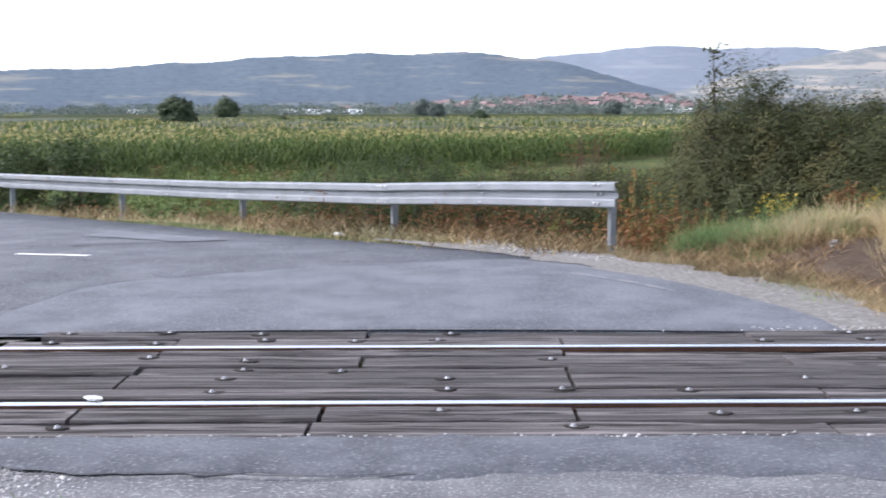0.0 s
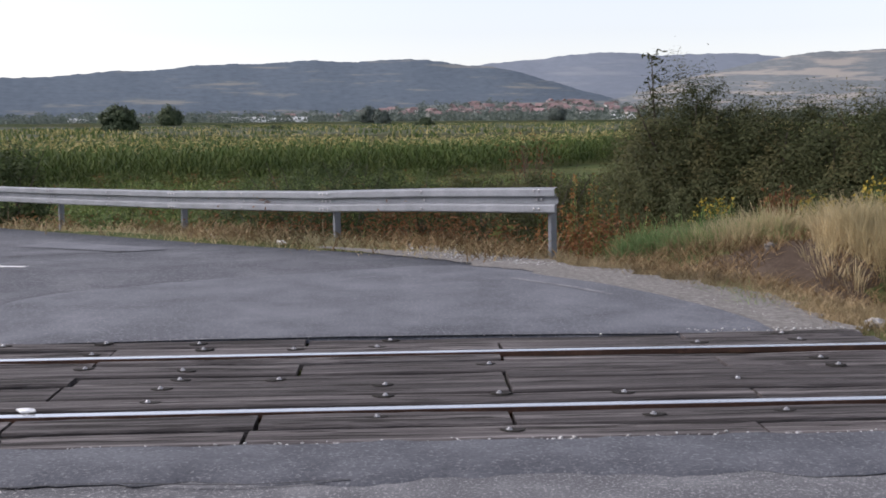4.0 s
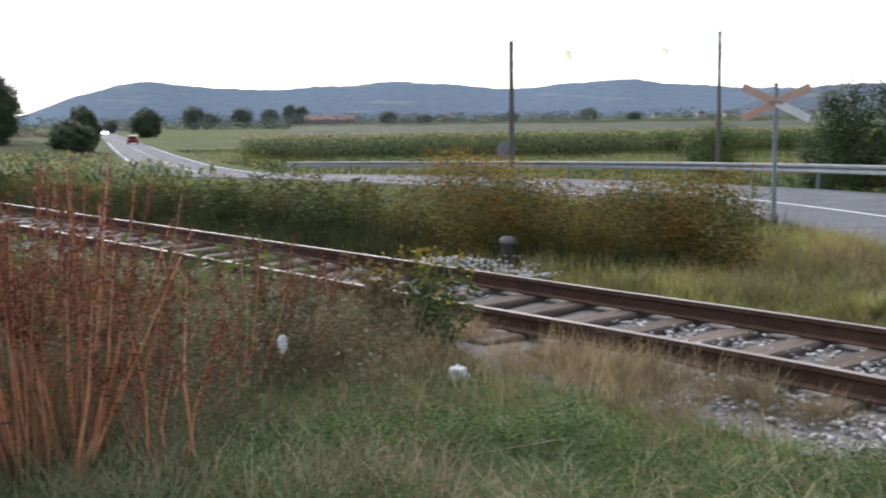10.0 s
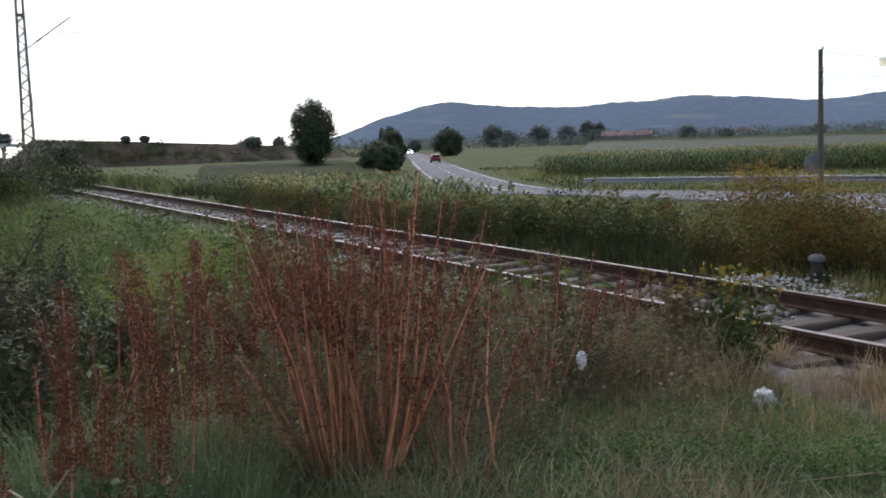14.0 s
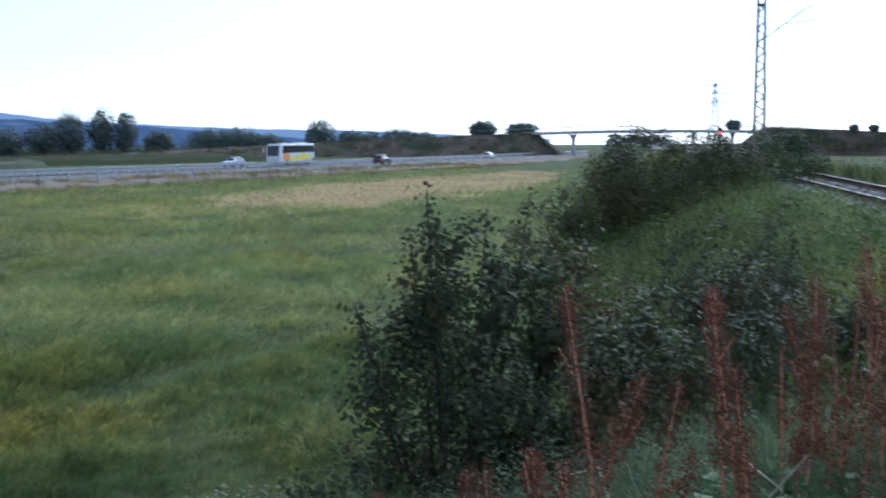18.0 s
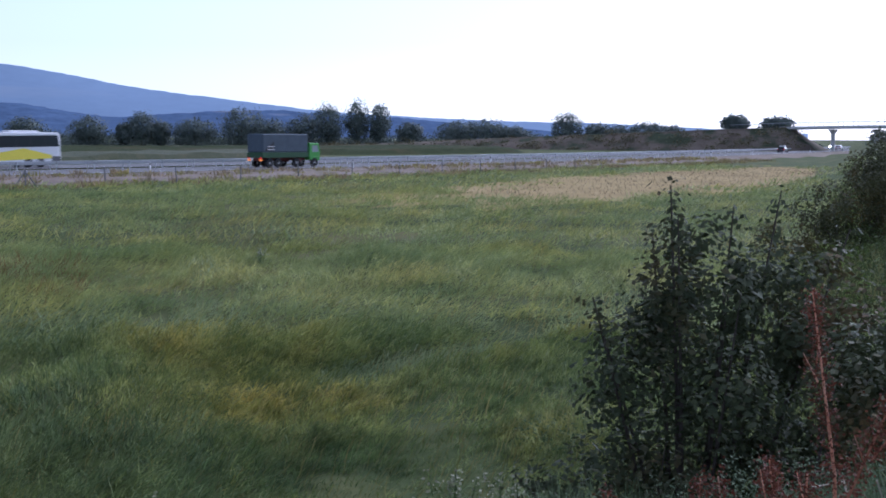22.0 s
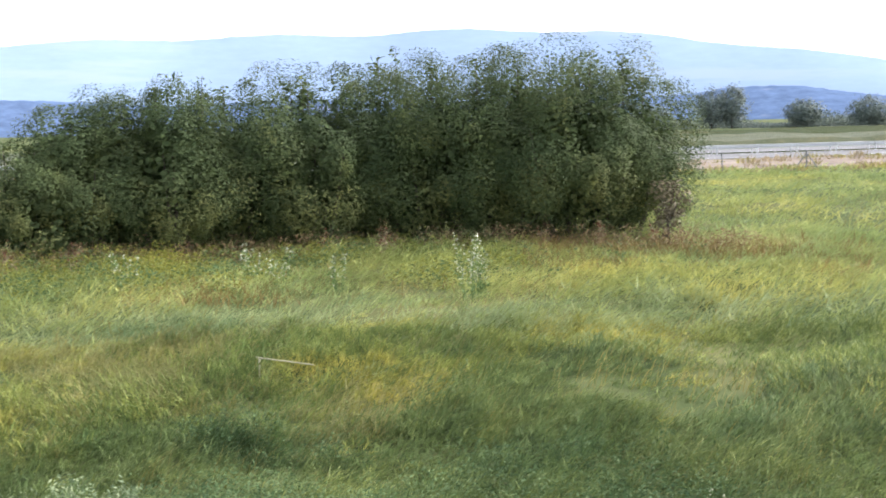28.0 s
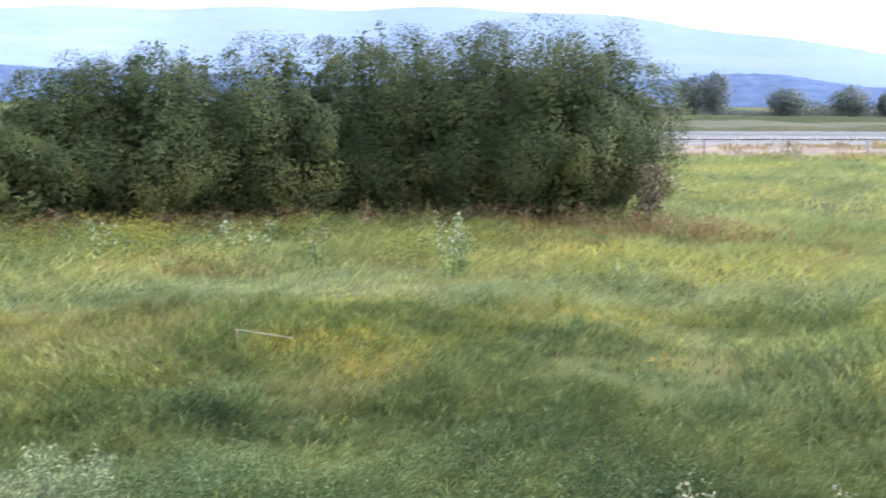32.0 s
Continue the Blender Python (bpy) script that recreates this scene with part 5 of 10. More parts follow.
def bank(name, line, top, foot, mat, label, z0=FIELD_Z):
    """A long earth bank with sloping sides."""
    line = np.asarray(line, float)
    prof = [(-foot, z0), (-top * 1.15, 0.9), (-top, 1), (top, 1), (top * 1.15, 0.9), (foot, z0)]
    v, d = [], np.gradient(line[:, :2], axis=0)
    d /= np.hypot(d[:, 0], d[:, 1])[:, None]
    for (x, y, h), (a, b) in zip(line, d):
        for s, q in prof:
            n = 0.25 * float(wave(x + s, y, 3.0))
            v.append((x - b * (s + n), y + a * (s + n), z0 if q == z0 else z0 + (h - z0) * q + 0.12 * n))
    k = len(prof)
    f = [(i * k + j, (i + 1) * k + j, (i + 1) * k + j + 1, i * k + j + 1) for i in range(len(line) - 1) for j in range(k - 1)]
    f += [tuple(range(k)), tuple(range(len(v) - 1, len(v) - k - 1, -1))]
    return tagged(part(name, Shape().put(v, f), mat), label, "embankment", kind="structure")


BANK = surface("dry_earth_bank", [(0.085, 0.068, 0.054), (0.13, 0.108, 0.086), (0.18, 0.152, 0.122)], scale=0.15, fine=1.5, rough=0.95, bump=0.6, dist=0.3, spots=(0.1, 0.48, 0.6, (0.045, 0.058, 0.034)), spec=0.03)
bank("embankment_south", [(-332, -55, -1.85), (-332, -64, 5.0), (-332, -85, 4.3), (-332, -120, 2.9), (-331, -160, 1.3), (-330, -200, -0.6), (-328, -240, -1.9)], 5, 16, BANK, "dry brown earth embankment leading to the overpass")
bank("embankment_north", [(-332, -8, -1.85), (-332, 2, 6.0), (-332, 22, 5.2), (-332, 42, 4.0), (-330, 60, 2.9), (-329, 75, 1.9), (-328, 88, 0.0), (-327, 97, -1.9)], 5, 16, BANK, "dark grassy embankment descending from the overpass")
br = thing("overpass", pose(0, 0, 0), "slender concrete overpass with railings over the motorway", "bridge")
part("deck", Shape().sweep([(-332, y, 5.1 + 0.5 * (1 - ((y + 31) / 34) ** 2)) for y in np.linspace(-66, 4, 15)], [(-5, 0), (5, 0), (5, -0.7), (3.6, -0.85), (-3.6, -0.85), (-5, -0.7)], True), CONCRETE, br, "pale concrete deck")
for s in (-4.8, 4.8):
    rl = part("railing", Shape().sweep([(-332 + s, y, 6.25 + 0.5 * (1 - ((y + 31) / 34) ** 2)) for y in np.linspace(-80, 16, 15)], [(-0.05, 0), (0.05, 0), (0.05, -0.12), (-0.05, -0.12)], True), NEW_ZINC, br, "grey steel railing")
    for y in np.arange(-78, 15, 4.0):
        part("baluster", Shape().box((-332 + s, y, 5.6 + 0.5 * (1 - ((y + 31) / 34) ** 2)), (0.1, 0.1, 1.2)), ZINC, rl)
for y in (-52, -40.5, -28.8, -17.2, -6):
    pier = part("pier", Shape().box((-332, y, 1.0), (1.2, 1.0, 6.6), bev=0.15), CONCRETE, br)
    part("pier_head", Shape().put([(-332 + a, y + b, z) for z, a0, b0 in ((3.2, 0.6, 0.5), (4.4, 3.0, 0.9)) for a, b in ((-a0, -b0), (a0, -b0), (a0, b0), (-a0, b0))], [(3, 2, 1, 0), (4, 5, 6, 7), (0, 1, 5, 4), (1, 2, 6, 5), (2, 3, 7, 6), (3, 0, 4, 7)]), CONCRETE, pier)


# ---- vehicles ----
TYRE = plain("tyre_rubber", (0.02, 0.02, 0.02), 0.85)
RIM = plain("dull_rim", (0.35, 0.35, 0.36), 0.4, 0.6)
GLASS = plain("dark_vehicle_glass", (0.03, 0.035, 0.04), 0.12, spec=0.6, noise_amount=0.05)
HEAD = plain("headlamp_on", (1.0, 0.92, 0.75), 0.2, glow=120.0, noise_amount=0.0)
TAIL = plain("tail_lamp", (0.5, 0.02, 0.015), 0.3, glow=0.6, noise_amount=0.0)
# for the lorry's marker boards: plain orange with a faint glow added
AMBER = plain("orange_board_glow", (0.8, 0.25, 0.04), 0.3, glow=0.6, noise_amount=0.0)


def wheel(parent, x, y, r, w=0.24):
    t = part("wheel", Shape().lathe([(r * 0.55, -w / 2), (r * 0.93, -w / 2), (r, -w / 3), (r, w / 3), (r * 0.93, w / 2), (r * 0.55, w / 2)], 18), TYRE, parent, m=pose(x, y, r, 90))
    part("rim", Shape().lathe([(0.05, -w / 2 - 0.005), (r * 0.58, -w / 2 + 0.01), (r * 0.58, w / 2 - 0.01), (0.05, w / 2 + 0.005)], 14), RIM, t)


def hull(pts, half, bev=0.06):
    """A body from its side outline (x, z), with rounded flanks; half: half width at each point."""
    n = len(pts)
    v = [(x, s * (h - (bev if q in (0, 3) else 0)), z) for q, s in ((0, -1), (1, -1), (2, 1), (3, 1)) for (x, z), h in zip(pts, half)]
    cx, cz = np.mean([p[0] for p in pts]), np.mean([p[1] for p in pts])
    for q in (0, 3):
        for i in range(n):
            x, y, z = v[q * n + i]
            v[q * n + i] = (x, y + (bev if q == 0 else -bev) - (0 if q == 0 else 0), z)
    for q in (0, 3):
        for i in range(n):
            x, y, z = v[q * n + i]
            v[q * n + i] = (cx + (x - cx) * 0.97, math.copysign(half[i], -1 if q == 0 else 1), cz + (z - cz) * 0.95)
    for q in (1, 2):
        for i in range(n):
            x, y, z = v[q * n + i]
            v[q * n + i] = (x, math.copysign(half[i] - bev, -1 if q == 1 else 1), z)
    f = [tuple(range(n - 1, -1, -1)), tuple(range(3 * n, 4 * n))]
    for q in range(3):
        f += [(q * n + i, q * n + (i + 1) % n, (q + 1) * n + (i + 1) % n, (q + 1) * n + i) for i in range(n)]
    return Shape().put(v, f)


def make_car(colour, label, lights=False, group=""):
    paint = plain("car_paint", colour, 0.3, 0.1, 0.5, noise_amount=0.04)
    ob = thing("car", pose(0, 0, 0), label, "car", group)
    low = [(-2.1, 0.3), (2.05, 0.28), (2.15, 0.55), (2.0, 0.72), (1.1, 0.9), (-1.55, 0.98), (-2.1, 0.95), (-2.18, 0.6)]
    part("body", hull(low, [0.84] * 8), paint, ob, smooth=False)
    cab = [(-1.9, 0.93), (1.15, 0.9), (0.35, 1.4), (-0.2, 1.46), (-1.2, 1.44), (-1.75, 1.2)]
    part("cabin", hull(cab, [0.78, 0.78, 0.6, 0.58, 0.58, 0.66], 0.04), paint, ob)
    for s in (-1, 1):
        part("side_window", Shape().put([(-1.5, s * 0.775, 0.98), (0.95, s * 0.775, 0.96), (0.3, s * 0.655, 1.36), (-1.2, s * 0.655, 1.38)], [(0, 1, 2, 3) if s < 0 else (3, 2, 1, 0)]), GLASS, ob)
        part("headlight", Shape().box((2.03, s * 0.58, 0.66), (0.16, 0.42, 0.26 if lights else 0.14), bev=0.03), HEAD if lights else plain("clear_lamp", (0.6, 0.6, 0.6), 0.2), ob)
        part("tail_light", Shape().box((-2.1, s * 0.66, 0.78), (0.12, 0.24, 0.16), bev=0.03), TAIL, ob)
    part("windscreen", Shape().put([(1.13, -0.66, 0.94), (1.13, 0.66, 0.94), (0.4, 0.52, 1.38), (0.4, -0.52, 1.38)], [(0, 1, 2, 3)]), GLASS, ob)
    part("rear_window", Shape().put([(-1.9, 0.62, 1.0), (-1.9, -0.62, 1.0), (-1.72, -0.5, 1.36), (-1.72, 0.5, 1.36)], [(0, 1, 2, 3)]), GLASS, ob)
    for x in (-1.3, 1.32):
        for y in (-0.74, 0.74):
            wheel(ob, x, y, 0.31, 0.2)
    return ob


def make_bus():
    white = plain("white_coach_paint", (0.74, 0.74, 0.75), 0.3, 0, 0.5, noise_amount=0.04)
    ob = thing("coach", pose(0, 0, 0), "white touring coach with yellow and orange decoration", "bus")
    L, w = 6.3, 1.27
    part("body", hull([(-L, 0.4), (L - 0.1, 0.35), (L, 0.8), (L - 0.02, 1.7), (L - 0.35, 3.2), (L - 0.7, 3.5), (-L + 0.3, 3.55), (-L, 3.2)], [w] * 8, 0.08), white, ob)
    part("roof_unit", Shape().box((-2.6, 0, 3.62), (3.2, 1.7, 0.22), bev=0.08), white, ob, "white roof unit")
    part("roof_hatch", Shape().box((3.0, 0, 3.58), (1.4, 1.5, 0.14), bev=0.05), white, ob)
    part("windscreen", Shape().put([(L + 0.02, -1.1, 1.5), (L + 0.02, 1.1, 1.5), (L - 0.31, 1.08, 3.2), (L - 0.31, -1.08, 3.2)], [(0, 1, 2, 3)]), GLASS, ob, "large dark windscreen")
    orange, yellow = plain("orange_decor", (0.85, 0.3, 0.06), 0.4), plain("yellow_decor", (0.85, 0.72, 0.08), 0.4)
    for s in (-1, 1):
        y = s * (w + 0.012)
        o = (0, 1, 2, 3) if s < 0 else (3, 2, 1, 0)
        sw = part("window_band", Shape().put([(-L + 0.15, y, 2.1), (L - 1.0, y, 1.95), (L - 1.15, y, 3.15), (-L + 0.3, y, 3.25)], [o]), GLASS, ob, "dark side windows")
        for x in np.arange(-4.6, 4.9, 1.55):
            part("mullion", Shape().put([(x, y + s * 0.006, 2.1), (x + 0.05, y + s * 0.006, 2.1), (x + 0.05, y + s * 0.006, 3.15), (x, y + s * 0.006, 3.15)], [o]), BLACK, sw)
        part("orange_patch", Shape().put([(2.6, y, 0.75), (4.6, y, 0.7), (5.2, y, 1.1), (4.9, y, 1.9), (3.4, y, 2.05), (2.7, y, 1.5)], [o[:1] + (1, 2, 3, 4, 5) if s < 0 else (5, 4, 3, 2, 1, 0)]), orange, ob, "orange decoration")
        part("yellow_patch", Shape().put([(-5.4, y + s * 0.004, 0.9), (2.9, y + s * 0.004, 0.62), (3.1, y + s * 0.004, 1.1), (0.4, y + s * 0.004, 1.5), (-2.2, y + s * 0.004, 1.95), (-5.2, y + s * 0.004, 1.25)], [(0, 1, 2, 3, 4, 5) if s < 0 else (5, 4, 3, 2, 1, 0)]), yellow, ob, "yellow decoration")
        part("grille", Shape().put([(-L + 0.1, y + s * 0.008, 0.6), (-L + 1.0, y + s * 0.008, 0.6), (-L + 1.0, y + s * 0.008, 1.1), (-L + 0.1, y + s * 0.008, 1.1)], [o]), GREY, ob, "grey louvred grille")
        part("mirror", Shape().tube([(L - 0.1, s * 1.15, 2.9), (L + 0.35, s * 1.5, 2.8)], 0.04, 6).box((L + 0.35, s * 1.52, 2.45), (0.14, 0.24, 0.6), bev=0.05), white, ob)
        part("headlight", Shape().box((L - 0.04, s * 0.9, 0.8), (0.1, 0.4, 0.2), bev=0.04), plain("clear_lamp", (0.7, 0.7, 0.68), 0.2), ob)
        for x in (3.6, -2.7, -4.1):
            wheel(ob, x, s * 1.12, 0.5, 0.3)
    return ob


def make_truck():
    green, tarp = plain("bright_green_cab", (0.07, 0.3, 0.05), 0.4), surface("dark_grey_tarpaulin", [(0.05, 0.07, 0.09), (0.09, 0.115, 0.14)], scale=1.2, fine=9, rough=0.7, bump=0.5, dist=0.05)
    dgreen, red = plain("dark_green_sideboard", (0.025, 0.075, 0.03), 0.6), plain("dull_red_frame", (0.1, 0.025, 0.02), 0.8)
    ob = thing("truck", pose(0, 0, 0), "green lorry with dark grey tarpaulin cover and red chassis", "truck")
    cab = part("cab", hull([(2.6, 0.75), (4.15, 0.7), (4.2, 1.5), (4.0, 2.55), (2.65, 2.6)], [1.12] * 5, 0.06), green, ob, "bright green cab")
    part("windscreen", Shape().put([(4.21, -0.95, 1.6), (4.21, 0.95, 1.6), (4.03, 0.92, 2.4), (4.03, -0.92, 2.4)], [(0, 1, 2, 3)]), GLASS, cab)
    for s in (-1, 1):
        part("side_window", Shape().put([(3.0, s * 1.13, 1.6), (3.95, s * 1.13, 1.6), (3.85, s * 1.13, 2.3), (3.0, s * 1.13, 2.3)], [(0, 1, 2, 3) if s < 0 else (3, 2, 1, 0)]), plain("pale_glass", (0.3, 0.33, 0.34), 0.15), cab)
        part("mudguard", Shape().box((3.3, s * 1.05, 1.05), (1.25, 0.2, 0.12), bev=0.05), green, cab)
        part("headlight", Shape().box((4.18, s * 0.85, 0.9), (0.08, 0.3, 0.2), bev=0.03), plain("clear_lamp", (0.7, 0.7, 0.68), 0.2), cab)
    cover = part("tarpaulin", Shape().box((-0.9, 0, 2.55), (6.5, 2.42, 1.95), bev=0.1), tarp, ob, "dark grey tarpaulin cover")
    part("opening", Shape().put([(-3.9, -1.216, 1.75), (-2.6, -1.216, 1.75), (-2.6, -1.216, 2.75)], [(0, 1, 2)]), BLACK, cover, "torn dark opening")
    for z in (1.9, 2.2):
        part("slat", Shape().box((-3.0, -1.222, z), (0.9, 0.01, 0.09)), CONCRETE, cover, "pale board")
    part("sideboard", Shape().box((-0.9, 0, 1.32), (6.55, 2.46, 0.55), bev=0.03), dgreen, ob, "dark green sideboards")
    part("chassis", Shape().box((0, 0, 0.85), (8.0, 0.9, 0.28), bev=0.03), red, ob, "dull red chassis frame")
    for s in (-1, 1):
        part("tail_light", Shape().box((-4.15, s * 0.9, 1.0), (0.06, 0.3, 0.12)), TAIL, ob)
        part("tool_box", Shape().box((0.9, s * 0.9, 0.75), (1.0, 0.45, 0.4), bev=0.04), red, ob)
        part("marker_board", Shape().box((-4.15, s * 0.9, 0.8), (0.03, 0.5, 0.14)), AMBER, ob, "orange marker board with a faint glow")
        for x, r in ((3.35, 0.5), (0.7, 0.5), (-1.9, 0.5), (-3.1, 0.5)):
            wheel(ob, x, s * 1.0, r, 0.28)
    return ob


BUS, TRUCK = make_bus(), make_truck()
CAR_SILVER = make_car((0.4, 0.46, 0.55), "silver-blue saloon car driving on the motorway")
CAR_DARK = make_car((0.05, 0.05, 0.055), "dark car with a pale load driving on the motorway")
part("roof_load", Shape().box((-0.5, 0, 1.56), (1.6, 1.2, 0.2), bev=0.06), WHITE, CAR_DARK, "pale load on the roof")
CAR_WHITE = make_car((0.7, 0.7, 0.7), "white car driving away on the motorway")
CAR_COMING = make_car((0.7, 0.7, 0.72), "white car approaching on the motorway", True)
CAR_PALE = make_car((0.62, 0.62, 0.6), "pale car driving away under the overpass")
CAR_GREY = make_car((0.14, 0.15, 0.17), "dark grey car driving away under the overpass")
CAR_FAR = make_car((0.66, 0.66, 0.68), "white car approaching on the motorway", True)
WAITING = make_car((0.35, 0.35, 0.36), "car with bright headlights standing on the road", True)
WAITING.matrix_basis = pose(-331, 112.2, -1.8, 0, 0, -18)
PARKED = make_car((0.14, 0.015, 0.02), "dark red car standing at the road edge")
PARKED.matrix_basis = pose(-179, 65.0, -1.8, 0, 0, 162)


# ---- plants: tools ----
def stuff(name, v, f, mat, label, category="grass", parent=None):
    ob = part(name, raw(name, v, f), mat, parent)
    return ob if parent else tagged(ob, label, category, kind="stuff")


def blades(x, y, z, h, w, lean, way, bent=True):
    """Bent grass blades; lean: how far the tip lies over, way: the bearing it leans to."""
    n = len(x)
    a = rng.uniform(0, 2 * np.pi, n)
    p = np.stack([x, y, z], 1)
    side = np.stack([np.cos(a), np.sin(a), np.zeros(n)], 1) * (np.asarray(w) / 2)[:, None]
    d = np.stack([np.sin(way), np.cos(way), np.zeros(n)], 1) * (np.asarray(lean) * h)[:, None]
    up = np.stack([np.zeros(n), np.zeros(n), h], 1)
    k = np.sqrt(np.clip(1 - np.asarray(lean) ** 2, 0.08, 1))[:, None]
    mid, tip = p + up * 0.6 * k + d * 0.35, p + up * k + d
    if not bent:
        v = np.stack([p - side, p + side, p + up * k + d], 1).reshape(-1, 3)
        return v, np.arange(3 * n).reshape(-1, 3)
    v = np.stack([p - side, p + side, mid - side * 0.8, mid + side * 0.8, tip], 1).reshape(-1, 3)
    f = np.array([(0, 1, 3), (0, 3, 2), (2, 3, 4)])[None] + (np.arange(n) * 5)[:, None, None]
    return v, f.reshape(-1, 3)


def leaves(p, size, flat=0.3, slim=0.5, loose=0.45):
    """Pointed leaves at the points p, at random angles; loose: how far they turn away from the clump's skin."""
    n = len(p)
    u = rng.normal(size=(n, 3))
    u[:, 2] = u[:, 2] * 0.6 - flat * 0.5
    face = rng.normal(size=(n, 3))
    if p.shape[1] == 6:
        face, p = p[:, 3:] + np.array([0, 0, 0.35]) + loose * face, p[:, :3]
        face /= np.linalg.norm(face, axis=1)[:, None]
        u -= face * (u * face).sum(1)[:, None]
    u /= np.linalg.norm(u, axis=1)[:, None]
    w = np.cross(face, u)
    w /= np.linalg.norm(w, axis=1)[:, None]
    s = (np.asarray(size) * rng.uniform(0.65, 1.3, n))[:, None]
    v = np.stack([p - u * s * 0.5, p + w * s * slim * 0.5, p + u * s * 0.5, p - w * s * slim * 0.5], 1).reshape(-1, 3)
    f = np.array([(0, 1, 2, 3)])[None] + (np.arange(n) * 4)[:, None, None]
    return v, f.reshape(-1, 4)


def lumps(c, r, n, count=26, fine=0.33, inner=0.25, droop=0.0):
    """Points on the skins of many small clumps that fill a crown of half-axes r: uneven outline, with gaps."""
    q = rng.normal(size=(count, 3))
    q /= np.linalg.norm(q, axis=1)[:, None]
    q *= (rng.uniform(0.35, 1.0, count) ** 0.6)[:, None]
    cen = q * np.array(r) * 0.82
    size = fine * np.mean(r) * rng.uniform(0.6, 1.35, count)
    k = rng.integers(0, count, n)
    d = rng.normal(size=(n, 3))
    d /= np.linalg.norm(d, axis=1)[:, None]
    p = cen[k] + d * (size[k] * np.where(rng.random(n) < inner, rng.random(n), rng.uniform(0.75, 1.12, n)))[:, None]
    p[:, 2] -= droop * rng.random(n)
    out = d + 0.9 * cen[k] / np.array(r)
    return np.hstack([p + np.array(c), out / np.linalg.norm(out, axis=1)[:, None]])


def shell(c, r, n, count=44, fine=0.24, low=-0.9):
    """Points on the outer skins of lobes that sit on a closed dome: a full body with a bumpy outline."""
    q = rng.normal(size=(count, 3))
    q[:, 2] = np.maximum(q[:, 2], low * np.abs(q[:, 2]))
    q /= np.linalg.norm(q, axis=1)[:, None]
    cen = q * np.array(r) * rng.uniform(0.72, 0.95, count)[:, None]
    size = fine * np.mean(r) * rng.uniform(0.7, 1.4, count)
    k = rng.integers(0, count, n)
    d = rng.normal(size=(n, 3)) + 0.9 * q[k] + np.array([0, 0, 0.25])
    d /= np.linalg.norm(d, axis=1)[:, None]
    p = cen[k] + d * (size[k] * rng.uniform(0.75, 1.12, n))[:, None] * np.array([1.0, 1.0, 1.2])
    out = d + 0.5 * q[k]
    return np.hstack([p + np.array(c), out / np.linalg.norm(out, axis=1)[:, None]])


def dome(c, r, n):
    """Points that fill a rounded crown, denser to its skin, with a bulging outline."""
    d = rng.normal(size=(n, 3))
    d /= np.linalg.norm(d, axis=1)[:, None]
    k = rng.uniform(0, 9)
    bulge = 0.8 + 0.16 * np.sin(5 * d[:, 0] + k) * np.sin(4 * d[:, 2] + 2 * k) + 0.16 * np.sin(9 * d[:, 1] + 3 * k) * np.sin(8 * d[:, 2] - k) + 0.1 * np.sin(15 * d[:, 0] - k) * np.sin(13 * d[:, 2] + k) + rng.normal(0, 0.05, n)
    p = d * np.array(r) * (bulge * np.where(rng.random(n) < 0.35, rng.random(n) ** 0.5, rng.uniform(0.86, 1.06, n)))[:, None]
    return np.hstack([p + np.array(c), d])


LEAF_DARK = foliage("dark_bush_leaves", (0.021, 0.03, 0.014), (0.04, 0.054, 0.025), (0.064, 0.08, 0.038))
LEAF_WILLOW = foliage("willow_leaves", (0.034, 0.048, 0.023), (0.051, 0.069, 0.032), (0.072, 0.092, 0.045), 0.3, drift=[(0.4, 0.5, 0.68, (1.25, 1.02, 0.88)), (1.1, 0.52, 0.68, (1.45, 1.4, 1.25))])
LEAF_MID = foliage("green_bush_leaves", (0.03, 0.045, 0.016), (0.065, 0.085, 0.032), (0.11, 0.12, 0.05))
# far leaves carry the blue-grey of haze in their colour; LEAF_PLAIN only a little
LEAF_HAZED = foliage("hazed_far_leaves", (0.062, 0.077, 0.08), (0.088, 0.106, 0.108), (0.112, 0.13, 0.126), 0.25)
LEAF_PLAIN = foliage("plain_tree_leaves", (0.032, 0.044, 0.027), (0.054, 0.071, 0.045), (0.078, 0.097, 0.062))
LEAF_OLIVE = foliage("olive_bush_leaves", (0.03, 0.034, 0.017), (0.047, 0.051, 0.025), (0.07, 0.072, 0.038), drift=[(0.5, 0.5, 0.66, (1.25, 0.95, 0.8))])
STRAWY = surface("bleached_stalks", [(0.16, 0.11, 0.085), (0.3, 0.22, 0.17), (0.45, 0.36, 0.28)], scale=4, fine=20, rough=0.85, bump=0.2, island=0.35)
LEAF_ROSE = foliage("briar_leaves", (0.026, 0.033, 0.02), (0.044, 0.053, 0.031), (0.07, 0.08, 0.048), 0.2, drift=[(0.9, 0.5, 0.66, (1.5, 0.9, 0.75))])
LEAF_RED = foliage("rusty_leaves", (0.075, 0.034, 0.02), (0.125, 0.06, 0.032), (0.17, 0.095, 0.045))
LEAF_LIMEY = foliage("goldenrod_leaves", (0.025, 0.032, 0.013), (0.046, 0.054, 0.021), (0.085, 0.082, 0.034), drift=[(0.8, 0.5, 0.65, (1.3, 0.9, 0.7))])
LEAF_BROAD = foliage("broad_weed_leaves", (0.05, 0.09, 0.035), (0.1, 0.15, 0.07), (0.2, 0.25, 0.15))
LEAF_HERB = foliage("meadow_herb_leaves", (0.042, 0.07, 0.033), (0.075, 0.115, 0.055), (0.13, 0.17, 0.09), drift=[(5.0, 0.42, 0.6, (0.5, 0.58, 0.6))])
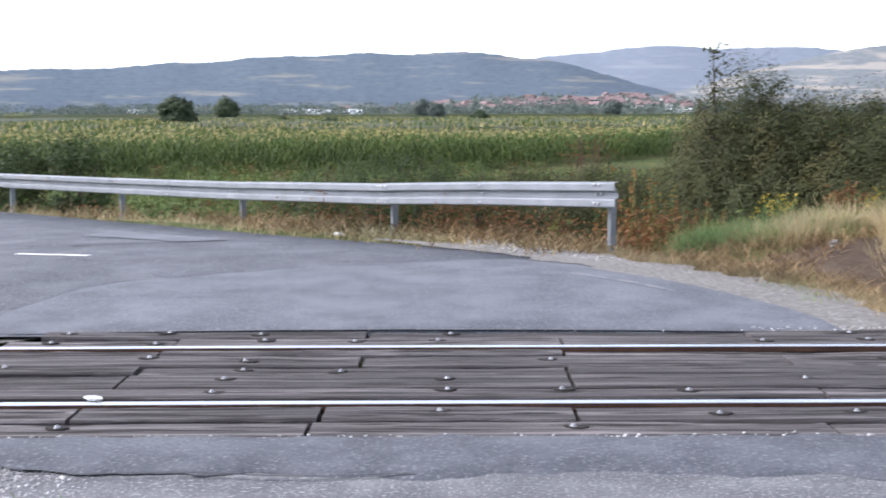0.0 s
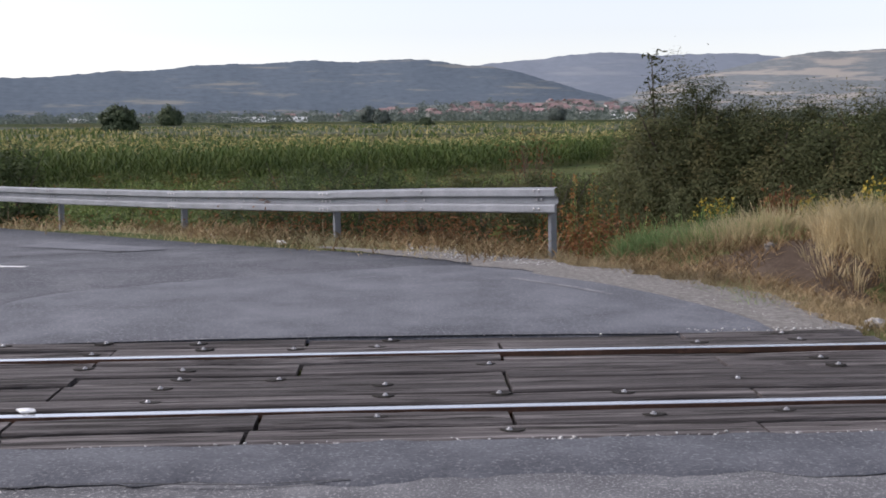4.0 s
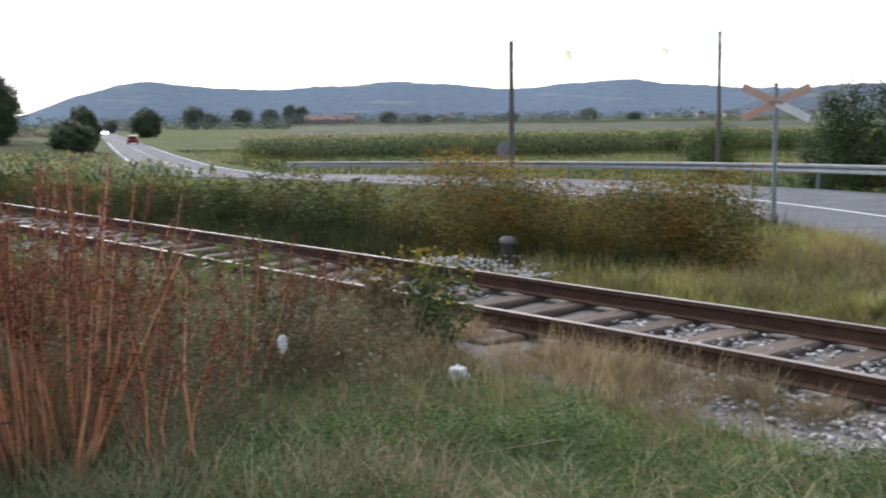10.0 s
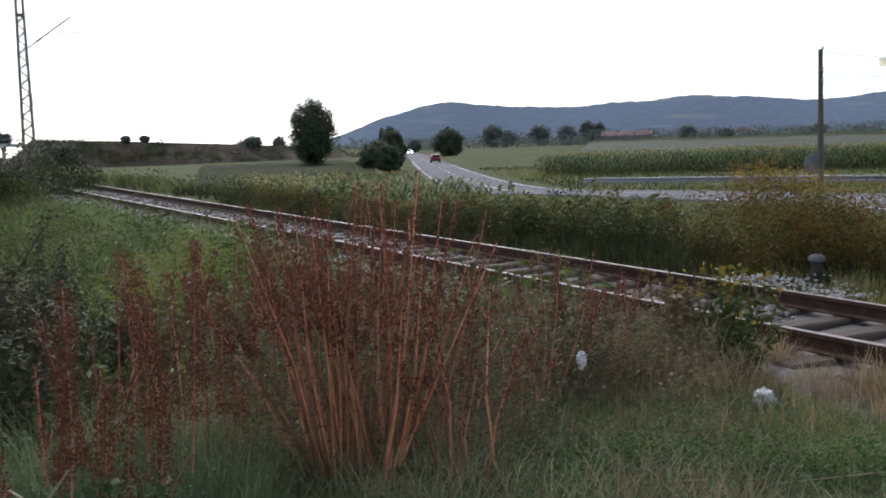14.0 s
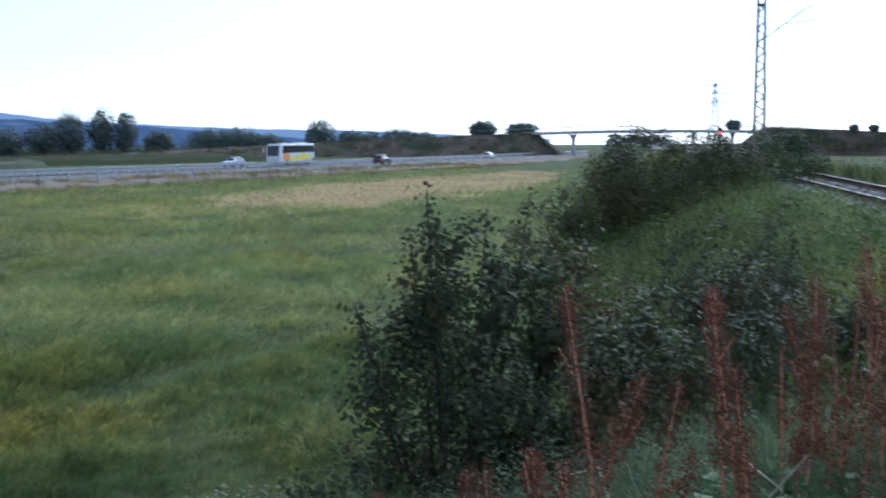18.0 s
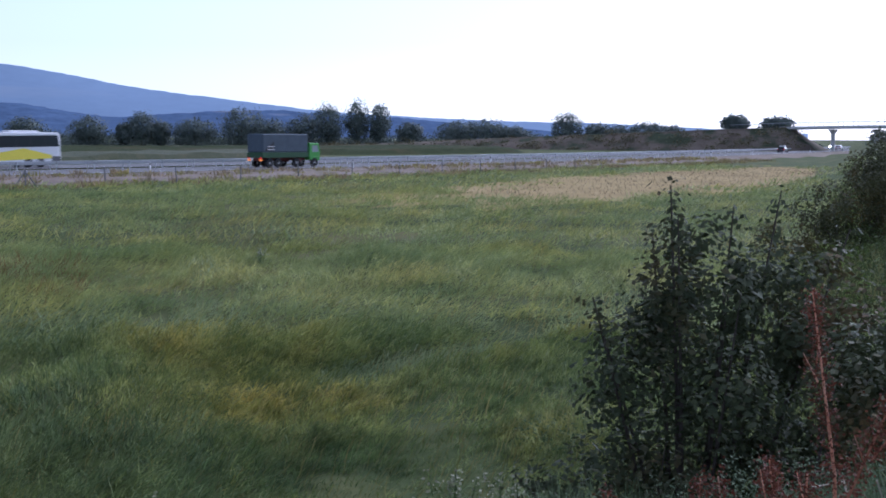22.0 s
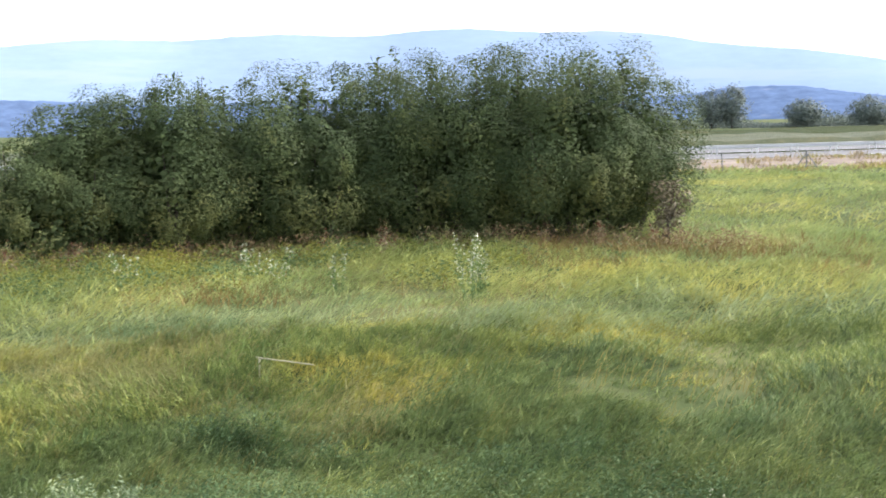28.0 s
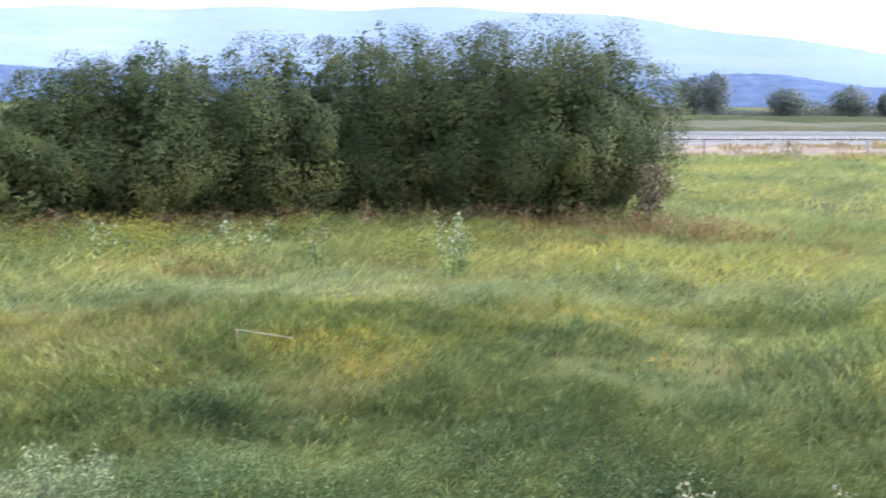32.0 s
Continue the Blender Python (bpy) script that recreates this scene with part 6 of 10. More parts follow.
VERGE_HERB = foliage("verge_herb_leaves", (0.055, 0.092, 0.036), (0.108, 0.158, 0.062), (0.2, 0.25, 0.115), 0.3, drift=[(1.6, 0.45, 0.62, (0.6, 0.72, 0.7)), (0.8, 0.52, 0.66, (1.3, 1.2, 0.8)), (11.0, 0.42, 0.58, (0.42, 0.5, 0.5))])
GREY_STALK = foliage("grey_brown_stalks", (0.14, 0.108, 0.08), (0.26, 0.205, 0.155), (0.38, 0.315, 0.25), 0.1)
LEAF_RUST = foliage("rust_coloured_weed", (0.1, 0.042, 0.02), (0.17, 0.08, 0.034), (0.23, 0.125, 0.05))
LEAF_LIME = foliage("fresh_green_leaves", (0.06, 0.1, 0.02), (0.11, 0.16, 0.035), (0.16, 0.2, 0.05))
BARK = surface("grey_brown_bark", [(0.05, 0.04, 0.032), (0.1, 0.085, 0.07)], scale=4, fine=25, stretch=(3, 3, 0.6), rough=0.95, bump=0.7)
MEADOW = foliage("meadow_grass", (0.16, 0.19, 0.06), (0.235, 0.262, 0.088), (0.31, 0.325, 0.145), 0.35, drift=[(0.09, 0.42, 0.6, (1.2, 1.03, 0.8)), (0.35, 0.5, 0.66, (1.15, 0.95, 0.85)), (0.9, 0.42, 0.62, (0.6, 0.72, 0.74)), (2.6, 0.43, 0.57, (0.5, 0.56, 0.56)), (7.0, 0.43, 0.58, (0.6, 0.64, 0.64))])
MEADOW_DRY = foliage("meadow_straw", (0.12, 0.105, 0.04), (0.18, 0.16, 0.062), (0.24, 0.215, 0.1), 0.35)
VERGE = foliage("verge_grass", (0.085, 0.125, 0.055), (0.165, 0.212, 0.096), (0.275, 0.3, 0.16), 0.3, drift=[(1.3, 0.42, 0.6, (0.6, 0.78, 0.68)), (5.0, 0.45, 0.62, (1.4, 1.25, 1.1)), (0.5, 0.5, 0.65, (1.3, 1.0, 0.85)), (11.0, 0.42, 0.56, (0.42, 0.5, 0.5))])
DRY = foliage("dry_grass", (0.138, 0.108, 0.071), (0.228, 0.184, 0.125), (0.33, 0.276, 0.198), 0.3, drift=[(6.0, 0.42, 0.6, (0.62, 0.6, 0.6))])
SILVER = foliage("grey_green_grass", (0.095, 0.125, 0.078), (0.175, 0.21, 0.135), (0.29, 0.32, 0.22), 0.3, drift=[(7.0, 0.42, 0.58, (0.45, 0.52, 0.5))])
VERGE_LIGHT = foliage("fresh_verge_grass", (0.095, 0.135, 0.062), (0.185, 0.235, 0.115), (0.31, 0.335, 0.19), 0.3, drift=[(1.3, 0.42, 0.6, (0.7, 0.82, 0.75)), (8.0, 0.42, 0.58, (0.6, 0.66, 0.62))])
ISLAND = foliage("yellowing_grass", (0.165, 0.178, 0.072), (0.268, 0.272, 0.118), (0.37, 0.355, 0.185), 0.3, drift=[(1.0, 0.45, 0.6, (1.25, 0.95, 0.78)), (4.0, 0.42, 0.6, (0.6, 0.66, 0.62))])
RANK = foliage("rank_dark_grass", (0.018, 0.024, 0.012), (0.033, 0.041, 0.02), (0.064, 0.066, 0.034), 0.25, drift=[(0.7, 0.5, 0.65, (1.6, 1.05, 0.9))])
SLOPE = foliage("slope_grass", (0.045, 0.06, 0.032), (0.078, 0.096, 0.048), (0.135, 0.145, 0.08), 0.3, drift=[(0.5, 0.48, 0.64, (1.4, 1.15, 0.9)), (2.0, 0.42, 0.6, (0.6, 0.66, 0.62))])
CUT_STRAW = foliage("cut_straw", (0.2, 0.165, 0.11), (0.3, 0.25, 0.17), (0.4, 0.34, 0.24), 0.3)
DOCK_RED = foliage("dried_dock_seed", (0.06, 0.022, 0.016), (0.108, 0.04, 0.028), (0.18, 0.08, 0.052), 0.25)
DOCK_STEM = surface("dried_dock_stem", [(0.25, 0.082, 0.045), (0.47, 0.2, 0.108), (0.66, 0.43, 0.28)], scale=5, fine=25, rough=0.7, bump=0.3, dist=0.003, pieces=0.55)
DOCK_PALE = surface("bleached_dock_stem", [(0.26, 0.13, 0.075), (0.42, 0.25, 0.155), (0.56, 0.4, 0.28)], scale=5, fine=25, rough=0.7, bump=0.3, dist=0.003, pieces=0.35)
YELLOW_BLOOM = foliage("yellow_bloom", (0.14, 0.11, 0.022), (0.23, 0.17, 0.03), (0.33, 0.24, 0.048), 0.2)
ORANGE_WEED = foliage("orange_brown_weed", (0.09, 0.065, 0.028), (0.145, 0.1, 0.042), (0.19, 0.14, 0.062), 0.2)
STUB = surface("bleached_weed_stalk", [(0.3, 0.25, 0.17), (0.45, 0.39, 0.29), (0.58, 0.52, 0.42)], scale=6, fine=30, rough=0.8, bump=0.2, island=0.3)
WHITE_BLOOM = foliage("whitish_bloom", (0.22, 0.22, 0.18), (0.33, 0.33, 0.28), (0.44, 0.44, 0.38), 0.2)
PALE = foliage("pale_seed_heads", (0.18, 0.17, 0.13), (0.27, 0.26, 0.21), (0.36, 0.35, 0.29), 0.2)
CORN = foliage("maize_leaves", (0.032, 0.055, 0.018), (0.06, 0.085, 0.03), (0.1, 0.115, 0.045), 0.25)
TASSEL = foliage("maize_tassels", (0.2, 0.17, 0.08), (0.28, 0.24, 0.12), (0.32, 0.28, 0.15), 0.2)


def limbs(h, spread, n, r0, lean=0.15):
    """A short trunk and rising limbs."""
    t = Shape().tube([(0, 0, -0.3), (lean * 0.3, 0, h * 0.25), (lean, 0.05, h * 0.5)], [r0, r0 * 0.8, r0 * 0.5], 8)
    b = []
    for i in range(n):
        a = 2 * math.pi * (i + random.random() * 0.6) / n
        s = h * random.uniform(0.12, 0.4)
        e = Vector((math.cos(a) * spread * random.uniform(0.5, 0.9), math.sin(a) * spread * random.uniform(0.5, 0.9), h * random.uniform(0.65, 0.95)))
        m = Vector((e.x * 0.4, e.y * 0.4, s + (e.z - s) * 0.45))
        b.append(Shape().tube([(lean * s / h, 0, s), m, e], [r0 * 0.45, r0 * 0.28, r0 * 0.08], 6))
    return t, b


def tree(name, x, y, h, w, mat, label, category="tree", group="", n=5000, leaf=0.3, z=None, foot=0.12, count=30, fine=0.33, deep=None, slim=0.5, full=False):
    z = on_land(x, y) if z is None else z
    ob = thing(name, pose(x, y, z), label, category, group)
    t, b = limbs(h, w * 0.5, 6, max(0.05, h * 0.022))
    part("trunk", t, BARK, ob)
    for q in b:
        part("limb", q, BARK, ob)
    p = dome((0, 0, h * 0.53), (w * 0.56, w * 0.56, h * 0.5), n) if full else lumps((0, 0, h * (0.5 + foot / 2)), (w / 2, (deep or w) / 2, h * (0.5 - foot / 2)), n, count, fine)
    if full:
        p = np.concatenate([p, lumps((0, 0, h * 0.53), (w * 0.56, w * 0.56, h * 0.52), n // 3, 30, 0.22, 0.4)])
    p = np.concatenate([p, lumps((0, 0, h * 0.24), (w * 0.45, (deep or w) * 0.45, h * 0.24), n // 4, 14, 0.4)])
    p = p[p[:, 2] > h * foot * 0.6 + 0.05]
    v, f = leaves(p, leaf, 0.3, slim, 0.3)
    part("crown", raw("crown", v, f), mat, ob)
    return ob


def polar(az, d):
    a = radians(az)
    return d * math.sin(a), d * math.cos(a)


TWIGGY = foliage("grey_brown_twigs", (0.06, 0.05, 0.04), (0.1, 0.085, 0.06), (0.14, 0.11, 0.08), 0.1)

# ---- hedge of willows in the meadow ----
WILLOWS = [(-147.5, 35.5, 5.2, 2.9), (-149.9, 35.0, 5.9, 4.4), (-151.6, 36.5, 5.6, 3.4), (-153.8, 35.0, 5.7, 3.6), (-157.2, 35.5, 5.5, 4.2), (-160.4, 36.0, 5.8, 3.8), (-163.6, 34.8, 5.2, 4.0), (-166.9, 35.0, 4.9, 4.0), (-170.2, 34.0, 5.1, 3.2), (-172.6, 35.5, 4.8, 3.2), (-174.9, 34.5, 4.4, 3.0), (-176.7, 33.5, 3.3, 2.4)]
for az, d, h, w in WILLOWS:
    x, y = polar(az, d)
    ob = thing("willow_bush", pose(x - 0.25, y - 0.5, -2.0), "dense dark green willow bush in the hedge across the meadow", "bush", "hedge in the meadow")
    for k in range(7):
        a = random.uniform(0, 6.28)
        r = random.uniform(0.2, w * 0.35)
        st = Shape().tube([(math.cos(a) * r * 0.5, math.sin(a) * r * 0.5, -0.2), (math.cos(a) * r, math.sin(a) * r, 0.9), (math.cos(a) * r * 1.5, math.sin(a) * r * 1.5, h * 0.6)], [0.09, 0.06, 0.02], 6)
        part("stem", st, BARK, ob)
    n = int(3800 * w * h / 5)
    p = np.concatenate([shell((0, 0, h * 0.53), (w * 0.86, w * 0.66, h * 0.46), int(n * 1.75), 54, 0.22), shell((0, 0.8, h * 0.36), (w * 0.66, w * 0.5, h * 0.28), n // 2, 30, 0.27), lumps((0, -1.3, h * 0.24), (w * 0.75, 0.5, h * 0.24), n // 6, 40, 0.4, 0.4)])
    p = p[p[:, 2] > 0.12 + 0.6 * rng.random(len(p)) ** 2 * (0.5 + 0.5 * wave(p[:, 0] + x, p[:, 1], 0.5))]
    crown = part("crown", raw("crown", *leaves(p, 0.1, 0.3, 0.38, 0.3)), LEAF_WILLOW, ob)
    part("inner_foliage", raw("inner_foliage", *leaves(lumps((0, 0, h * 0.46), (w * 0.64, w * 0.5, h * 0.47), 3600, 60, 0.28), 0.26, 0.3, 0.5)), LEAF_WILLOW, crown)
    q, tw = [], None
    for k in range(3):
        a = random.uniform(0, 6.28)
        r = random.uniform(0, w * 0.4)
        zt = h * random.uniform(0.96, 1.04) + (0.35 if k == 0 and az in (-149.6, -170.2, -172.6, -160.4) else 0.0)
        c = np.array([math.cos(a) * r, math.sin(a) * r, 0])
        tw = part("twig", Shape().tube([(*c[:2], h * 0.8), (*c[:2] * 1.05, zt)], [0.02, 0.006], 4), BARK, ob)
        q.append(c * 1.03 + np.stack([rng.normal(0, 0.12, 60), rng.normal(0, 0.12, 60), rng.uniform(h * 0.82, zt, 60)], 1))
    part("twig_foliage", raw("twig_leaves", *leaves(np.concatenate(q), 0.17, 0.2, 0.4)), LEAF_MID, tw)
x, y = polar(-145.4, 34.0)
ob = tree("willow_bush", x, y, 2.2, 1.5, TWIGGY, "half-dry bush with thin bare twigs at the end of the hedge", "bush", "hedge in the meadow", 900, 0.12, -2.0)

# ---- meadow ----
def sow(az0, az1, d0, d1, n, power=1.0):
    a = np.radians(rng.uniform(az0, az1, n))
    d = d0 * (d1 / d0) ** (rng.random(n) ** power)
    return d * np.sin(a), d * np.cos(a), d


def lay(name, x, y, h, w, lean, way, mat, label, sink=0.02, bent=True):
    return stuff(name, *blades(x, y, land(x, y) - sink, h, w, lean, way, bent), mat, label)


COOL = foliage("cool_green_tussock", (0.075, 0.102, 0.041), (0.132, 0.17, 0.068), (0.22, 0.255, 0.122), 0.3, drift=[(1.5, 0.45, 0.6, (1.35, 1.2, 1.05)), (0.6, 0.45, 0.62, (0.65, 0.75, 0.78)), (3.0, 0.43, 0.58, (0.48, 0.54, 0.54)), (8.0, 0.43, 0.58, (0.58, 0.62, 0.62))])
# pale green of some grasses, also used to paint the sheen on laid grass
SHEEN = foliage("pale_green_and_sheen", (0.12, 0.15, 0.075), (0.17, 0.2, 0.105), (0.22, 0.245, 0.15), 0.35, drift=[(0.5, 0.45, 0.65, (0.75, 0.85, 0.8))])
# lighter copy of the meadow colour that brightens the zones beyond 20 m
MEADOW_FAR = foliage("far_meadow_grass", (0.185, 0.215, 0.082), (0.262, 0.29, 0.115), (0.335, 0.35, 0.165), 0.35, drift=[(0.09, 0.42, 0.6, (1.12, 1.02, 0.88)), (0.35, 0.5, 0.66, (1.12, 0.95, 0.85)), (0.7, 0.42, 0.62, (0.62, 0.72, 0.76)), (3.0, 0.42, 0.6, (0.62, 0.68, 0.7))])
OCHRE = foliage("ochre_meadow_grass", (0.11, 0.112, 0.05), (0.155, 0.152, 0.068), (0.2, 0.19, 0.095), 0.35)


def on_meadow(x, y):
    straw = (((x + 100) / 46) ** 2 + ((y + 28) / 9.5) ** 2) < 0.85 + 0.35 * wave(x, y, 4) + 0.25 * wave(x, y, 1.0)
    return (y < track_y(x) - 7.2) & ~((y < motor_y(x) + 19) & (x > -400)) & ~straw & (near_line(x, y, SOUTH_S) > 3.4)


def trodden(x, y):
    """The faint path of pale, flattened grass across the meadow."""
    return np.exp(-((y - (-8.8 - 0.12 * (x + 18) + 0.35 * wave(x, 0 * x, 2.0, 2))) / 0.55) ** 2) * ((x > -25) & (x < -14))


def tussocks(name, cx, cy, r, h, each, length, width, mat, label, bent=True):
    """Low mounds of short blades that lie outwards and are combed over by the wind."""
    n = len(cx)
    a = rng.uniform(0, 6.283, (n, each))
    q = np.sqrt(rng.random((n, each)))
    wind = -0.95 + 1.3 * wave(cx, cy, 2.2, 2) + 0.5 * wave(cx, cy, 0.8, 4)
    along, across = 1.7 * q * r[:, None] * np.cos(a), 0.7 * q * r[:, None] * np.sin(a)
    sw, cw = np.sin(wind)[:, None], np.cos(wind)[:, None]
    x, y = cx[:, None] + along * sw + across * cw, cy[:, None] + along * cw - across * sw
    vx, vy = 0.6 * q * np.sin(a) + 0.8 * sw + rng.normal(0, 0.5, a.shape), 0.6 * q * np.cos(a) + 0.8 * cw + rng.normal(0, 0.5, a.shape)
    lean = np.clip(0.66 + 0.24 * np.hypot(vx, vy) + rng.normal(0, 0.16, a.shape), 0.35, 0.99)
    z = land(x.ravel(), y.ravel()) - 0.02 + (h[:, None] * (1 - q * q)).ravel()
    lg = (length[:, None] * rng.uniform(0.55, 1.3, a.shape)).ravel()
    stuff(name, *blades(x.ravel(), y.ravel(), z, lg, np.repeat(width, each) * rng.uniform(0.6, 1.3, n * each), lean.ravel(), np.arctan2(vx, vy).ravel(), bent), mat, label)


for d0, d1, n, each, r0, l0, w0, bent in ((8.4, 14, 6400, 26, 0.13, 0.17, 0.011, True), (13.2, 21, 9000, 22, 0.18, 0.2, 0.0145, True), (20, 37, 8200, 22, 0.36, 0.3, 0.027, False), (35, 76, 5200, 24, 0.85, 0.42, 0.05, False), (72, 150, 5600, 18, 1.7, 0.5, 0.12, False)):
    a = np.radians(rng.uniform(-184, -94, n))
    d = np.sqrt(rng.uniform(d0 ** 2, d1 ** 2, n))
    cx, cy = d * np.sin(a), d * np.cos(a)
    gap = 0.7 * wave(cx, cy, 1.7, 6) + 0.5 * wave(cx, cy, 0.7, 1)
    k = on_meadow(cx, cy) & ((gap > -0.4) | (d > 40) | (rng.random(n) < 0.35))
    cx, cy, d, gap = cx[k], cy[k], d[k], gap[k]
    n = len(cx)
    r = r0 * rng.uniform(0.7, 1.4, n)
    h = np.clip(0.22 + 0.26 * gap + 0.08 * wave(cx, cy, 4, 3), 0.02, 0.55) * rng.uniform(0.25, 1.45, n) * (1 - 0.7 * trodden(cx, cy))
    path = trodden(cx, cy)
    lg = l0 * np.clip(1 + 0.35 * gap, 0.5, 1.6) * (1 - 0.45 * path)
    band = wave(cx, cy, 3.2, 5) + 0.5 * wave(cx, cy, 1.2, 8)
    cool = (band + 0.16 * (15.5 - d) + rng.normal(0, 0.25, n) > 0.45) & (d < 30)
    # the band about 22 m out is sheen laid in as paler tussocks
    pale = ~cool & ((np.exp(-((d - 22) / 2.2) ** 2) * (cx > -20) + 0.5 * wave(cx, cy, 2.4, 9) + rng.normal(0, 0.2, n) > 0.72) | (path > 0.55))
    ochre = ~cool & ~pale & (0.8 * wave(cx, cy, 6, 4) + 0.4 * wave(cx, cy, 1.5, 3) + rng.normal(0, 0.3, n) > 0.82 + 0.25 * (d < 20))
    for sel, mat, nm, lab in ((cool, COOL, "cool_meadow_grass", "cool green tussocks in the meadow"), (pale, SHEEN, "pale_meadow_grass", "pale wind-laid grass in the meadow"), (ochre, OCHRE, "ochre_meadow_grass", "ochre-yellow grass patches in the meadow"), (~cool & ~pale & ~ochre, MEADOW if d0 < 19 else MEADOW_FAR, "meadow_grass", "tangled yellow-green meadow grass")):
        if sel.sum():
            tussocks(nm, cx[sel], cy[sel], r[sel], h[sel], each, lg[sel], np.full(sel.sum(), w0), mat, lab, bent)
# single stems standing over the grass
x, y, d = sow(-183, -96, 9.5, 60, 16000)
k = on_meadow(x, y) & (wave(x, y, 2.0, 3) > -0.2)
x, y, d = x[k], y[k], d[k]
lay("dry_meadow_stems", x, y, rng.uniform(0.25, 0.55, len(x)), 0.0006 * d, rng.uniform(0.35, 0.93, len(x)), -0.95 + 0.9 * wave(x, y, 3.0, 2) + rng.normal(0, 0.6, len(x)), MEADOW_DRY, "straw-coloured stems among the meadow grass")
# rusty band and yellow weeds before the hedge
x, y, d = sow(-181, -136, 24, 33.8, 15000)
ok = (wave(x, y, 2.4, 6) + rng.normal(0, 0.35, len(x)) > 0.5 - 0.5 * (np.degrees(np.arctan2(x, y)) > -153) + 0.3 * (d < 28)) & (rng.random(len(x)) < 0.95)
x, y, d = x[ok], y[ok], d[ok]
near = d > 30
lay("rusty_weeds", x[near], y[near], rng.uniform(0.3, 0.7, near.sum()), np.full(near.sum(), 0.022), rng.uniform(0.3, 0.92, near.sum()), rng.uniform(0, 6.3, near.sum()), ORANGE_WEED, "rusty brown weeds along the foot of the hedge")
lay("yellow_weeds", x[~near], y[~near], rng.uniform(0.25, 0.55, (~near).sum()), np.full((~near).sum(), 0.02), rng.uniform(0.4, 0.92, (~near).sum()), rng.uniform(0, 6.3, (~near).sum()), ORANGE_WEED, "yellow and orange weeds in the meadow")


YELLOW_WEED = foliage("yellow_green_weed", (0.085, 0.095, 0.024), (0.14, 0.145, 0.034), (0.21, 0.19, 0.045), 0.3)


def tall_weed(x, y, h, mat_top, label, stems=5, spread=0.25, top=0.4, dots=60, leaf=0.05, category="weed", name="tall_weed", group="", green=VERGE, body=90, z=None):
    """A clump of upright stems with leaves and flower or seed heads."""
    ob = thing(name, pose(x, y, (on_land(x, y) if z is None else z) - 0.03), label, category, group)
    lv = []
    for k in range(stems):
        a = random.uniform(0, 6.28)
        r = random.uniform(0.02, spread)
        hh = h * random.uniform(0.7, 1.05)
        b, t = Vector((math.cos(a) * r * 0.4, math.sin(a) * r * 0.4, 0)), Vector((math.cos(a) * r, math.sin(a) * r, hh))
        st = part("stem", Shape().tube([b, b.lerp(t, 0.55) + Vector((0, 0, 0.02)), t], [0.008, 0.006, 0.003], 4), VERGE if green is not DRY else DRY, ob)
        u = rng.random(dots // stems + 1)
        ax = np.array(b)[None] + (np.array(t) - np.array(b))[None] * (1 - top * u)[:, None]
        part("flower_head", raw("flower_head", *leaves(ax + rng.normal(0, 0.035, (len(u), 3)) * (0.4 + 1.4 * u[:, None]), leaf, 0.1, 0.6)), mat_top, st)
        u = rng.uniform(0.05, 0.85, body // stems + 1)
        ax = np.array(b)[None] + (np.array(t) - np.array(b))[None] * u[:, None]
        lv.append(ax + rng.normal(0, 0.05, (len(u), 3)))
    part("foliage", raw("foliage", *leaves(np.concatenate(lv), leaf * 1.9, 0.4, 0.28)), green, ob)
    return ob


for az, d, h in ((-155.5, 23.8, 1.3), (-155.1, 24.3, 1.15), (-166.6, 27, 0.9), (-165.2, 26, 0.9), (-172.5, 27, 0.9), (-154.8, 24.6, 1.0), (-162.2, 25.5, 1.0)):
    x, y = polar(az, d)
    tall_weed(x, y, h * 1.15, WHITE_BLOOM, "tall weed with whitish flower heads in the meadow", 6, 0.4, 0.55, 80, 0.06, group="white weeds in the meadow")
for az, d, h in ((-159.9, 31, 1.3), (-159.6, 31.4, 1.1), (-148.8, 33, 1.0), (-151.5, 33, 0.9), (-146, 32.5, 0.8), (-163, 32.5, 0.9), (-175, 31, 0.9), (-178, 31, 0.8)):
    x, y = polar(az, d)
    tall_weed(x, y, h, DOCK_RED, "tall dark dried weed before the hedge", 4, 0.3, 0.5, 50, 0.07, group="dried weeds by the hedge", green=DRY)
for az, d, h in ((-137.5, 9.6, 0.75), (-133, 10.2, 0.6), (-118.5, 10.5, 0.7), (-120, 9.8, 0.6), (-128.3, 9.4, 0.8), (-169.5, 9.0, 0.55), (-172.0, 9.3, 0.5), (-175.5, 8.8, 0.6), (-144.5, 9.2, 0.8), (-127.6, 32, 0.6), (-114.5, 9.9, 0.8), (-116, 10.4, 0.7)):
    x, y = polar(az, d)
    tall_weed(x, y, h, PALE, "slender pale grass heads rising from the meadow", 9, 0.26, 0.45, 120, 0.045, name="seed_grass", category="grass", group="seed grasses in the meadow", green=SHEEN)

# ---- weeds and grass round the crossing ----
def tufts(name, cx, cy, h, each, spread, width, mat, label, lean=0.55, z=None):
    """Tufts of blades that spread outwards from their own centres."""
    n = len(cx)
    a = rng.uniform(0, 6.283, (n, each))
    r = np.sqrt(rng.random((n, each))) * np.asarray(spread)
    x, y = (cx[:, None] + r * np.sin(a)).ravel(), (cy[:, None] + r * np.cos(a)).ravel()
    hh = (np.asarray(h)[:, None] * rng.uniform(0.45, 1.15, (n, each))).ravel()
    ln = np.clip(lean * (0.35 + 0.9 * (r / spread)).ravel() + rng.normal(0, 0.15, n * each), 0.02, 0.95)
    z = land(x, y) if z is None else np.repeat(z, each)
    return stuff(name, *blades(x, y, z - 0.02, hh, np.full(n * each, width) * rng.uniform(0.6, 1.3, n * each), ln, a.ravel() + rng.normal(0, 0.4, n * each)), mat, label)


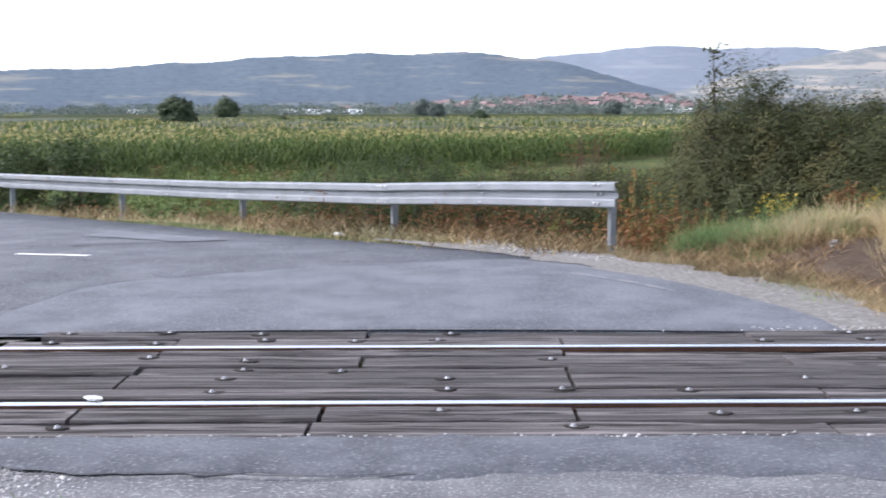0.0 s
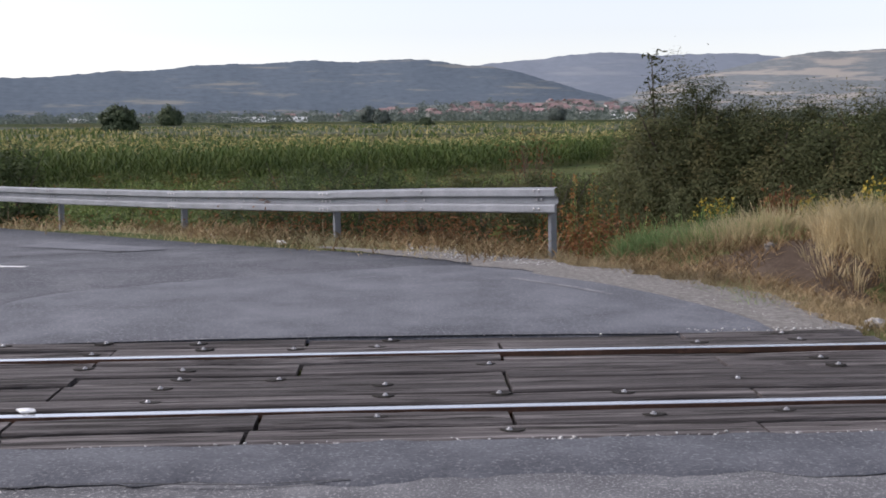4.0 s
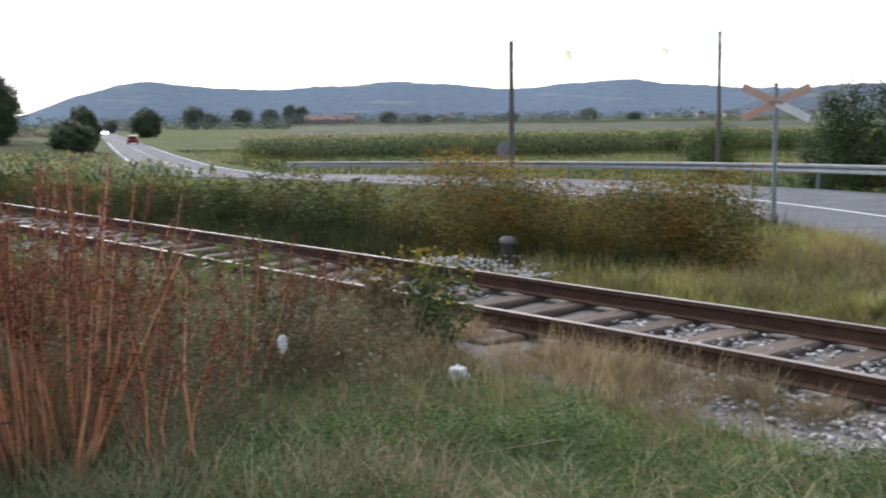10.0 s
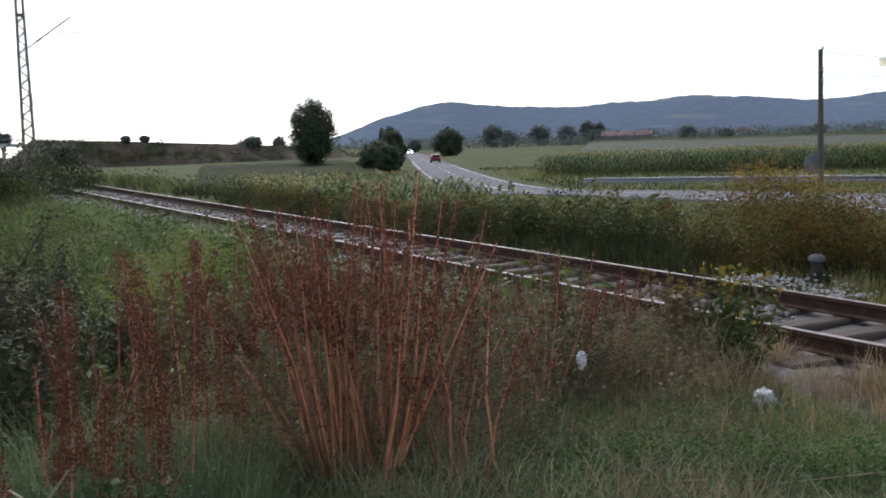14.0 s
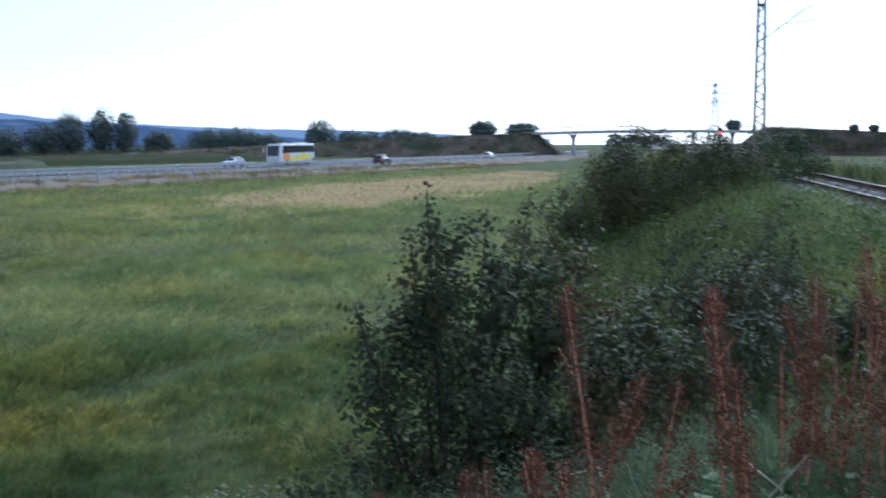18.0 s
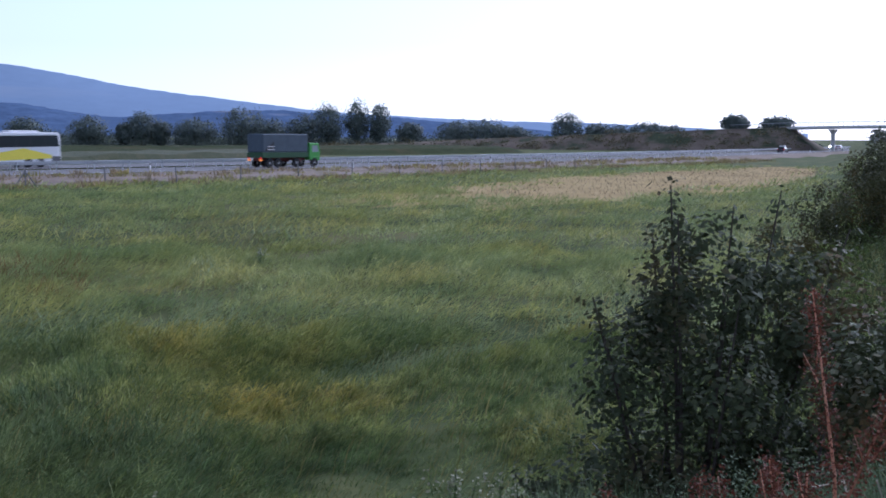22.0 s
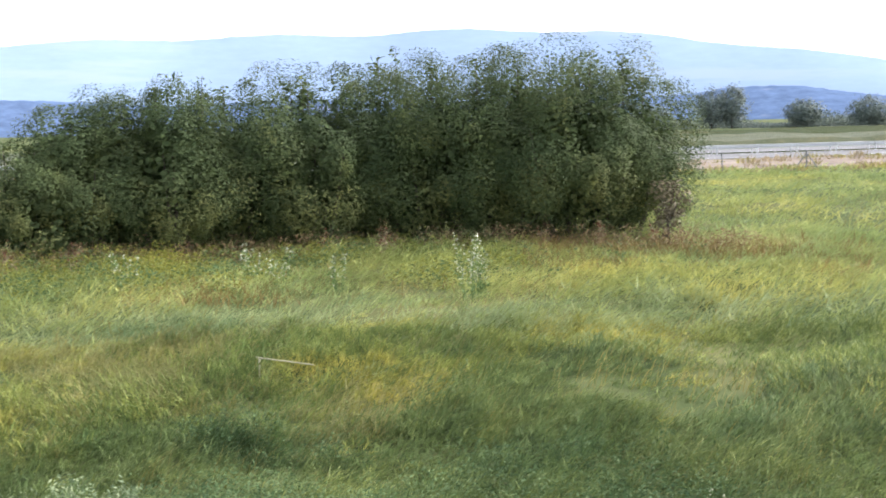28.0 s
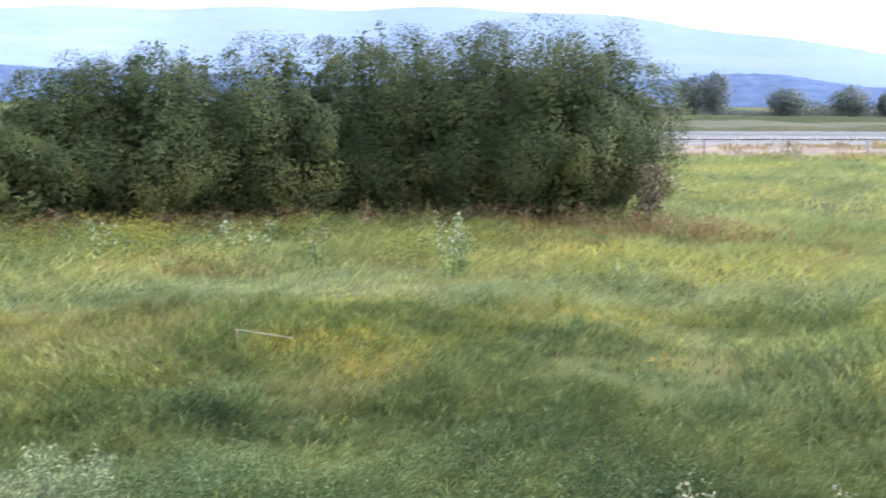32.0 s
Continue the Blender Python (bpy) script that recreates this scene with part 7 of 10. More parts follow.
def near_track(x, y):
    return np.abs(y - track_y(x))


def free(x, y):
    """Where plants may grow: off the roads, the deck and the middle of the track."""
    q = (near_line(x, y, ROAD_S) > 3.75) & (near_line(x, y, SOUTH_S) > 2.55)
    q &= ~((x > -3.7) & (x < 4.2) & (y > 5.2) & (y < 8.3)) & ~((near_track(x, y) < 1.5) & (x < 60))
    i = ((x > -3.6) & (x < 2.9) & (y > 8) & (y < 12.5) & (x < 2.9 - 0.95 * np.clip(y - 9.6, 0, 9)) & (x > -3.4 - 1.25 * np.clip(y - 8.4, 0, 9)))
    q &= ~i & ~((x > -4.2) & (x < 3.6) & (y > 3.2) & (y < 5.5) & (x + 1.314 * y > 3.29 + 0.25 * wave(x, y, 0.3, 2)))
    return q


def patch_grass(name, x, y, h, w, mat, label, lean=(0.1, 0.75), way=None):
    k = free(x, y)
    x, y, h, w = x[k], y[k], h[k], w[k]
    n = len(x)
    return lay(name, x, y, h, w, rng.uniform(lean[0], lean[1], n), rng.uniform(0, 6.283, n) if way is None else way + rng.normal(0, 0.5, n), mat, label)


x, y, d = sow(-118, -28, 2.6, 11, 96000)
ok = (y < track_y(x) - 1.45)
x, y, d = x[ok], y[ok], d[ok]
t = wave(x, y, 1.1, 3) + 0.5 * wave(x, y, 0.4, 1)
h = np.clip(0.085 + 0.045 * t + 0.03 * np.clip(-x - 4.5, 0, 3), 0.03, 0.28) * rng.uniform(0.5, 1.4, len(x))
brown = rng.random(len(x)) < np.clip(0.22 + 0.25 * wave(x, y, 0.8, 7) + 0.35 * np.exp(-((track_y(x) - 1.9 - y) / 0.55) ** 2), 0.04, 0.85)
patch_grass("verge_grass", x[~brown], y[~brown], h[~brown], np.maximum(0.0045, 0.0011 * d[~brown]), VERGE, "short green grass on the verge beside the track")
patch_grass("dry_verge_grass", x[brown], y[brown], h[brown] * 1.25, np.maximum(0.004, 0.001 * d[brown]), DRY, "dry tan grass on the verge beside the track")
n = 3000
a = np.radians(rng.uniform(-112, -30, n))
d = 2.7 + 6 * rng.random(n) ** 1.2
rx, ry = -0.2 + d * np.sin(a), -0.2 + d * np.cos(a)
k = free(rx, ry) & (ry < track_y(rx) - 1.7) & (wave(rx, ry, 0.7, 4) > -0.2)
rx, ry = rx[k], ry[k]
m = 20
p = np.stack([rx, ry, land(rx, ry)], 1)[:, None] + np.concatenate([rng.normal(0, 0.06, (len(rx), m, 2)), rng.uniform(0.01, 0.09, (len(rx), m, 1))], 2)
stuff("verge_herbs", *leaves(p.reshape(-1, 3), 0.022, 0.1, 0.55), VERGE_HERB, "low green clover and herbs in the verge grass", "weeds")
n = 2600
a = np.radians(rng.uniform(-88, -46, n))
d = rng.uniform(3.1, 6.2, n)
rx, ry = -0.35 + d * np.sin(a), -0.25 + d * np.cos(a)
k = free(rx, ry) & (wave(rx, ry, 0.5, 8) > -0.15)
rx, ry = rx[k], ry[k]
p = np.stack([rx, ry, land(rx, ry)], 1)[:, None] + np.concatenate([rng.normal(0, 0.07, (len(rx), 22, 2)), rng.uniform(0.02, 0.22, (len(rx), 22, 1))], 2)
stuff("verge_weeds", *leaves(p.reshape(-1, 3), 0.03, 0.1, 0.45), VERGE_HERB, "leafy green weeds in the grass round the dock stalks", "weeds")
# the trodden verge round the standing place
n = 16000
vx, vy = rng.normal(-1.6, 1.9, n), rng.normal(0.2, 1.9, n)
k = (near_line(vx, vy, SOUTH_S) > 3.1) & (np.hypot(vx + 0.3, vy + 0.3) > 0.5) & (np.hypot(vx, vy) < 3.6)
vx, vy = vx[k], vy[k]
lay("trodden_grass", vx, vy, rng.uniform(0.03, 0.11, len(vx)), np.full(len(vx), 0.006), rng.uniform(0.2, 0.9, len(vx)), rng.uniform(0, 6.3, len(vx)), VERGE, "short trodden grass beside the approach road")
# dry tufts along the near rail
bx = rng.uniform(-15, -3.5, 620)
by = track_y(bx) - 1.08 - rng.exponential(0.36, 620)
k = ((bx < -3.9) | (by < 5.05)) & (wave(bx, by, 0.45, 8) > -0.15)
bx, by = bx[k], by[k]
tufts("dry_rail_tufts", bx, by, rng.uniform(0.14, 0.46, len(bx)) * np.clip((-bx - 2.6) / 2.5, 0.4, 1), 34, 0.1, 0.008, DRY, "tufts of dry grass against the rail", 0.5, np.maximum(land(bx, by), -0.26))
tx, ty, d = sow(-112, -30, 2.9, 9.5, 3600)
k = free(tx, ty) & (ty < track_y(tx) - 1.5)
tx, ty = tx[k], ty[k]
dr = rng.random(len(tx)) < np.clip(0.34 + 0.35 * wave(tx, ty, 0.9, 4), 0.05, 0.8)
tufts("verge_tufts", tx[~dr], ty[~dr], rng.uniform(0.06, 0.16, (~dr).sum()), 26, 0.1, 0.0065, VERGE_LIGHT, "green grass tufts on the verge", 0.85)
x, y, d = sow(-112, -30, 2.8, 9.0, 9000)
k = free(x, y) & (y < track_y(x) - 1.5) & (wave(x, y, 0.6, 5) + rng.normal(0, 0.3, len(x)) > 0.0)
x, y = x[k], y[k]
lay("straw_bits", x, y, rng.uniform(0.1, 0.34, len(x)), np.full(len(x), 0.0045), rng.uniform(0.8, 0.975, len(x)), rng.uniform(0, 6.3, len(x)), CUT_STRAW, "bits of pale straw lying in the verge grass", sink=-0.05)
n = 900
a = np.radians(rng.uniform(-82, -50, n))
d = rng.uniform(3.2, 8.0, n)
sx, sy = d * np.sin(a), d * np.cos(a)
k = free(sx, sy) & (sy < track_y(sx) - 1.5)
k &= wave(sx, sy, 0.8, 6) > 0.0
tufts("grey_green_tufts", sx[k], sy[k], rng.uniform(0.1, 0.22, k.sum()), 26, 0.12, 0.006, SILVER, "grey-green grass tufts on the verge", 0.8)
tufts("dry_verge_tufts", tx[dr], ty[dr], rng.uniform(0.08, 0.2, dr.sum()), 26, 0.11, 0.0055, DRY, "dry tan tufts on the verge", 0.85)
bx = rng.uniform(-16, -3.95, 9000)
by = track_y(bx) - 1.2 - rng.exponential(0.36, 9000)
tuft = wave(bx, by, 0.5, 2) > 0.15
bx, by = bx[tuft], by[tuft]
lay("dry_tufts", bx, by, rng.uniform(0.1, 0.36, len(bx)), np.full(len(bx), 0.006), rng.uniform(0.05, 0.7, len(bx)), rng.uniform(0, 6.3, len(bx)), DRY, "tufts of dry grass along the foot of the rail")
# island between the track and the bend
n = 60000
ix = -3.6 - 24 * rng.random(n) ** 1.3
iy = track_y(ix) + 1.55 + rng.random(n) * 9 * np.clip((-3.2 - ix) / 8, 0.15, 1.3)
t = wave(ix, iy, 1.6, 4)
dryish = rng.random(n) < np.clip(0.22 + 0.3 * t, 0.04, 0.7)
h = np.clip(0.17 + 0.1 * wave(ix, iy, 1.1, 2) + 0.02 * np.clip(-ix - 5, 0, 8), 0.08, 0.6) * rng.uniform(0.6, 1.4, n)
h *= np.clip(np.hypot(ix + 5.95, iy - 9.45) / 1.6, 0.12, 1)
tx = rng.uniform(-12.5, -4.0, 1300)
ty = track_y(tx) + 1.5 + rng.random(1300) * 5.5 * np.clip((-3.2 - tx) / 7, 0.15, 1.0)
k = free(tx, ty) & (np.hypot(tx + 5.95, ty - 9.45) > 0.8)
tx, ty = tx[k], ty[k]
dr = rng.random(len(tx)) < np.clip(0.16 + 0.35 * wave(tx, ty, 1.4, 5), 0.04, 0.7)
tufts("island_tufts", tx[~dr], ty[~dr], rng.uniform(0.12, 0.34, (~dr).sum()), 40, 0.2, 0.011, ISLAND, "yellowing grass tufts on the island", 0.6)
tufts("dry_island_tufts", tx[dr], ty[dr], rng.uniform(0.2, 0.46, dr.sum()), 36, 0.18, 0.009, DRY, "dry tan tufts on the island", 0.6)
far = ix < -10.5
patch_grass("rank_island_grass", ix[far], iy[far], h[far] * 1.3, np.full(far.sum(), 0.014), RANK, "dark rank grass on the long tongue of the island")
ix, iy, h, dryish = ix[~far], iy[~far], h[~far], dryish[~far]
patch_grass("island_grass", ix[~dryish], iy[~dryish], h[~dryish], np.full((~dryish).sum(), 0.012), ISLAND, "yellow-green grass between the track and the road")
patch_grass("dry_island_grass", ix[dryish], iy[dryish], h[dryish] * 1.15, np.full(dryish.sum(), 0.011), DRY, "dry pale grass between the track and the road")
# short grass on the gravelly nose of the island and at the gravel's edge by the verge
n = 9000
nx, ny = rng.normal(-4.7, 0.75, n), rng.normal(9.05, 0.5, n)
k = (ny > 8.15) & (nx < -3.5 - 0.9 * np.clip(ny - 8.4, 0, 9)) & (wave(nx, ny, 0.35, 3) > -0.45)
nx, ny = nx[k], ny[k]
half = rng.random(len(nx)) < 0.55
for q, mat, lab in ((half, VERGE, "short green grass at the nose of the island"), (~half, DRY, "short dry grass at the nose of the island")):
    lay("nose_grass", nx[q], ny[q], rng.uniform(0.04, 0.16, q.sum()), np.full(q.sum(), 0.008), rng.uniform(0.2, 0.9, q.sum()), rng.uniform(0, 6.3, q.sum()), mat, lab)
n = 7000
k = rng.random(n)
nx = np.interp(k, np.linspace(0, 1, 5), (-4.1, -3.3, -2.6, -1.95, -1.35)) + rng.normal(0, 0.2, n)
ny = np.interp(k, np.linspace(0, 1, 5), (5.35, 4.8, 4.3, 3.85, 3.45)) + rng.normal(0, 0.2, n)
q = wave(nx, ny, 0.22, 4) > -0.2
nx, ny = nx[q], ny[q]
half = rng.random(len(nx)) < 0.6
for q, mat, lab in ((half, VERGE, "green tufts at the edge of the gravel"), (~half, DRY, "dry tufts at the edge of the gravel")):
    lay("edge_tufts", nx[q], ny[q], rng.uniform(0.05, 0.16, q.sum()), np.full(q.sum(), 0.005), rng.uniform(0.2, 0.85, q.sum()), rng.uniform(0, 6.3, q.sum()), mat, lab, sink=-0.02)
n = 15000
k = rng.random(n)
qx = np.interp(k, np.linspace(0, 1, 7), (3.5, 3.5, 3.25, 2.85, 2.25, 1.5, 0.6)) + np.abs(rng.normal(0, 0.55, n))
qy = np.interp(k, np.linspace(0, 1, 7), (8.3, 9.0, 9.9, 10.8, 11.8, 12.9, 13.8)) + rng.normal(0, 0.15, n)
lay("cut_straw", qx, qy, rng.uniform(0.05, 0.22, n), np.full(n, 0.007), rng.uniform(0.5, 0.95, n), rng.uniform(0, 6.3, n), DRY, "cut straw and trodden dry grass beside the gravel")
# open grassland on both sides of the road to the west
x, y, d = sow(-82, -36, 13, 150, 60000)
ok = (y > track_y(x) + 3) & (near_line(x, y, ROAD_S) > 4.6)
x, y, d = x[ok], y[ok], d[ok]
t = wave(x, y, 7, 2)
PLAIN_GRASS = foliage("plain_grass", (0.032, 0.045, 0.023), (0.054, 0.07, 0.034), (0.092, 0.1, 0.05), 0.3, drift=[(0.2, 0.45, 0.62, (1.5, 1.25, 1.0))])
for sel, mat, lab in ((t > -0.1, PLAIN_GRASS, "rough green grass on the plain beside the road"), (t <= -0.1, OCHRE, "yellowish grass on the plain beside the road")):
    lay("plain_grass", x[sel], y[sel], rng.uniform(0.15, 0.45, sel.sum()), 0.0016 * d[sel], rng.uniform(0.1, 0.85, sel.sum()), rng.uniform(0, 6.3, sel.sum()), mat, lab, bent=False)
# mown straw along the guardrail and the bank at its end
g = GUARD[:16]
n = 32000
k = rng.integers(0, len(g) - 1, n)
u = rng.random(n)[:, None]
q = g[k] + (g[k + 1] - g[k]) * u
nrm = np.stack([-(g[k + 1] - g[k])[:, 1], (g[k + 1] - g[k])[:, 0]], 1) / 4
q = q + nrm * (rng.normal(0.1, 0.55, n))[:, None]
gz = np.maximum(land(q[:, 0], q[:, 1]), 0 * q[:, 0] - 3)
stuff("cut_straw", *blades(q[:, 0], q[:, 1], gz + 0.0, rng.uniform(0.08, 0.3, n), np.full(n, 0.012), rng.uniform(0.6, 0.95, n), rng.uniform(0, 6.3, n)), CUT_STRAW, "cut straw and dry grass under the guardrail")
LITTER = foliage("brown_litter", (0.095, 0.062, 0.038), (0.178, 0.125, 0.077), (0.315, 0.245, 0.16), 0.2, drift=[(4.0, 0.42, 0.6, (0.55, 0.52, 0.5))])
SOIL = surface("bare_brown_soil", [(0.035, 0.026, 0.02), (0.075, 0.056, 0.043), (0.13, 0.1, 0.08)], scale=3, fine=28, rough=0.95, bump=0.8, dist=0.03, spec=0.03)
heap = wave(q[:, 0], q[:, 1], 0.5, 4) + rng.normal(0, 0.35, n) > -0.1
stuff("brown_litter", *blades(q[heap, 0] + rng.normal(0, 0.1, heap.sum()), q[heap, 1] + rng.normal(0, 0.1, heap.sum()), gz[heap] + rng.uniform(0.03, 0.15, heap.sum()), rng.uniform(0.12, 0.38, heap.sum()), np.full(heap.sum(), 0.02), rng.uniform(0.75, 0.98, heap.sum()), rng.uniform(0, 6.3, heap.sum())), LITTER, "heaps of brown mown litter under the guardrail")
blot("bare_soil", [(3.6, 10.2), (4.2, 9.9), (4.9, 10.4), (5.3, 11.3), (5.0, 12.3), (4.3, 12.7), (3.5, 12.2), (3.1, 11.3)], lambda x, y: on_land(x, y), SOIL, "bare trodden brown soil on the bank", "soil", 0.03, 5, 0.3)
n = 34000
ex, ey = rng.uniform(2.6, 12.5, n), rng.uniform(8.1, 15.5, n)
ok = (ey > 13.2 - 1.25 * (ex - 1.2)) & (ex + ey * 0.2 > 4.9)
ex, ey = ex[ok], ey[ok]
soil = np.exp(-((ex - 4.3) / 0.9) ** 2 - ((ey - 11.3) / 1.1) ** 2) + 0.3 * wave(ex, ey, 0.6, 5)
ok = soil < 0.62 + 0.2 * rng.random(len(ex))
ex, ey = ex[ok], ey[ok]
lay("dry_litter", ex, ey, rng.uniform(0.1, 0.36, len(ex)), np.full(len(ex), 0.0115), rng.uniform(0.75, 0.97, len(ex)), rng.uniform(0, 6.3, len(ex)), LITTER, "brown dry litter and cut stalks lying on the bank", sink=-0.012)
n = 900
u = rng.random(n)
tx = np.interp(u, (0, 0.35, 0.7, 1), (4.5, 5.5, 5.9, 5.2)) + rng.normal(0, 0.32, n)
ty = np.interp(u, (0, 0.35, 0.7, 1), (13.3, 12.2, 10.6, 9.0)) + rng.normal(0, 0.3, n)
k = wave(tx, ty, 0.5, 3) > -0.35
tx, ty, u = tx[k], ty[k], u[k]
tufts("dry_bank_grass", tx, ty, rng.uniform(0.22, 0.6, len(tx)) * np.interp(u, (0, 0.2, 0.6, 1), (0.7, 1, 1, 0.45)), 44, 0.14, 0.0075, CUT_STRAW, "tall dry golden grass on the rim of the bank", 0.5)
n = 420
tx, ty = rng.uniform(6.3, 12, n), rng.uniform(8.6, 13.5, n)
tufts("green_bank_grass", tx, ty, rng.uniform(0.18, 0.45, n), 40, 0.2, 0.008, VERGE_LIGHT, "rough green grass behind the dry rim of the bank", 0.55)
n = 60
tx, ty = np.r_[rng.normal(3.3, 0.16, 30), rng.normal(5.2, 0.35, 30)], np.r_[rng.normal(9.9, 0.3, 30), rng.normal(8.9, 0.3, 30)]
tufts("green_gravel_tufts", tx, ty, rng.uniform(0.08, 0.2, n), 30, 0.13, 0.007, VERGE_LIGHT, "small green grass tufts at the gravel's edge", 0.7)
n = 260
a, d = np.radians(rng.uniform(12.2, 20.5, n)), rng.uniform(13.6, 16.2, n)
tx, ty = d * np.sin(a), d * np.cos(a)
dr = rng.random(n) < 0.25
tufts("bank_tufts", tx[~dr], ty[~dr], rng.uniform(0.2, 0.42, (~dr).sum()), 46, 0.2, 0.009, VERGE_LIGHT, "rough green grass tufts on the bank", 0.5)
tufts("dry_bank_tufts", tx[dr], ty[dr], rng.uniform(0.2, 0.45, dr.sum()), 40, 0.18, 0.008, DRY, "rough dry grass tufts on the bank", 0.6)
# slopes of the line farther west, both sides
n = 42000
wx = -9 - 75 * rng.random(n) ** 1.6
o = np.where(rng.random(n) < 0.6, -(2.0 + 7.5 * rng.random(n)), 2.1 + 7 * rng.random(n))
wy = track_y(wx) + o
t = wave(wx, wy, 3.0, 5)
h = np.clip(0.45 + 0.2 * t, 0.2, 0.9) * rng.uniform(0.6, 1.3, n)
yel = rng.random(n) < np.clip(0.3 + 0.3 * t, 0.05, 0.8)
wd = np.maximum(0.012, 0.0011 * -wx)
rank = (o > 0) & (wx > -40)
patch_grass("rank_grass", wx[rank], wy[rank], h[rank], wd[rank], RANK, "dark rank grass between the track and the road")
wx, wy, h, wd, yel = wx[~rank], wy[~rank], h[~rank], wd[~rank], yel[~rank]
patch_grass("slope_grass", wx[~yel], wy[~yel], h[~yel], wd[~yel], SLOPE, "tall grass and herbs on the railway slope")
patch_grass("dry_slope_grass", wx[yel], wy[yel], h[yel], wd[yel] * 0.8, OCHRE, "yellowing grass and herbs on the railway slope")


def herbs(name, x, y, h, n_each, leaf, mat, label, spread=0.3, category="weeds", z=None):
    """A stand of leafy herbs in one mesh."""
    k = len(x)
    z = land(x, y) if z is None else z
    base = np.stack([x, y, z], 1)
    u = rng.random((k, n_each))
    s = rng.normal(0, 1, (k, n_each, 2)) * spread * (0.35 + 0.65 * np.sin(np.pi * np.clip(u, 0.05, 0.9)))[..., None]
    p = np.concatenate([base[:, None, :2] + s, (base[:, None, 2] + u * np.asarray(h)[:, None])[..., None]], 2).reshape(-1, 3)
    return stuff(name, *leaves(p, leaf, 0.2, 0.32), mat, label, category)


def bushy(name, x, y, h, stems, each, leaf, mat, label, spread=0.2, category="weeds"):
    """Leafy upright plants: each has several leaning stems set with leaves that shorten to a drooping tip."""
    k = len(x)
    a = rng.uniform(0, 6.283, (k, stems))
    foot = spread * np.sqrt(rng.random((k, stems)))
    out = foot + rng.uniform(0.02, 0.28, (k, stems)) * np.asarray(h)[:, None]
    hh = np.asarray(h)[:, None] * rng.uniform(0.55, 1.12, (k, stems))
    u = rng.uniform(0.05, 1, (k, stems, each))
    r = foot[..., None] + (out - foot)[..., None] * u ** 1.8
    px, py = x[:, None, None] + r * np.sin(a)[..., None], y[:, None, None] + r * np.cos(a)[..., None]
    pz = land(x, y)[:, None, None] + hh[..., None] * (u - 0.08 * u ** 4)
    p = np.stack([px, py, pz], 3) + rng.normal(0, 1, (k, stems, each, 3)) * (0.075 * (1.15 - u) + 0.012)[..., None]
    return stuff(name, *leaves(p.reshape(-1, 3), leaf, 0.35, 0.3), mat, label, category)


# golden rod and herbs north of the track
n = 1250
hx = -8.2 - 26 * rng.random(n) ** 1.2
hy = track_y(hx) + 2.1 + rng.random(n) * np.clip((-hx - 7) * 0.75, 0.8, 5.0)
k = free(hx, hy) & (np.hypot(hx + 10.2, hy - 7.9) > 1.0) & ((hx < -10.3) | (hy > 9.2))
hx, hy = hx[k], hy[k]
hh = np.clip(0.82 + 0.3 * wave(hx, hy, 2.2, 1) + 0.25 * wave(hx, hy, 0.7, 4), 0.3, 1.4) * np.interp(hx, (-34, -21, -17, -13, -8), (0.5, 0.55, 1.05, 1.5, 1.2))
herbs("goldenrod_stand", hx, hy, hh * 0.85, 60, 0.065, LEAF_LIMEY, "stand of green goldenrod between the track and the road", 0.22)
PLUME = foliage("goldenrod_plumes", (0.042, 0.05, 0.02), (0.074, 0.082, 0.031), (0.135, 0.125, 0.046), 0.25, drift=[(0.7, 0.5, 0.66, (1.5, 0.95, 0.7)), (2.5, 0.42, 0.6, (0.5, 0.55, 0.55))])
pk = (rng.random(len(hx)) < 0.8) & (hx < -14)
bushy("goldenrod_plumes", hx[pk], hy[pk], hh[pk] * 1.1, 7, 34, 0.08, PLUME, "upright yellow-green goldenrod plumes", 0.3)
pk = (rng.random(len(hx)) < 0.9) & (hx >= -14)
bushy("yellowing_plumes", hx[pk], hy[pk], hh[pk] * 1.08, 8, 48, 0.05, foliage("yellowing_plumes", (0.07, 0.068, 0.025), (0.12, 0.112, 0.038), (0.2, 0.155, 0.055), 0.25, drift=[(1.1, 0.46, 0.6, (1.35, 0.72, 0.55)), (3.0, 0.42, 0.6, (0.5, 0.58, 0.6))]), "yellow and orange goldenrod plumes near the crossing", 0.3)
n = 420
rx = -11.6 - 22 * rng.random(n)
tufts("rank_edge_grass", rx, track_y(rx) + rng.uniform(1.65, 2.6, n), rng.uniform(0.15, 0.45, n), 30, 0.24, 0.014, SLOPE, "rank grass along the far side of the track", 0.8)
z = land(hx, hy)
tips = rng.random(len(hx)) < 0.5
herbs("goldenrod_bloom", hx[tips], hy[tips], np.full(tips.sum(), 0.26), 30, 0.04, YELLOW_BLOOM, "yellow goldenrod flower heads", 0.13, z=z[tips] + hh[tips] * 0.86)
rust = (rng.random(len(hx)) < 0.3) & (hx > -13.5)
herbs("drying_goldenrod", hx[rust] - 0.15, hy[rust] - 0.2, hh[rust] * 0.95, 40, 0.05, ORANGE_WEED, "orange-brown drying goldenrod near the crossing", 0.2)
rust = (rng.random(len(hx)) < 0.4) & (hx > -15)
herbs("rusty_dock_stand", hx[rust] + 0.2, hy[rust], hh[rust] * 1.1, 40, 0.045, LEAF_RUST, "rusty brown seed stalks among the goldenrod", 0.12)
n = 700
lx = -13 - 45 * rng.random(n)
ly = track_y(lx) + 3 + rng.random(n) * 9
k = free(lx, ly)
herbs("nettle_stand", lx[k], ly[k], rng.uniform(0.4, 1.0, k.sum()), 42, 0.16, LEAF_MID, "green nettles and herbs beside the track", 0.35)
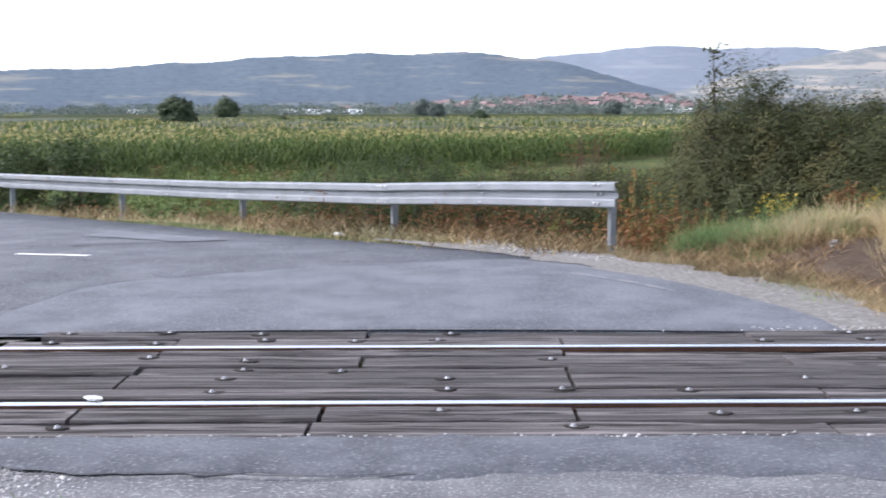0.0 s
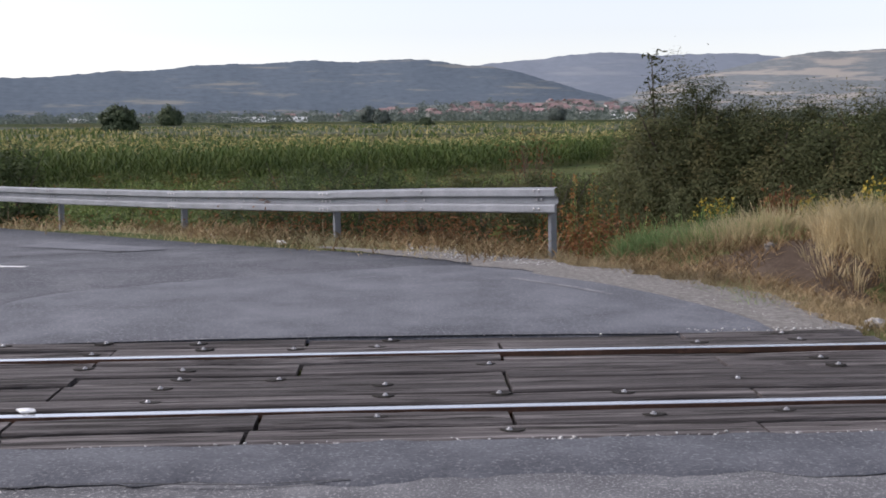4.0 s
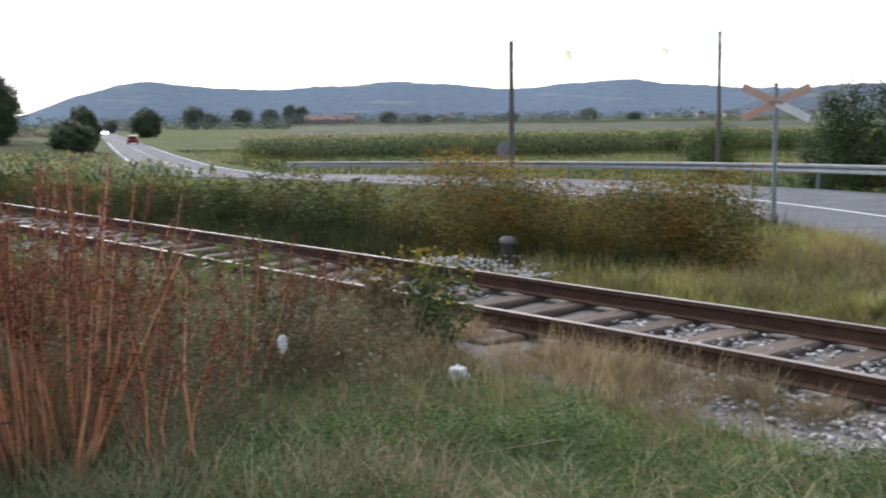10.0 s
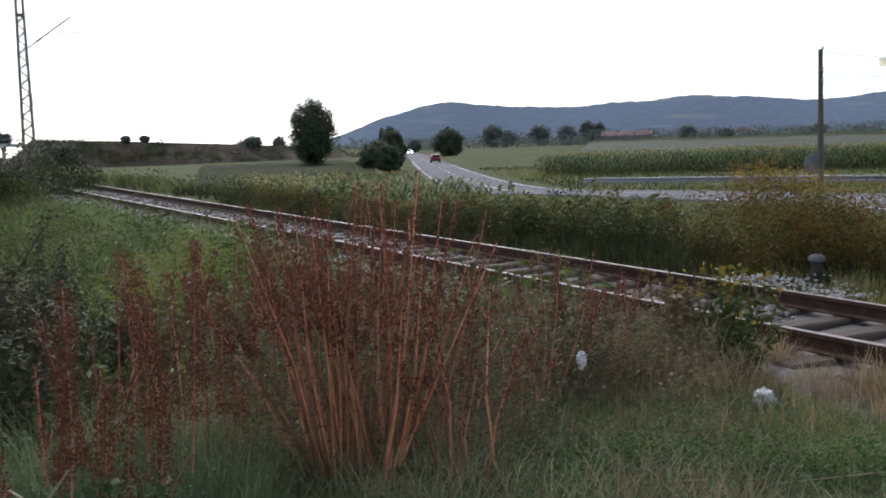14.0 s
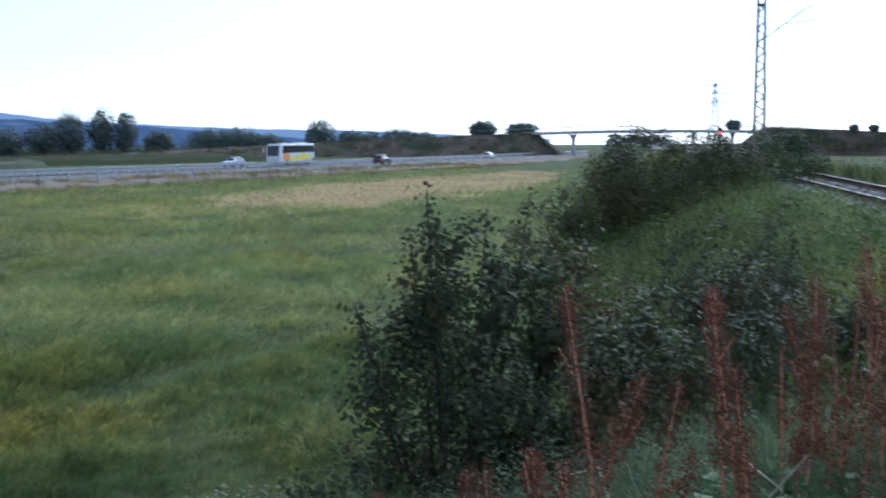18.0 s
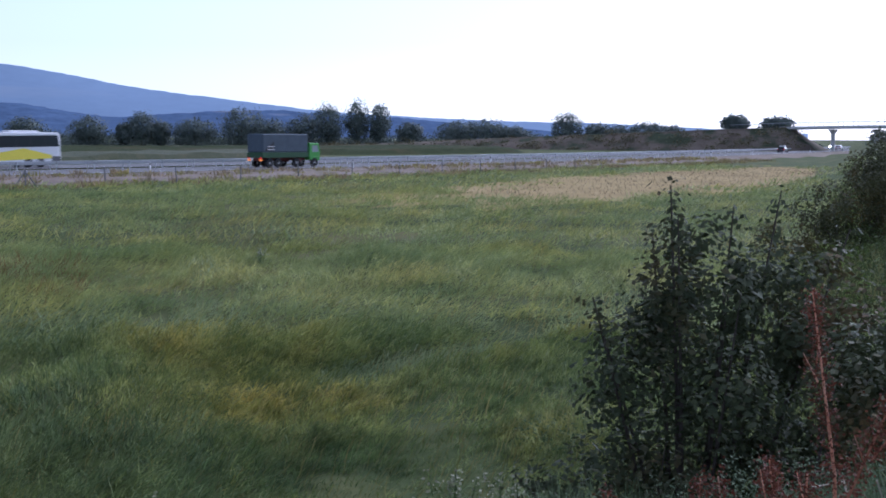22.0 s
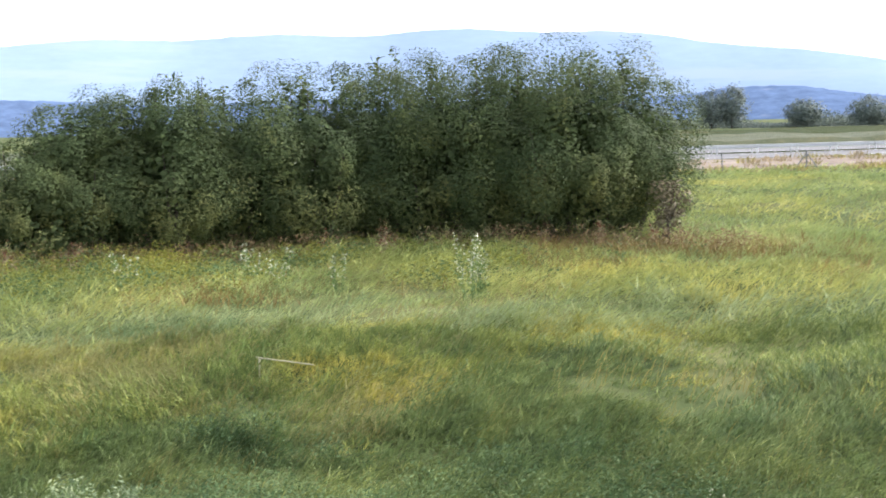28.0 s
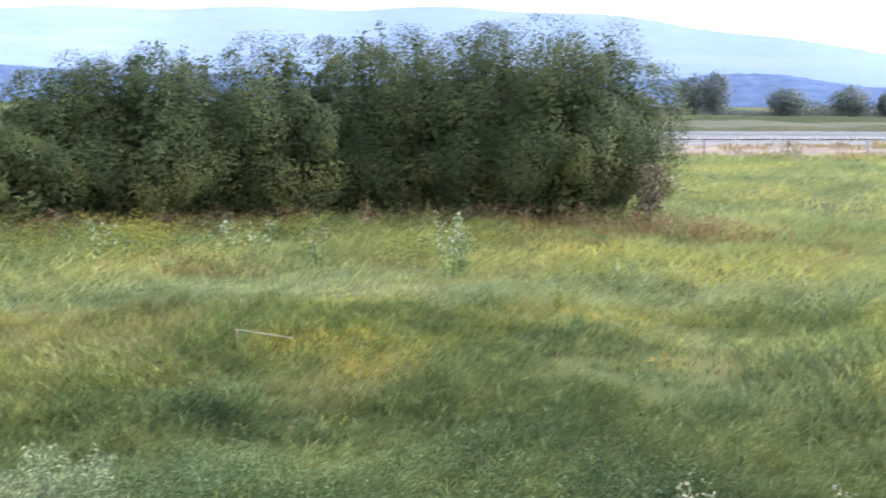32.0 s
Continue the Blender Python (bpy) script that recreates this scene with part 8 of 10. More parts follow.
# slope herbs south of the track
n = 900
lx = -8 - 60 * rng.random(n) ** 1.4
ly = track_y(lx) - 2.6 - rng.random(n) * 6.5
herbs("slope_herbs", lx, ly, rng.uniform(0.3, 0.95, n), 55, 0.12, LEAF_MID, "green herbs on the slope below the track", 0.32)
k = rng.random(n) < 0.25
herbs("yellow_slope_herbs", lx[k], ly[k], rng.uniform(0.5, 1.0, k.sum()), 40, 0.1, LEAF_LIME, "yellow-green herbs on the slope below the track", 0.25)
# weeds behind the guardrail
n = 1500
a = np.radians(rng.uniform(-34, 33, n))
d = rng.uniform(17, 58, n)
lx, ly = d * np.sin(a), d * np.cos(a)
k = (near_line(lx, ly, GUARD) > 1.3) & free(lx, ly) & (near_line(lx, ly, ROAD_S) > 6.5) & (ly > 14.5)
lx, ly, d = lx[k], ly[k], d[k]
herbs("ditch_weeds", lx, ly, np.clip(0.8 + 0.5 * wave(lx, ly, 4, 2), 0.3, 1.7), 40, 0.21, LEAF_MID, "dense green weeds in the ditch behind the guardrail", 0.42)
k = rng.random(len(lx)) < 0.2
herbs("brown_ditch_weeds", lx[k], ly[k], rng.uniform(0.6, 1.3, k.sum()), 70, 0.12, LEAF_RED, "brown dried weeds behind the guardrail", 0.25)
n = 260
a = np.radians(rng.uniform(-9, 12, n))
d = rng.uniform(14.8, 18.5, n)
lx, ly = d * np.sin(a), d * np.cos(a)
k = near_line(lx, ly, GUARD) > 0.7
k &= (ly - 13.1) > -(lx - 2.05) * 1.0
herbs("rusty_guardrail_weeds", lx[k], ly[k], rng.uniform(0.5, 0.95, k.sum()), 70, 0.07, LEAF_RED, "rusty brown weeds close behind the guardrail", 0.2)
x, y, d = sow(-36, 34, 15, 62, 36000)
k = (near_line(x, y, GUARD) > 0.5) & (near_line(x, y, ROAD_S) > 5.2) & (y > 14.2)
x, y, d = x[k], y[k], d[k]
lay("rough_grass", x, y, rng.uniform(0.25, 0.7, len(x)), np.maximum(0.014, 0.001 * d), rng.uniform(0.1, 0.7, len(x)), rng.uniform(0, 6.3, len(x)), VERGE, "rough tall grass behind the guardrail")

# ---- dried dock stalks ----
def dock(x, y, h, stems, spread, label, group="dried dock stalks", z=None, thick=0.0088, lean=(0, 0), seedy=0.5, few=1.0, grain=0.0145, full=0.019):
    z = on_land(x, y) if z is None else z
    ob = thing("dock_plant", pose(x, y, z - 0.04), label, "weed", group)
    for k in range(stems):
        st, pts = Shape(), []
        a = random.uniform(0, 6.283)
        r = spread * math.sqrt(random.random())
        hh = h * random.uniform(0.72, 1.06)
        b = Vector((math.cos(a) * r * 0.25 + random.gauss(0, 0.05), math.sin(a) * r * 0.25 + random.gauss(0, 0.05), 0))
        t = Vector((math.cos(a) * r + lean[0] + random.gauss(0, 0.11), math.sin(a) * r + lean[1] + random.gauss(0, 0.11), hh))
        mid = b.lerp(t, 0.5) + Vector((random.uniform(-0.06, 0.06), random.uniform(-0.06, 0.06), 0.03))
        st.tube([b, mid, t], [thick, thick * 0.75, thick * 0.3], 5)
        m = int(230 * hh * few)
        u = 1 - seedy * rng.random(m) ** 1.2
        u = u + 0.012 * np.sin(u * 90)
        ax = np.array(mid)[None] * (1 - np.clip(2 * u - 1, 0, 1))[:, None] + np.array(t)[None] * np.clip(2 * u - 1, 0, 1)[:, None]
        pts.append(ax + rng.normal(0, full, (m, 3)) * (1.25 - 0.6 * u[:, None]))
        for s in range(2):
            e = Vector((math.cos(a + s * 2.1), math.sin(a + s * 2.1), 1.6)).normalized() * random.uniform(0.08, 0.17)
            o = b.lerp(t, random.uniform(0.6, 0.85))
            st.tube([o, o + e], [thick * 0.4, thick * 0.2], 4)
            w = rng.random(40)
            pts.append(np.array(o)[None] + np.array(e)[None] * w[:, None] + rng.normal(0, 0.013, (40, 3)))
        s = part("stalk", st, DOCK_PALE if random.random() < 0.22 else DOCK_STEM, ob)
        part("seed_head", raw("seed_head", *leaves(np.concatenate(pts), grain, 0.1, 0.8)), DOCK_RED, s, "dark red-brown seed cluster")
    return ob


dock(-5.8, 1.2, 1.66, 46, 0.66, "large fan of dried red-brown dock stalks", seedy=0.36, few=0.55, thick=0.0082)
dock(-5.95, 1.45, 1.5, 22, 0.6, "large fan of dried red-brown dock stalks", seedy=0.36, few=0.55, thick=0.0082)
dock(-5.45, 1.7, 1.1, 7, 0.35, "dried red-brown dock stalks beside the large clump")
for x, y, h, s, sp in ((-6.9, 0.9, 1.4, 12, 0.4), (-6.6, 0.3, 1.4, 12, 0.4), (-6.9, 1.7, 1.1, 9, 0.35), (-5.9, 0.1, 1.05, 9, 0.35), (-5.2, -0.15, 1.0, 7, 0.3), (-7.6, 2.4, 0.9, 8, 0.3), (-7.0, 2.75, 0.8, 8, 0.3), (-8.2, 2.9, 0.85, 6, 0.3)):
    dock(x, y, h, max(4, s * 2 // 3), sp, "loose clump of dried dock stalks on the slope", seedy=0.42, few=0.6)
SPIKES = [(-98.6, 3.9, -6.4, 3, 0.07), (-91.5, 4.2, -7.0, 4, 0.14), (-88.5, 4.6, -5.4, 5, 0.16), (-84.4, 5.2, -3.3, 5, 0.2), (-82.7, 5.3, -5.0, 6, 0.22), (-81.0, 5.6, -4.5, 6, 0.22), (-86.2, 4.8, -7.5, 4, 0.16), (-96.0, 3.6, -9.5, 3, 0.1),
          (-105.0, 3.6, -11.0, 4, 0.1), (-100.0, 3.5, -11.2, 3, 0.1), (-93.0, 3.9, -9.4, 4, 0.12), (-102.5, 3.2, -15.0, 2, 0.08), (-110.5, 3.4, -16.0, 2, 0.08), (-84.0, 4.5, -9.2, 5, 0.16)]
for az, d, el, n, sp in SPIKES:
    x, y = polar(az, d)
    z = on_land(x - 0.3, y - 0.3)
    dock(x - 0.3, y - 0.3, 1.62 + d * math.tan(radians(el)) - z, max(2, n // 2), sp * 1.4, "dark red dried dock spike at the top of the slope", "dock spikes on the slope", seedy=0.62, few=4.2, grain=0.0115, full=0.03)
tall_weed(-7.5, 4.7, 0.95, YELLOW_BLOOM, "leafy goldenrod clump growing close to the rail", 16, 0.4, 0.12, 110, 0.06, body=900, green=LEAF_MID, name="goldenrod")
tall_weed(-7.75, 4.4, 0.85, ORANGE_WEED, "drying goldenrod clump beside the rail", 12, 0.3, 0.2, 110, 0.06, body=500, green=DRY, name="goldenrod")
tall_weed(-3.9, 7.0, 0.34, PALE, "small green bindweed between the rails at the deck end", 8, 0.28, 0.3, 14, 0.05, body=160, green=LEAF_HERB, name="bindweed", z=-0.2)
n = 22000
a = np.radians(rng.uniform(-84, -54, n))
d = rng.uniform(4.7, 9.4, n)
x, y = -0.35 + d * np.sin(a), -0.25 + d * np.cos(a)
k = (y < track_y(x) - 1.5) & (wave(x, y, 0.6, 9) + rng.normal(0, 0.3, n) > 0.1)
x, y = x[k], y[k]
q = rng.random(len(x)) < 0.5
patch_grass("bent_dry_stalks", x[q], y[q], rng.uniform(0.25, 0.7, q.sum()), np.full(q.sum(), 0.0045), GREY_STALK, "bent dry brown stalks among the weeds", (0.3, 0.95))
patch_grass("fallen_straw", x[~q], y[~q], rng.uniform(0.25, 0.6, (~q).sum()), np.full((~q).sum(), 0.0045), LITTER, "tangled brown straw among the weeds", (0.7, 0.97))
n = 520
a = np.radians(rng.uniform(-82, -55, n))
d = rng.uniform(5.6, 10.5, n)
x, y = -0.35 + d * np.sin(a), -0.25 + d * np.cos(a)
k = (y < track_y(x) - 1.55) & (x < -5.6) & (wave(x, y, 0.8, 2) > -0.5)
x, y = x[k], y[k]
deg = -np.degrees(np.arctan2(x, y))
hh = np.clip(0.78 + 0.22 * wave(x, y, 1.2, 5), 0.4, 1.1) * np.clip((deg - 56) / 8, 0.35, 1)
herbs("grey_green_tangle", x, y, hh, 120, 0.035, foliage("grey_green_tangle", (0.05, 0.055, 0.035), (0.095, 0.1, 0.065), (0.16, 0.15, 0.1)), "grey-green tangle of drying weeds beside the rail", 0.16)
b = rng.random(len(x)) < 0.5
herbs("brown_tangle", x[b], y[b], hh[b] * 1.15, 110, 0.03, foliage("brown_tangle", (0.08, 0.05, 0.032), (0.15, 0.1, 0.062), (0.24, 0.17, 0.11)), "brown dried weeds beside the rail", 0.13)
for az, d, h in ((-76, 6.6, 1.05), (-73.5, 7.4, 1.1), (-70, 7.6, 1.0), (-67.5, 7.0, 0.85), (-65.2, 7.7, 1.05), (-63.6, 8.2, 1.0), (-71.5, 6.3, 0.8), (-78, 7.6, 1.15), (-62, 8.4, 0.9)):
    x, y = polar(az, d)
    dock(x - 0.3, y - 0.2, h, 5, 0.22, "dried dock stalks among the weeds beside the rail", "dock stalks beside the rail")
# grey-green grass and broken straw round the foot of the large clump
n = 620
tx, ty = rng.normal(-5.3, 0.8, n), rng.normal(1.1, 0.75, n)
k = (np.hypot(tx, ty) > 3.9) & (np.hypot(tx + 5.8, ty - 1.2) > 0.16)
tx, ty = tx[k], ty[k]
dr = rng.random(len(tx)) < 0.35
tufts("grey_green_tufts", tx[~dr], ty[~dr], rng.uniform(0.2, 0.5, (~dr).sum()), 34, 0.16, 0.0075, SILVER, "grey-green grass round the dock stalks", 0.7)
tufts("straw_tufts", tx[dr], ty[dr], rng.uniform(0.2, 0.45, dr.sum()), 22, 0.16, 0.005, LITTER, "broken brown straw round the dock stalks", 0.95)
# burdock leaves, pale stubs and fallen twigs at the foot of the slope
def broad_leaves(p, size):
    """Rounded, slightly folded leaves that mostly face the sky."""
    n, ring = len(p), 8
    a = np.linspace(0, 2 * np.pi, ring, endpoint=False)
    shape = np.stack([np.cos(a) * (1 - 0.18 * np.cos(a)), 0.82 * np.sin(a), 0.22 * np.abs(np.sin(a)) - 0.12 * np.cos(a) ** 2], 1)
    shape = np.vstack([[(0, 0, 0)], shape]) * 0.5
    up = rng.normal(0, 0.45, (n, 3)) + np.array([0.25, 0.1, 1.0])
    up /= np.linalg.norm(up, axis=1)[:, None]
    u = np.cross(up, rng.normal(size=(n, 3)))
    u /= np.linalg.norm(u, axis=1)[:, None]
    w = np.cross(up, u)
    s = (size * rng.uniform(0.5, 1.3, n))[:, None, None]
    v = p[:, None] + s * (shape[None, :, :1] * u[:, None] + shape[None, :, 1:2] * w[:, None] + shape[None, :, 2:] * up[:, None])
    f = np.array([(0, 1 + k, 1 + (k + 1) % ring) for k in range(ring)])[None] + (np.arange(n) * (ring + 1))[:, None, None]
    return v.reshape(-1, 3), f.reshape(-1, 3)


n = 420
a = np.radians(rng.normal(-90, 3.5, n))
d = rng.uniform(3.4, 4.8, n)
x, y = -0.35 + d * np.sin(a), -0.33 + d * np.cos(a)
stuff("bindweed_leaves", *broad_leaves(np.stack([x, y, land(x, y) + rng.uniform(0.2, 0.5, n)], 1), 0.085), LEAF_BROAD, "broad green leaves at the edge of the slope", "weeds")
n = 36000
a = np.radians(rng.uniform(-122, -78, n))
d = rng.uniform(2.6, 6.4, n)
x, y = -0.35 + d * np.sin(a), -0.33 + d * np.cos(a)
lay("silvery_weeds", x, y, rng.uniform(0.3, 0.75, n) * (0.75 + 0.35 * wave(x, y, 0.5, 3)) + 0.5 * np.clip(-land(x, y) - 0.35, 0, 0.8), np.full(n, 0.0065), rng.uniform(0.05, 0.6, n), rng.uniform(0, 6.3, n), foliage("grey_green_weed", (0.085, 0.118, 0.064), (0.18, 0.218, 0.13), (0.33, 0.35, 0.235), drift=[(2.5, 0.45, 0.62, (0.5, 0.6, 0.55)), (8.0, 0.43, 0.57, (0.6, 0.65, 0.64))]), "grey-green weeds at the top of the slope")
x, y = np.array([polar(-175.6 + random.gauss(0, 1.6), 10.2 + random.gauss(0, 0.25)) for k in range(9)]).T
bushy("silvery_wormwood", x, y, np.full(9, 0.55), 9, 60, 0.05, SILVER, "silvery wormwood standing in the meadow grass", 0.22)
n = 26
x, y = rng.normal(-13.2, 0.7, n), rng.normal(1.2, 0.4, n)
herbs("yellow_green_shrubs", x, y, rng.uniform(0.6, 1.15, n), 420, 0.05, foliage("yellow_green_shrub_leaves", (0.1, 0.12, 0.035), (0.16, 0.175, 0.05), (0.22, 0.22, 0.07), 0.3), "yellow-green feathery shrubs beside the ballast", 0.22)
n = 300
x = -15.5 - 16 * rng.random(n) ** 1.2
y = track_y(x) - 2.0 - 2.4 * rng.random(n)
tufts("pale_slope_grass", x, y, rng.uniform(0.4, 0.85, n), 40, 0.3, 0.014, SHEEN, "tall pale green grass on the shoulder of the ballast", 0.7)
tw = Shape()
for k in range(520):
    a, d = radians(random.gauss(-75, 8)), random.uniform(3.7, 6.2)
    x, y = -0.35 + d * math.sin(a), -0.3 + d * math.cos(a)
    z = on_land(x, y)
    b = random.uniform(0, 3.14)
    l = random.uniform(0.2, 0.75)
    tw.tube([(x, y, z + 0.03), (x + math.cos(b) * l / 2, y + math.sin(b) * l / 2, z + random.uniform(0.04, 0.09)), (x + math.cos(b) * l, y + math.sin(b) * l, z + random.uniform(0.03, 0.14))], random.choice((0.0028, 0.0035, 0.005)), 4)
tagged(part("fallen_stalks", tw, STRAWY), "fallen dry stalks lying under the dock clump", "stalks", kind="stuff")
n = 260
a = np.radians(rng.uniform(-118, -80, n))
d = rng.uniform(3.0, 5.8, n)
x, y = -0.35 + d * np.sin(a), -0.33 + d * np.cos(a)
herbs("wormwood", x, y, rng.uniform(0.35, 0.7, n) + 0.5 * np.clip(-land(x, y) - 0.35, 0, 0.8), 190, 0.021, foliage("wormwood_leaves", (0.07, 0.098, 0.065), (0.12, 0.155, 0.105), (0.2, 0.235, 0.17)), "feathery grey-green wormwood at the top of the slope", 0.1)
st = Shape()
for k in range(40):
    a, d = radians(random.uniform(-114, -90)), random.uniform(3.3, 5.3)
    x, y = -0.33 + d * math.sin(a), -0.36 + d * math.cos(a)
    z, h = on_land(x, y), random.uniform(0.35, 0.65)
    b, s = random.uniform(0, 6.28), random.uniform(0.02, 0.12)
    p = [(x, y, z), (x + s * math.cos(b), y + s * math.sin(b), z + h * 0.7), (x + 2.2 * s * math.cos(b), y + 2.2 * s * math.sin(b), z + h)]
    if k % 3 == 0:
        p.append((x + 4.5 * s * math.cos(b), y + 4.5 * s * math.sin(b), z + h * 0.92))
    st.tube(p, [0.0062, 0.0055, 0.0045, 0.0025][:len(p)], 6)
tagged(part("broken_stubs", st, STUB), "pale broken weed stubs at the top of the slope", "stalks", kind="stuff")


# ---- briars and bushes ----
def briar(x, y, z, blobs, n, leaf, mat, label, shoots, name="briar_bush"):
    ob = thing(name, pose(x, y, z), label, "bush")
    q = []
    for c, r in blobs:
        q.append(lumps(c, r, int(n * r[0] * r[2]), 22, 0.3, 0.35) if shoots else shell(c, r, int(n * r[0] * r[2]), 22, 0.3))
    for sx, sy, sz in shoots:
        e = Vector((sx, sy, sz))
        m = Vector((sx * 0.6, sy * 0.6, sz * 0.55))
        part("branch", Shape().tube([(sx * 0.25, sy * 0.25, 0), m, e], [0.025, 0.016, 0.005], 5), BARK, ob)
        u = rng.uniform(0.35, 1, 260)
        ax = np.where((u < 0.55)[:, None], np.array(m)[None], np.array(m)[None] + (np.array(e) - np.array(m))[None] * ((u - 0.55) / 0.45)[:, None])
        e3 = rng.normal(0, 1, (260, 3))
        q.append(np.hstack([ax + 0.11 * e3 * (1.45 - u[:, None]), e3 / np.linalg.norm(e3, axis=1)[:, None]]))
    for k in range(14 if shoots else 8):
        c, r = blobs[k % len(blobs)]
        e = Vector(c) + Vector((random.uniform(-1, 1) * r[0], random.uniform(-1, 1) * r[1], random.uniform(0, 1) * r[2]))
        part("branch", Shape().tube([(c[0] * 0.5, c[1] * 0.5, 0), Vector((c[0] * 0.5, c[1] * 0.5, 0)).lerp(e, 0.5) + Vector((0, 0, 0.1)), e], [0.022, 0.014, 0.004], 5), BARK, ob)
    p = np.concatenate(q)
    p = p[p[:, 2] > 0.05]
    part("foliage", raw("foliage", *leaves(p, leaf, 0.2, 0.55)), mat, ob)
    return ob


briar(-8.12, -2.48, -1.9, [((0.1, 0.1, 2.4), (0.55, 0.5, 0.75)), ((-0.5, 0.55, 2.3), (0.6, 0.5, 0.65)), ((0.2, 0.0, 1.5), (1.0, 0.9, 1.2)), ((-0.9, 0.9, 1.5), (1.1, 0.9, 1.25)), ((-1.6, 2.0, 1.6), (1.1, 0.9, 1.2)), ((0.75, -0.5, 0.9), (0.7, 0.7, 0.8)), ((0.4, 1.4, 1.5), (0.9, 0.8, 1.1)), ((-0.2, 0.3, 0.9), (1.3, 1.1, 0.9)), ((-2.6, 3.2, 1.5), (1.2, 0.9, 0.9))], 5200, 0.06, LEAF_ROSE, "dark dense briar bush with loose upright shoots on the slope",
      [(0.35, -0.1, 3.25), (0.0, 0.25, 3.1), (-0.35, 0.5, 3.2), (0.75, -0.5, 2.5), (0.1, -0.3, 2.9), (-0.9, 0.9, 2.9), (-1.4, 1.6, 2.85), (-1.0, 1.9, 3.0), (-2.0, 2.4, 3.05), (1.1, -0.9, 1.3), (0.5, 0.0, 3.05)])
briar(-38.0, -3.0, -1.5, [((0, 0, 1.75), (2.3, 2.4, 1.6)), ((-0.6, 1.5, 2.1), (1.6, 1.4, 1.2)), ((1.2, -1.9, 1.1), (1.7, 1.5, 1.2)), ((-0.4, -1.3, 1.9), (1.5, 1.4, 1.2)), ((0.9, 0.8, 1.0), (1.9, 1.7, 1.0))], 2300, 0.1, LEAF_OLIVE, "rounded dark green thicket on the slope farther along the line", [], "thicket")
briar(-41.5, -0.6, -1.0, [((0, 0, 1.6), (1.7, 1.5, 1.25)), ((-4.0, 1.5, 1.6), (2.2, 1.4, 1.2))], 1700, 0.12, LEAF_DARK, "dark green thicket beside the ballast farther along the line", [], "thicket")
briar(-36.0, -5.6, -2.0, [((0, 0, 1.0), (1.7, 1.5, 1.0)), ((-1.6, 1.0, 1.4), (1.7, 1.4, 1.1)), ((1.4, -1.0, 0.6), (1.3, 1.2, 0.6))], 1700, 0.1, LEAF_OLIVE, "low olive-green thicket at the foot of the railway slope", [], "thicket")
briar(-13.5, -0.2, -1.2, [((0, 0, 0.8), (1.4, 1.2, 0.9)), ((-2, 0.4, 0.8), (1.5, 1.2, 0.9))], 4200, 0.058, LEAF_ROSE, "low grey-green briar with pale tips on the slope", [(0.4, 0, 1.9), (-0.8, 0.3, 1.8)], "briar_bush")
for az, d, h, w, dp, mat, lab in ((15.4, 21, 4.6, 2.9, 2.6, LEAF_OLIVE, "tall olive-green willow bush behind the bank"), (14.2, 21.2, 4.0, 1.8, 2.6, LEAF_OLIVE, "olive-green bush behind the bank"), (17.0, 20.8, 4.2, 3.4, 3.2, LEAF_OLIVE, "dense dark bush behind the bank"), (19.6, 20.5, 4.1, 3.8, 3.2, LEAF_OLIVE, "dense dark bush behind the bank"), (22.6, 20, 4.15, 4.2, 3.2, LEAF_OLIVE, "dense dark bush behind the bank"), (26.2, 19.8, 4.2, 4.2, 3.2, LEAF_OLIVE, "dense dark bush behind the bank"), (11.6, 21.5, 2.2, 2.4, 3, LEAF_OLIVE, "low green bush behind the guardrail end"), (30, 19.5, 4.2, 4.2, 3, LEAF_DARK, "dense dark bush behind the bank"),
                             (-4.2, 24, 2.7, 3.4, 3, LEAF_DARK, "low dark bush behind the guardrail"), (-1.6, 24.5, 2.85, 3.0, 3, LEAF_DARK, "low dark bush behind the guardrail"), (4.9, 24.5, 2.75, 3.2, 3, LEAF_OLIVE, "low dark bush behind the guardrail"), (8.4, 23, 2.9, 2.8, 3, LEAF_OLIVE, "low dark bush behind the guardrail"), (10.4, 24.5, 2.5, 3.2, 3, LEAF_OLIVE, "low olive bush behind the guardrail end"), (12.6, 27, 2.7, 3.4, 3, LEAF_OLIVE, "low olive bush behind the guardrail end"), (6.6, 27, 2.3, 3.4, 3, LEAF_OLIVE, "low olive bush behind the guardrail"), (1.6, 25, 2.5, 3.4, 3, LEAF_DARK, "low dark bush behind the guardrail"), (-6.8, 25, 2.4, 3.2, 3, LEAF_DARK, "low dark bush behind the guardrail"), (8.2, 29, 2.3, 3, 3, LEAF_MID, "low green bush behind the guardrail"), (2.5, 30, 2.4, 4, 3, LEAF_MID, "low green bush behind the guardrail"), (-2.0, 28, 1.7, 2.6, 2.6, LEAF_MID, "low green bush behind the guardrail")):
    x, y = polar(az, d)
    tree("bush", x, y, h, w, mat, lab, "bush", "bushes behind the bank", int((12000 if h > 3.5 else 8000) * w * h / 6), 0.078 if h > 3.5 else 0.072, on_land(x, y), 0.0, 80, 0.22, dp, 0.28, full=h > 3.5)
x, y = polar(13.9, 21.0)
ob = thing("bush_shoot", pose(x, y, -1.9), "tall loose shoot rising above the bushes", "bush")
part("stem", Shape().tube([(0, 0, 0), (0.05, 0, 2.4), (-0.1, 0, 4.6)], [0.04, 0.025, 0.008], 6), BARK, ob)
part("leaves", raw("leaves", *leaves(np.stack([rng.normal(-0.05, 0.09, 150), rng.normal(0, 0.09, 150), rng.uniform(3.6, 4.75, 150)], 1), 0.1, 0.2, 0.4)), LEAF_OLIVE, ob)
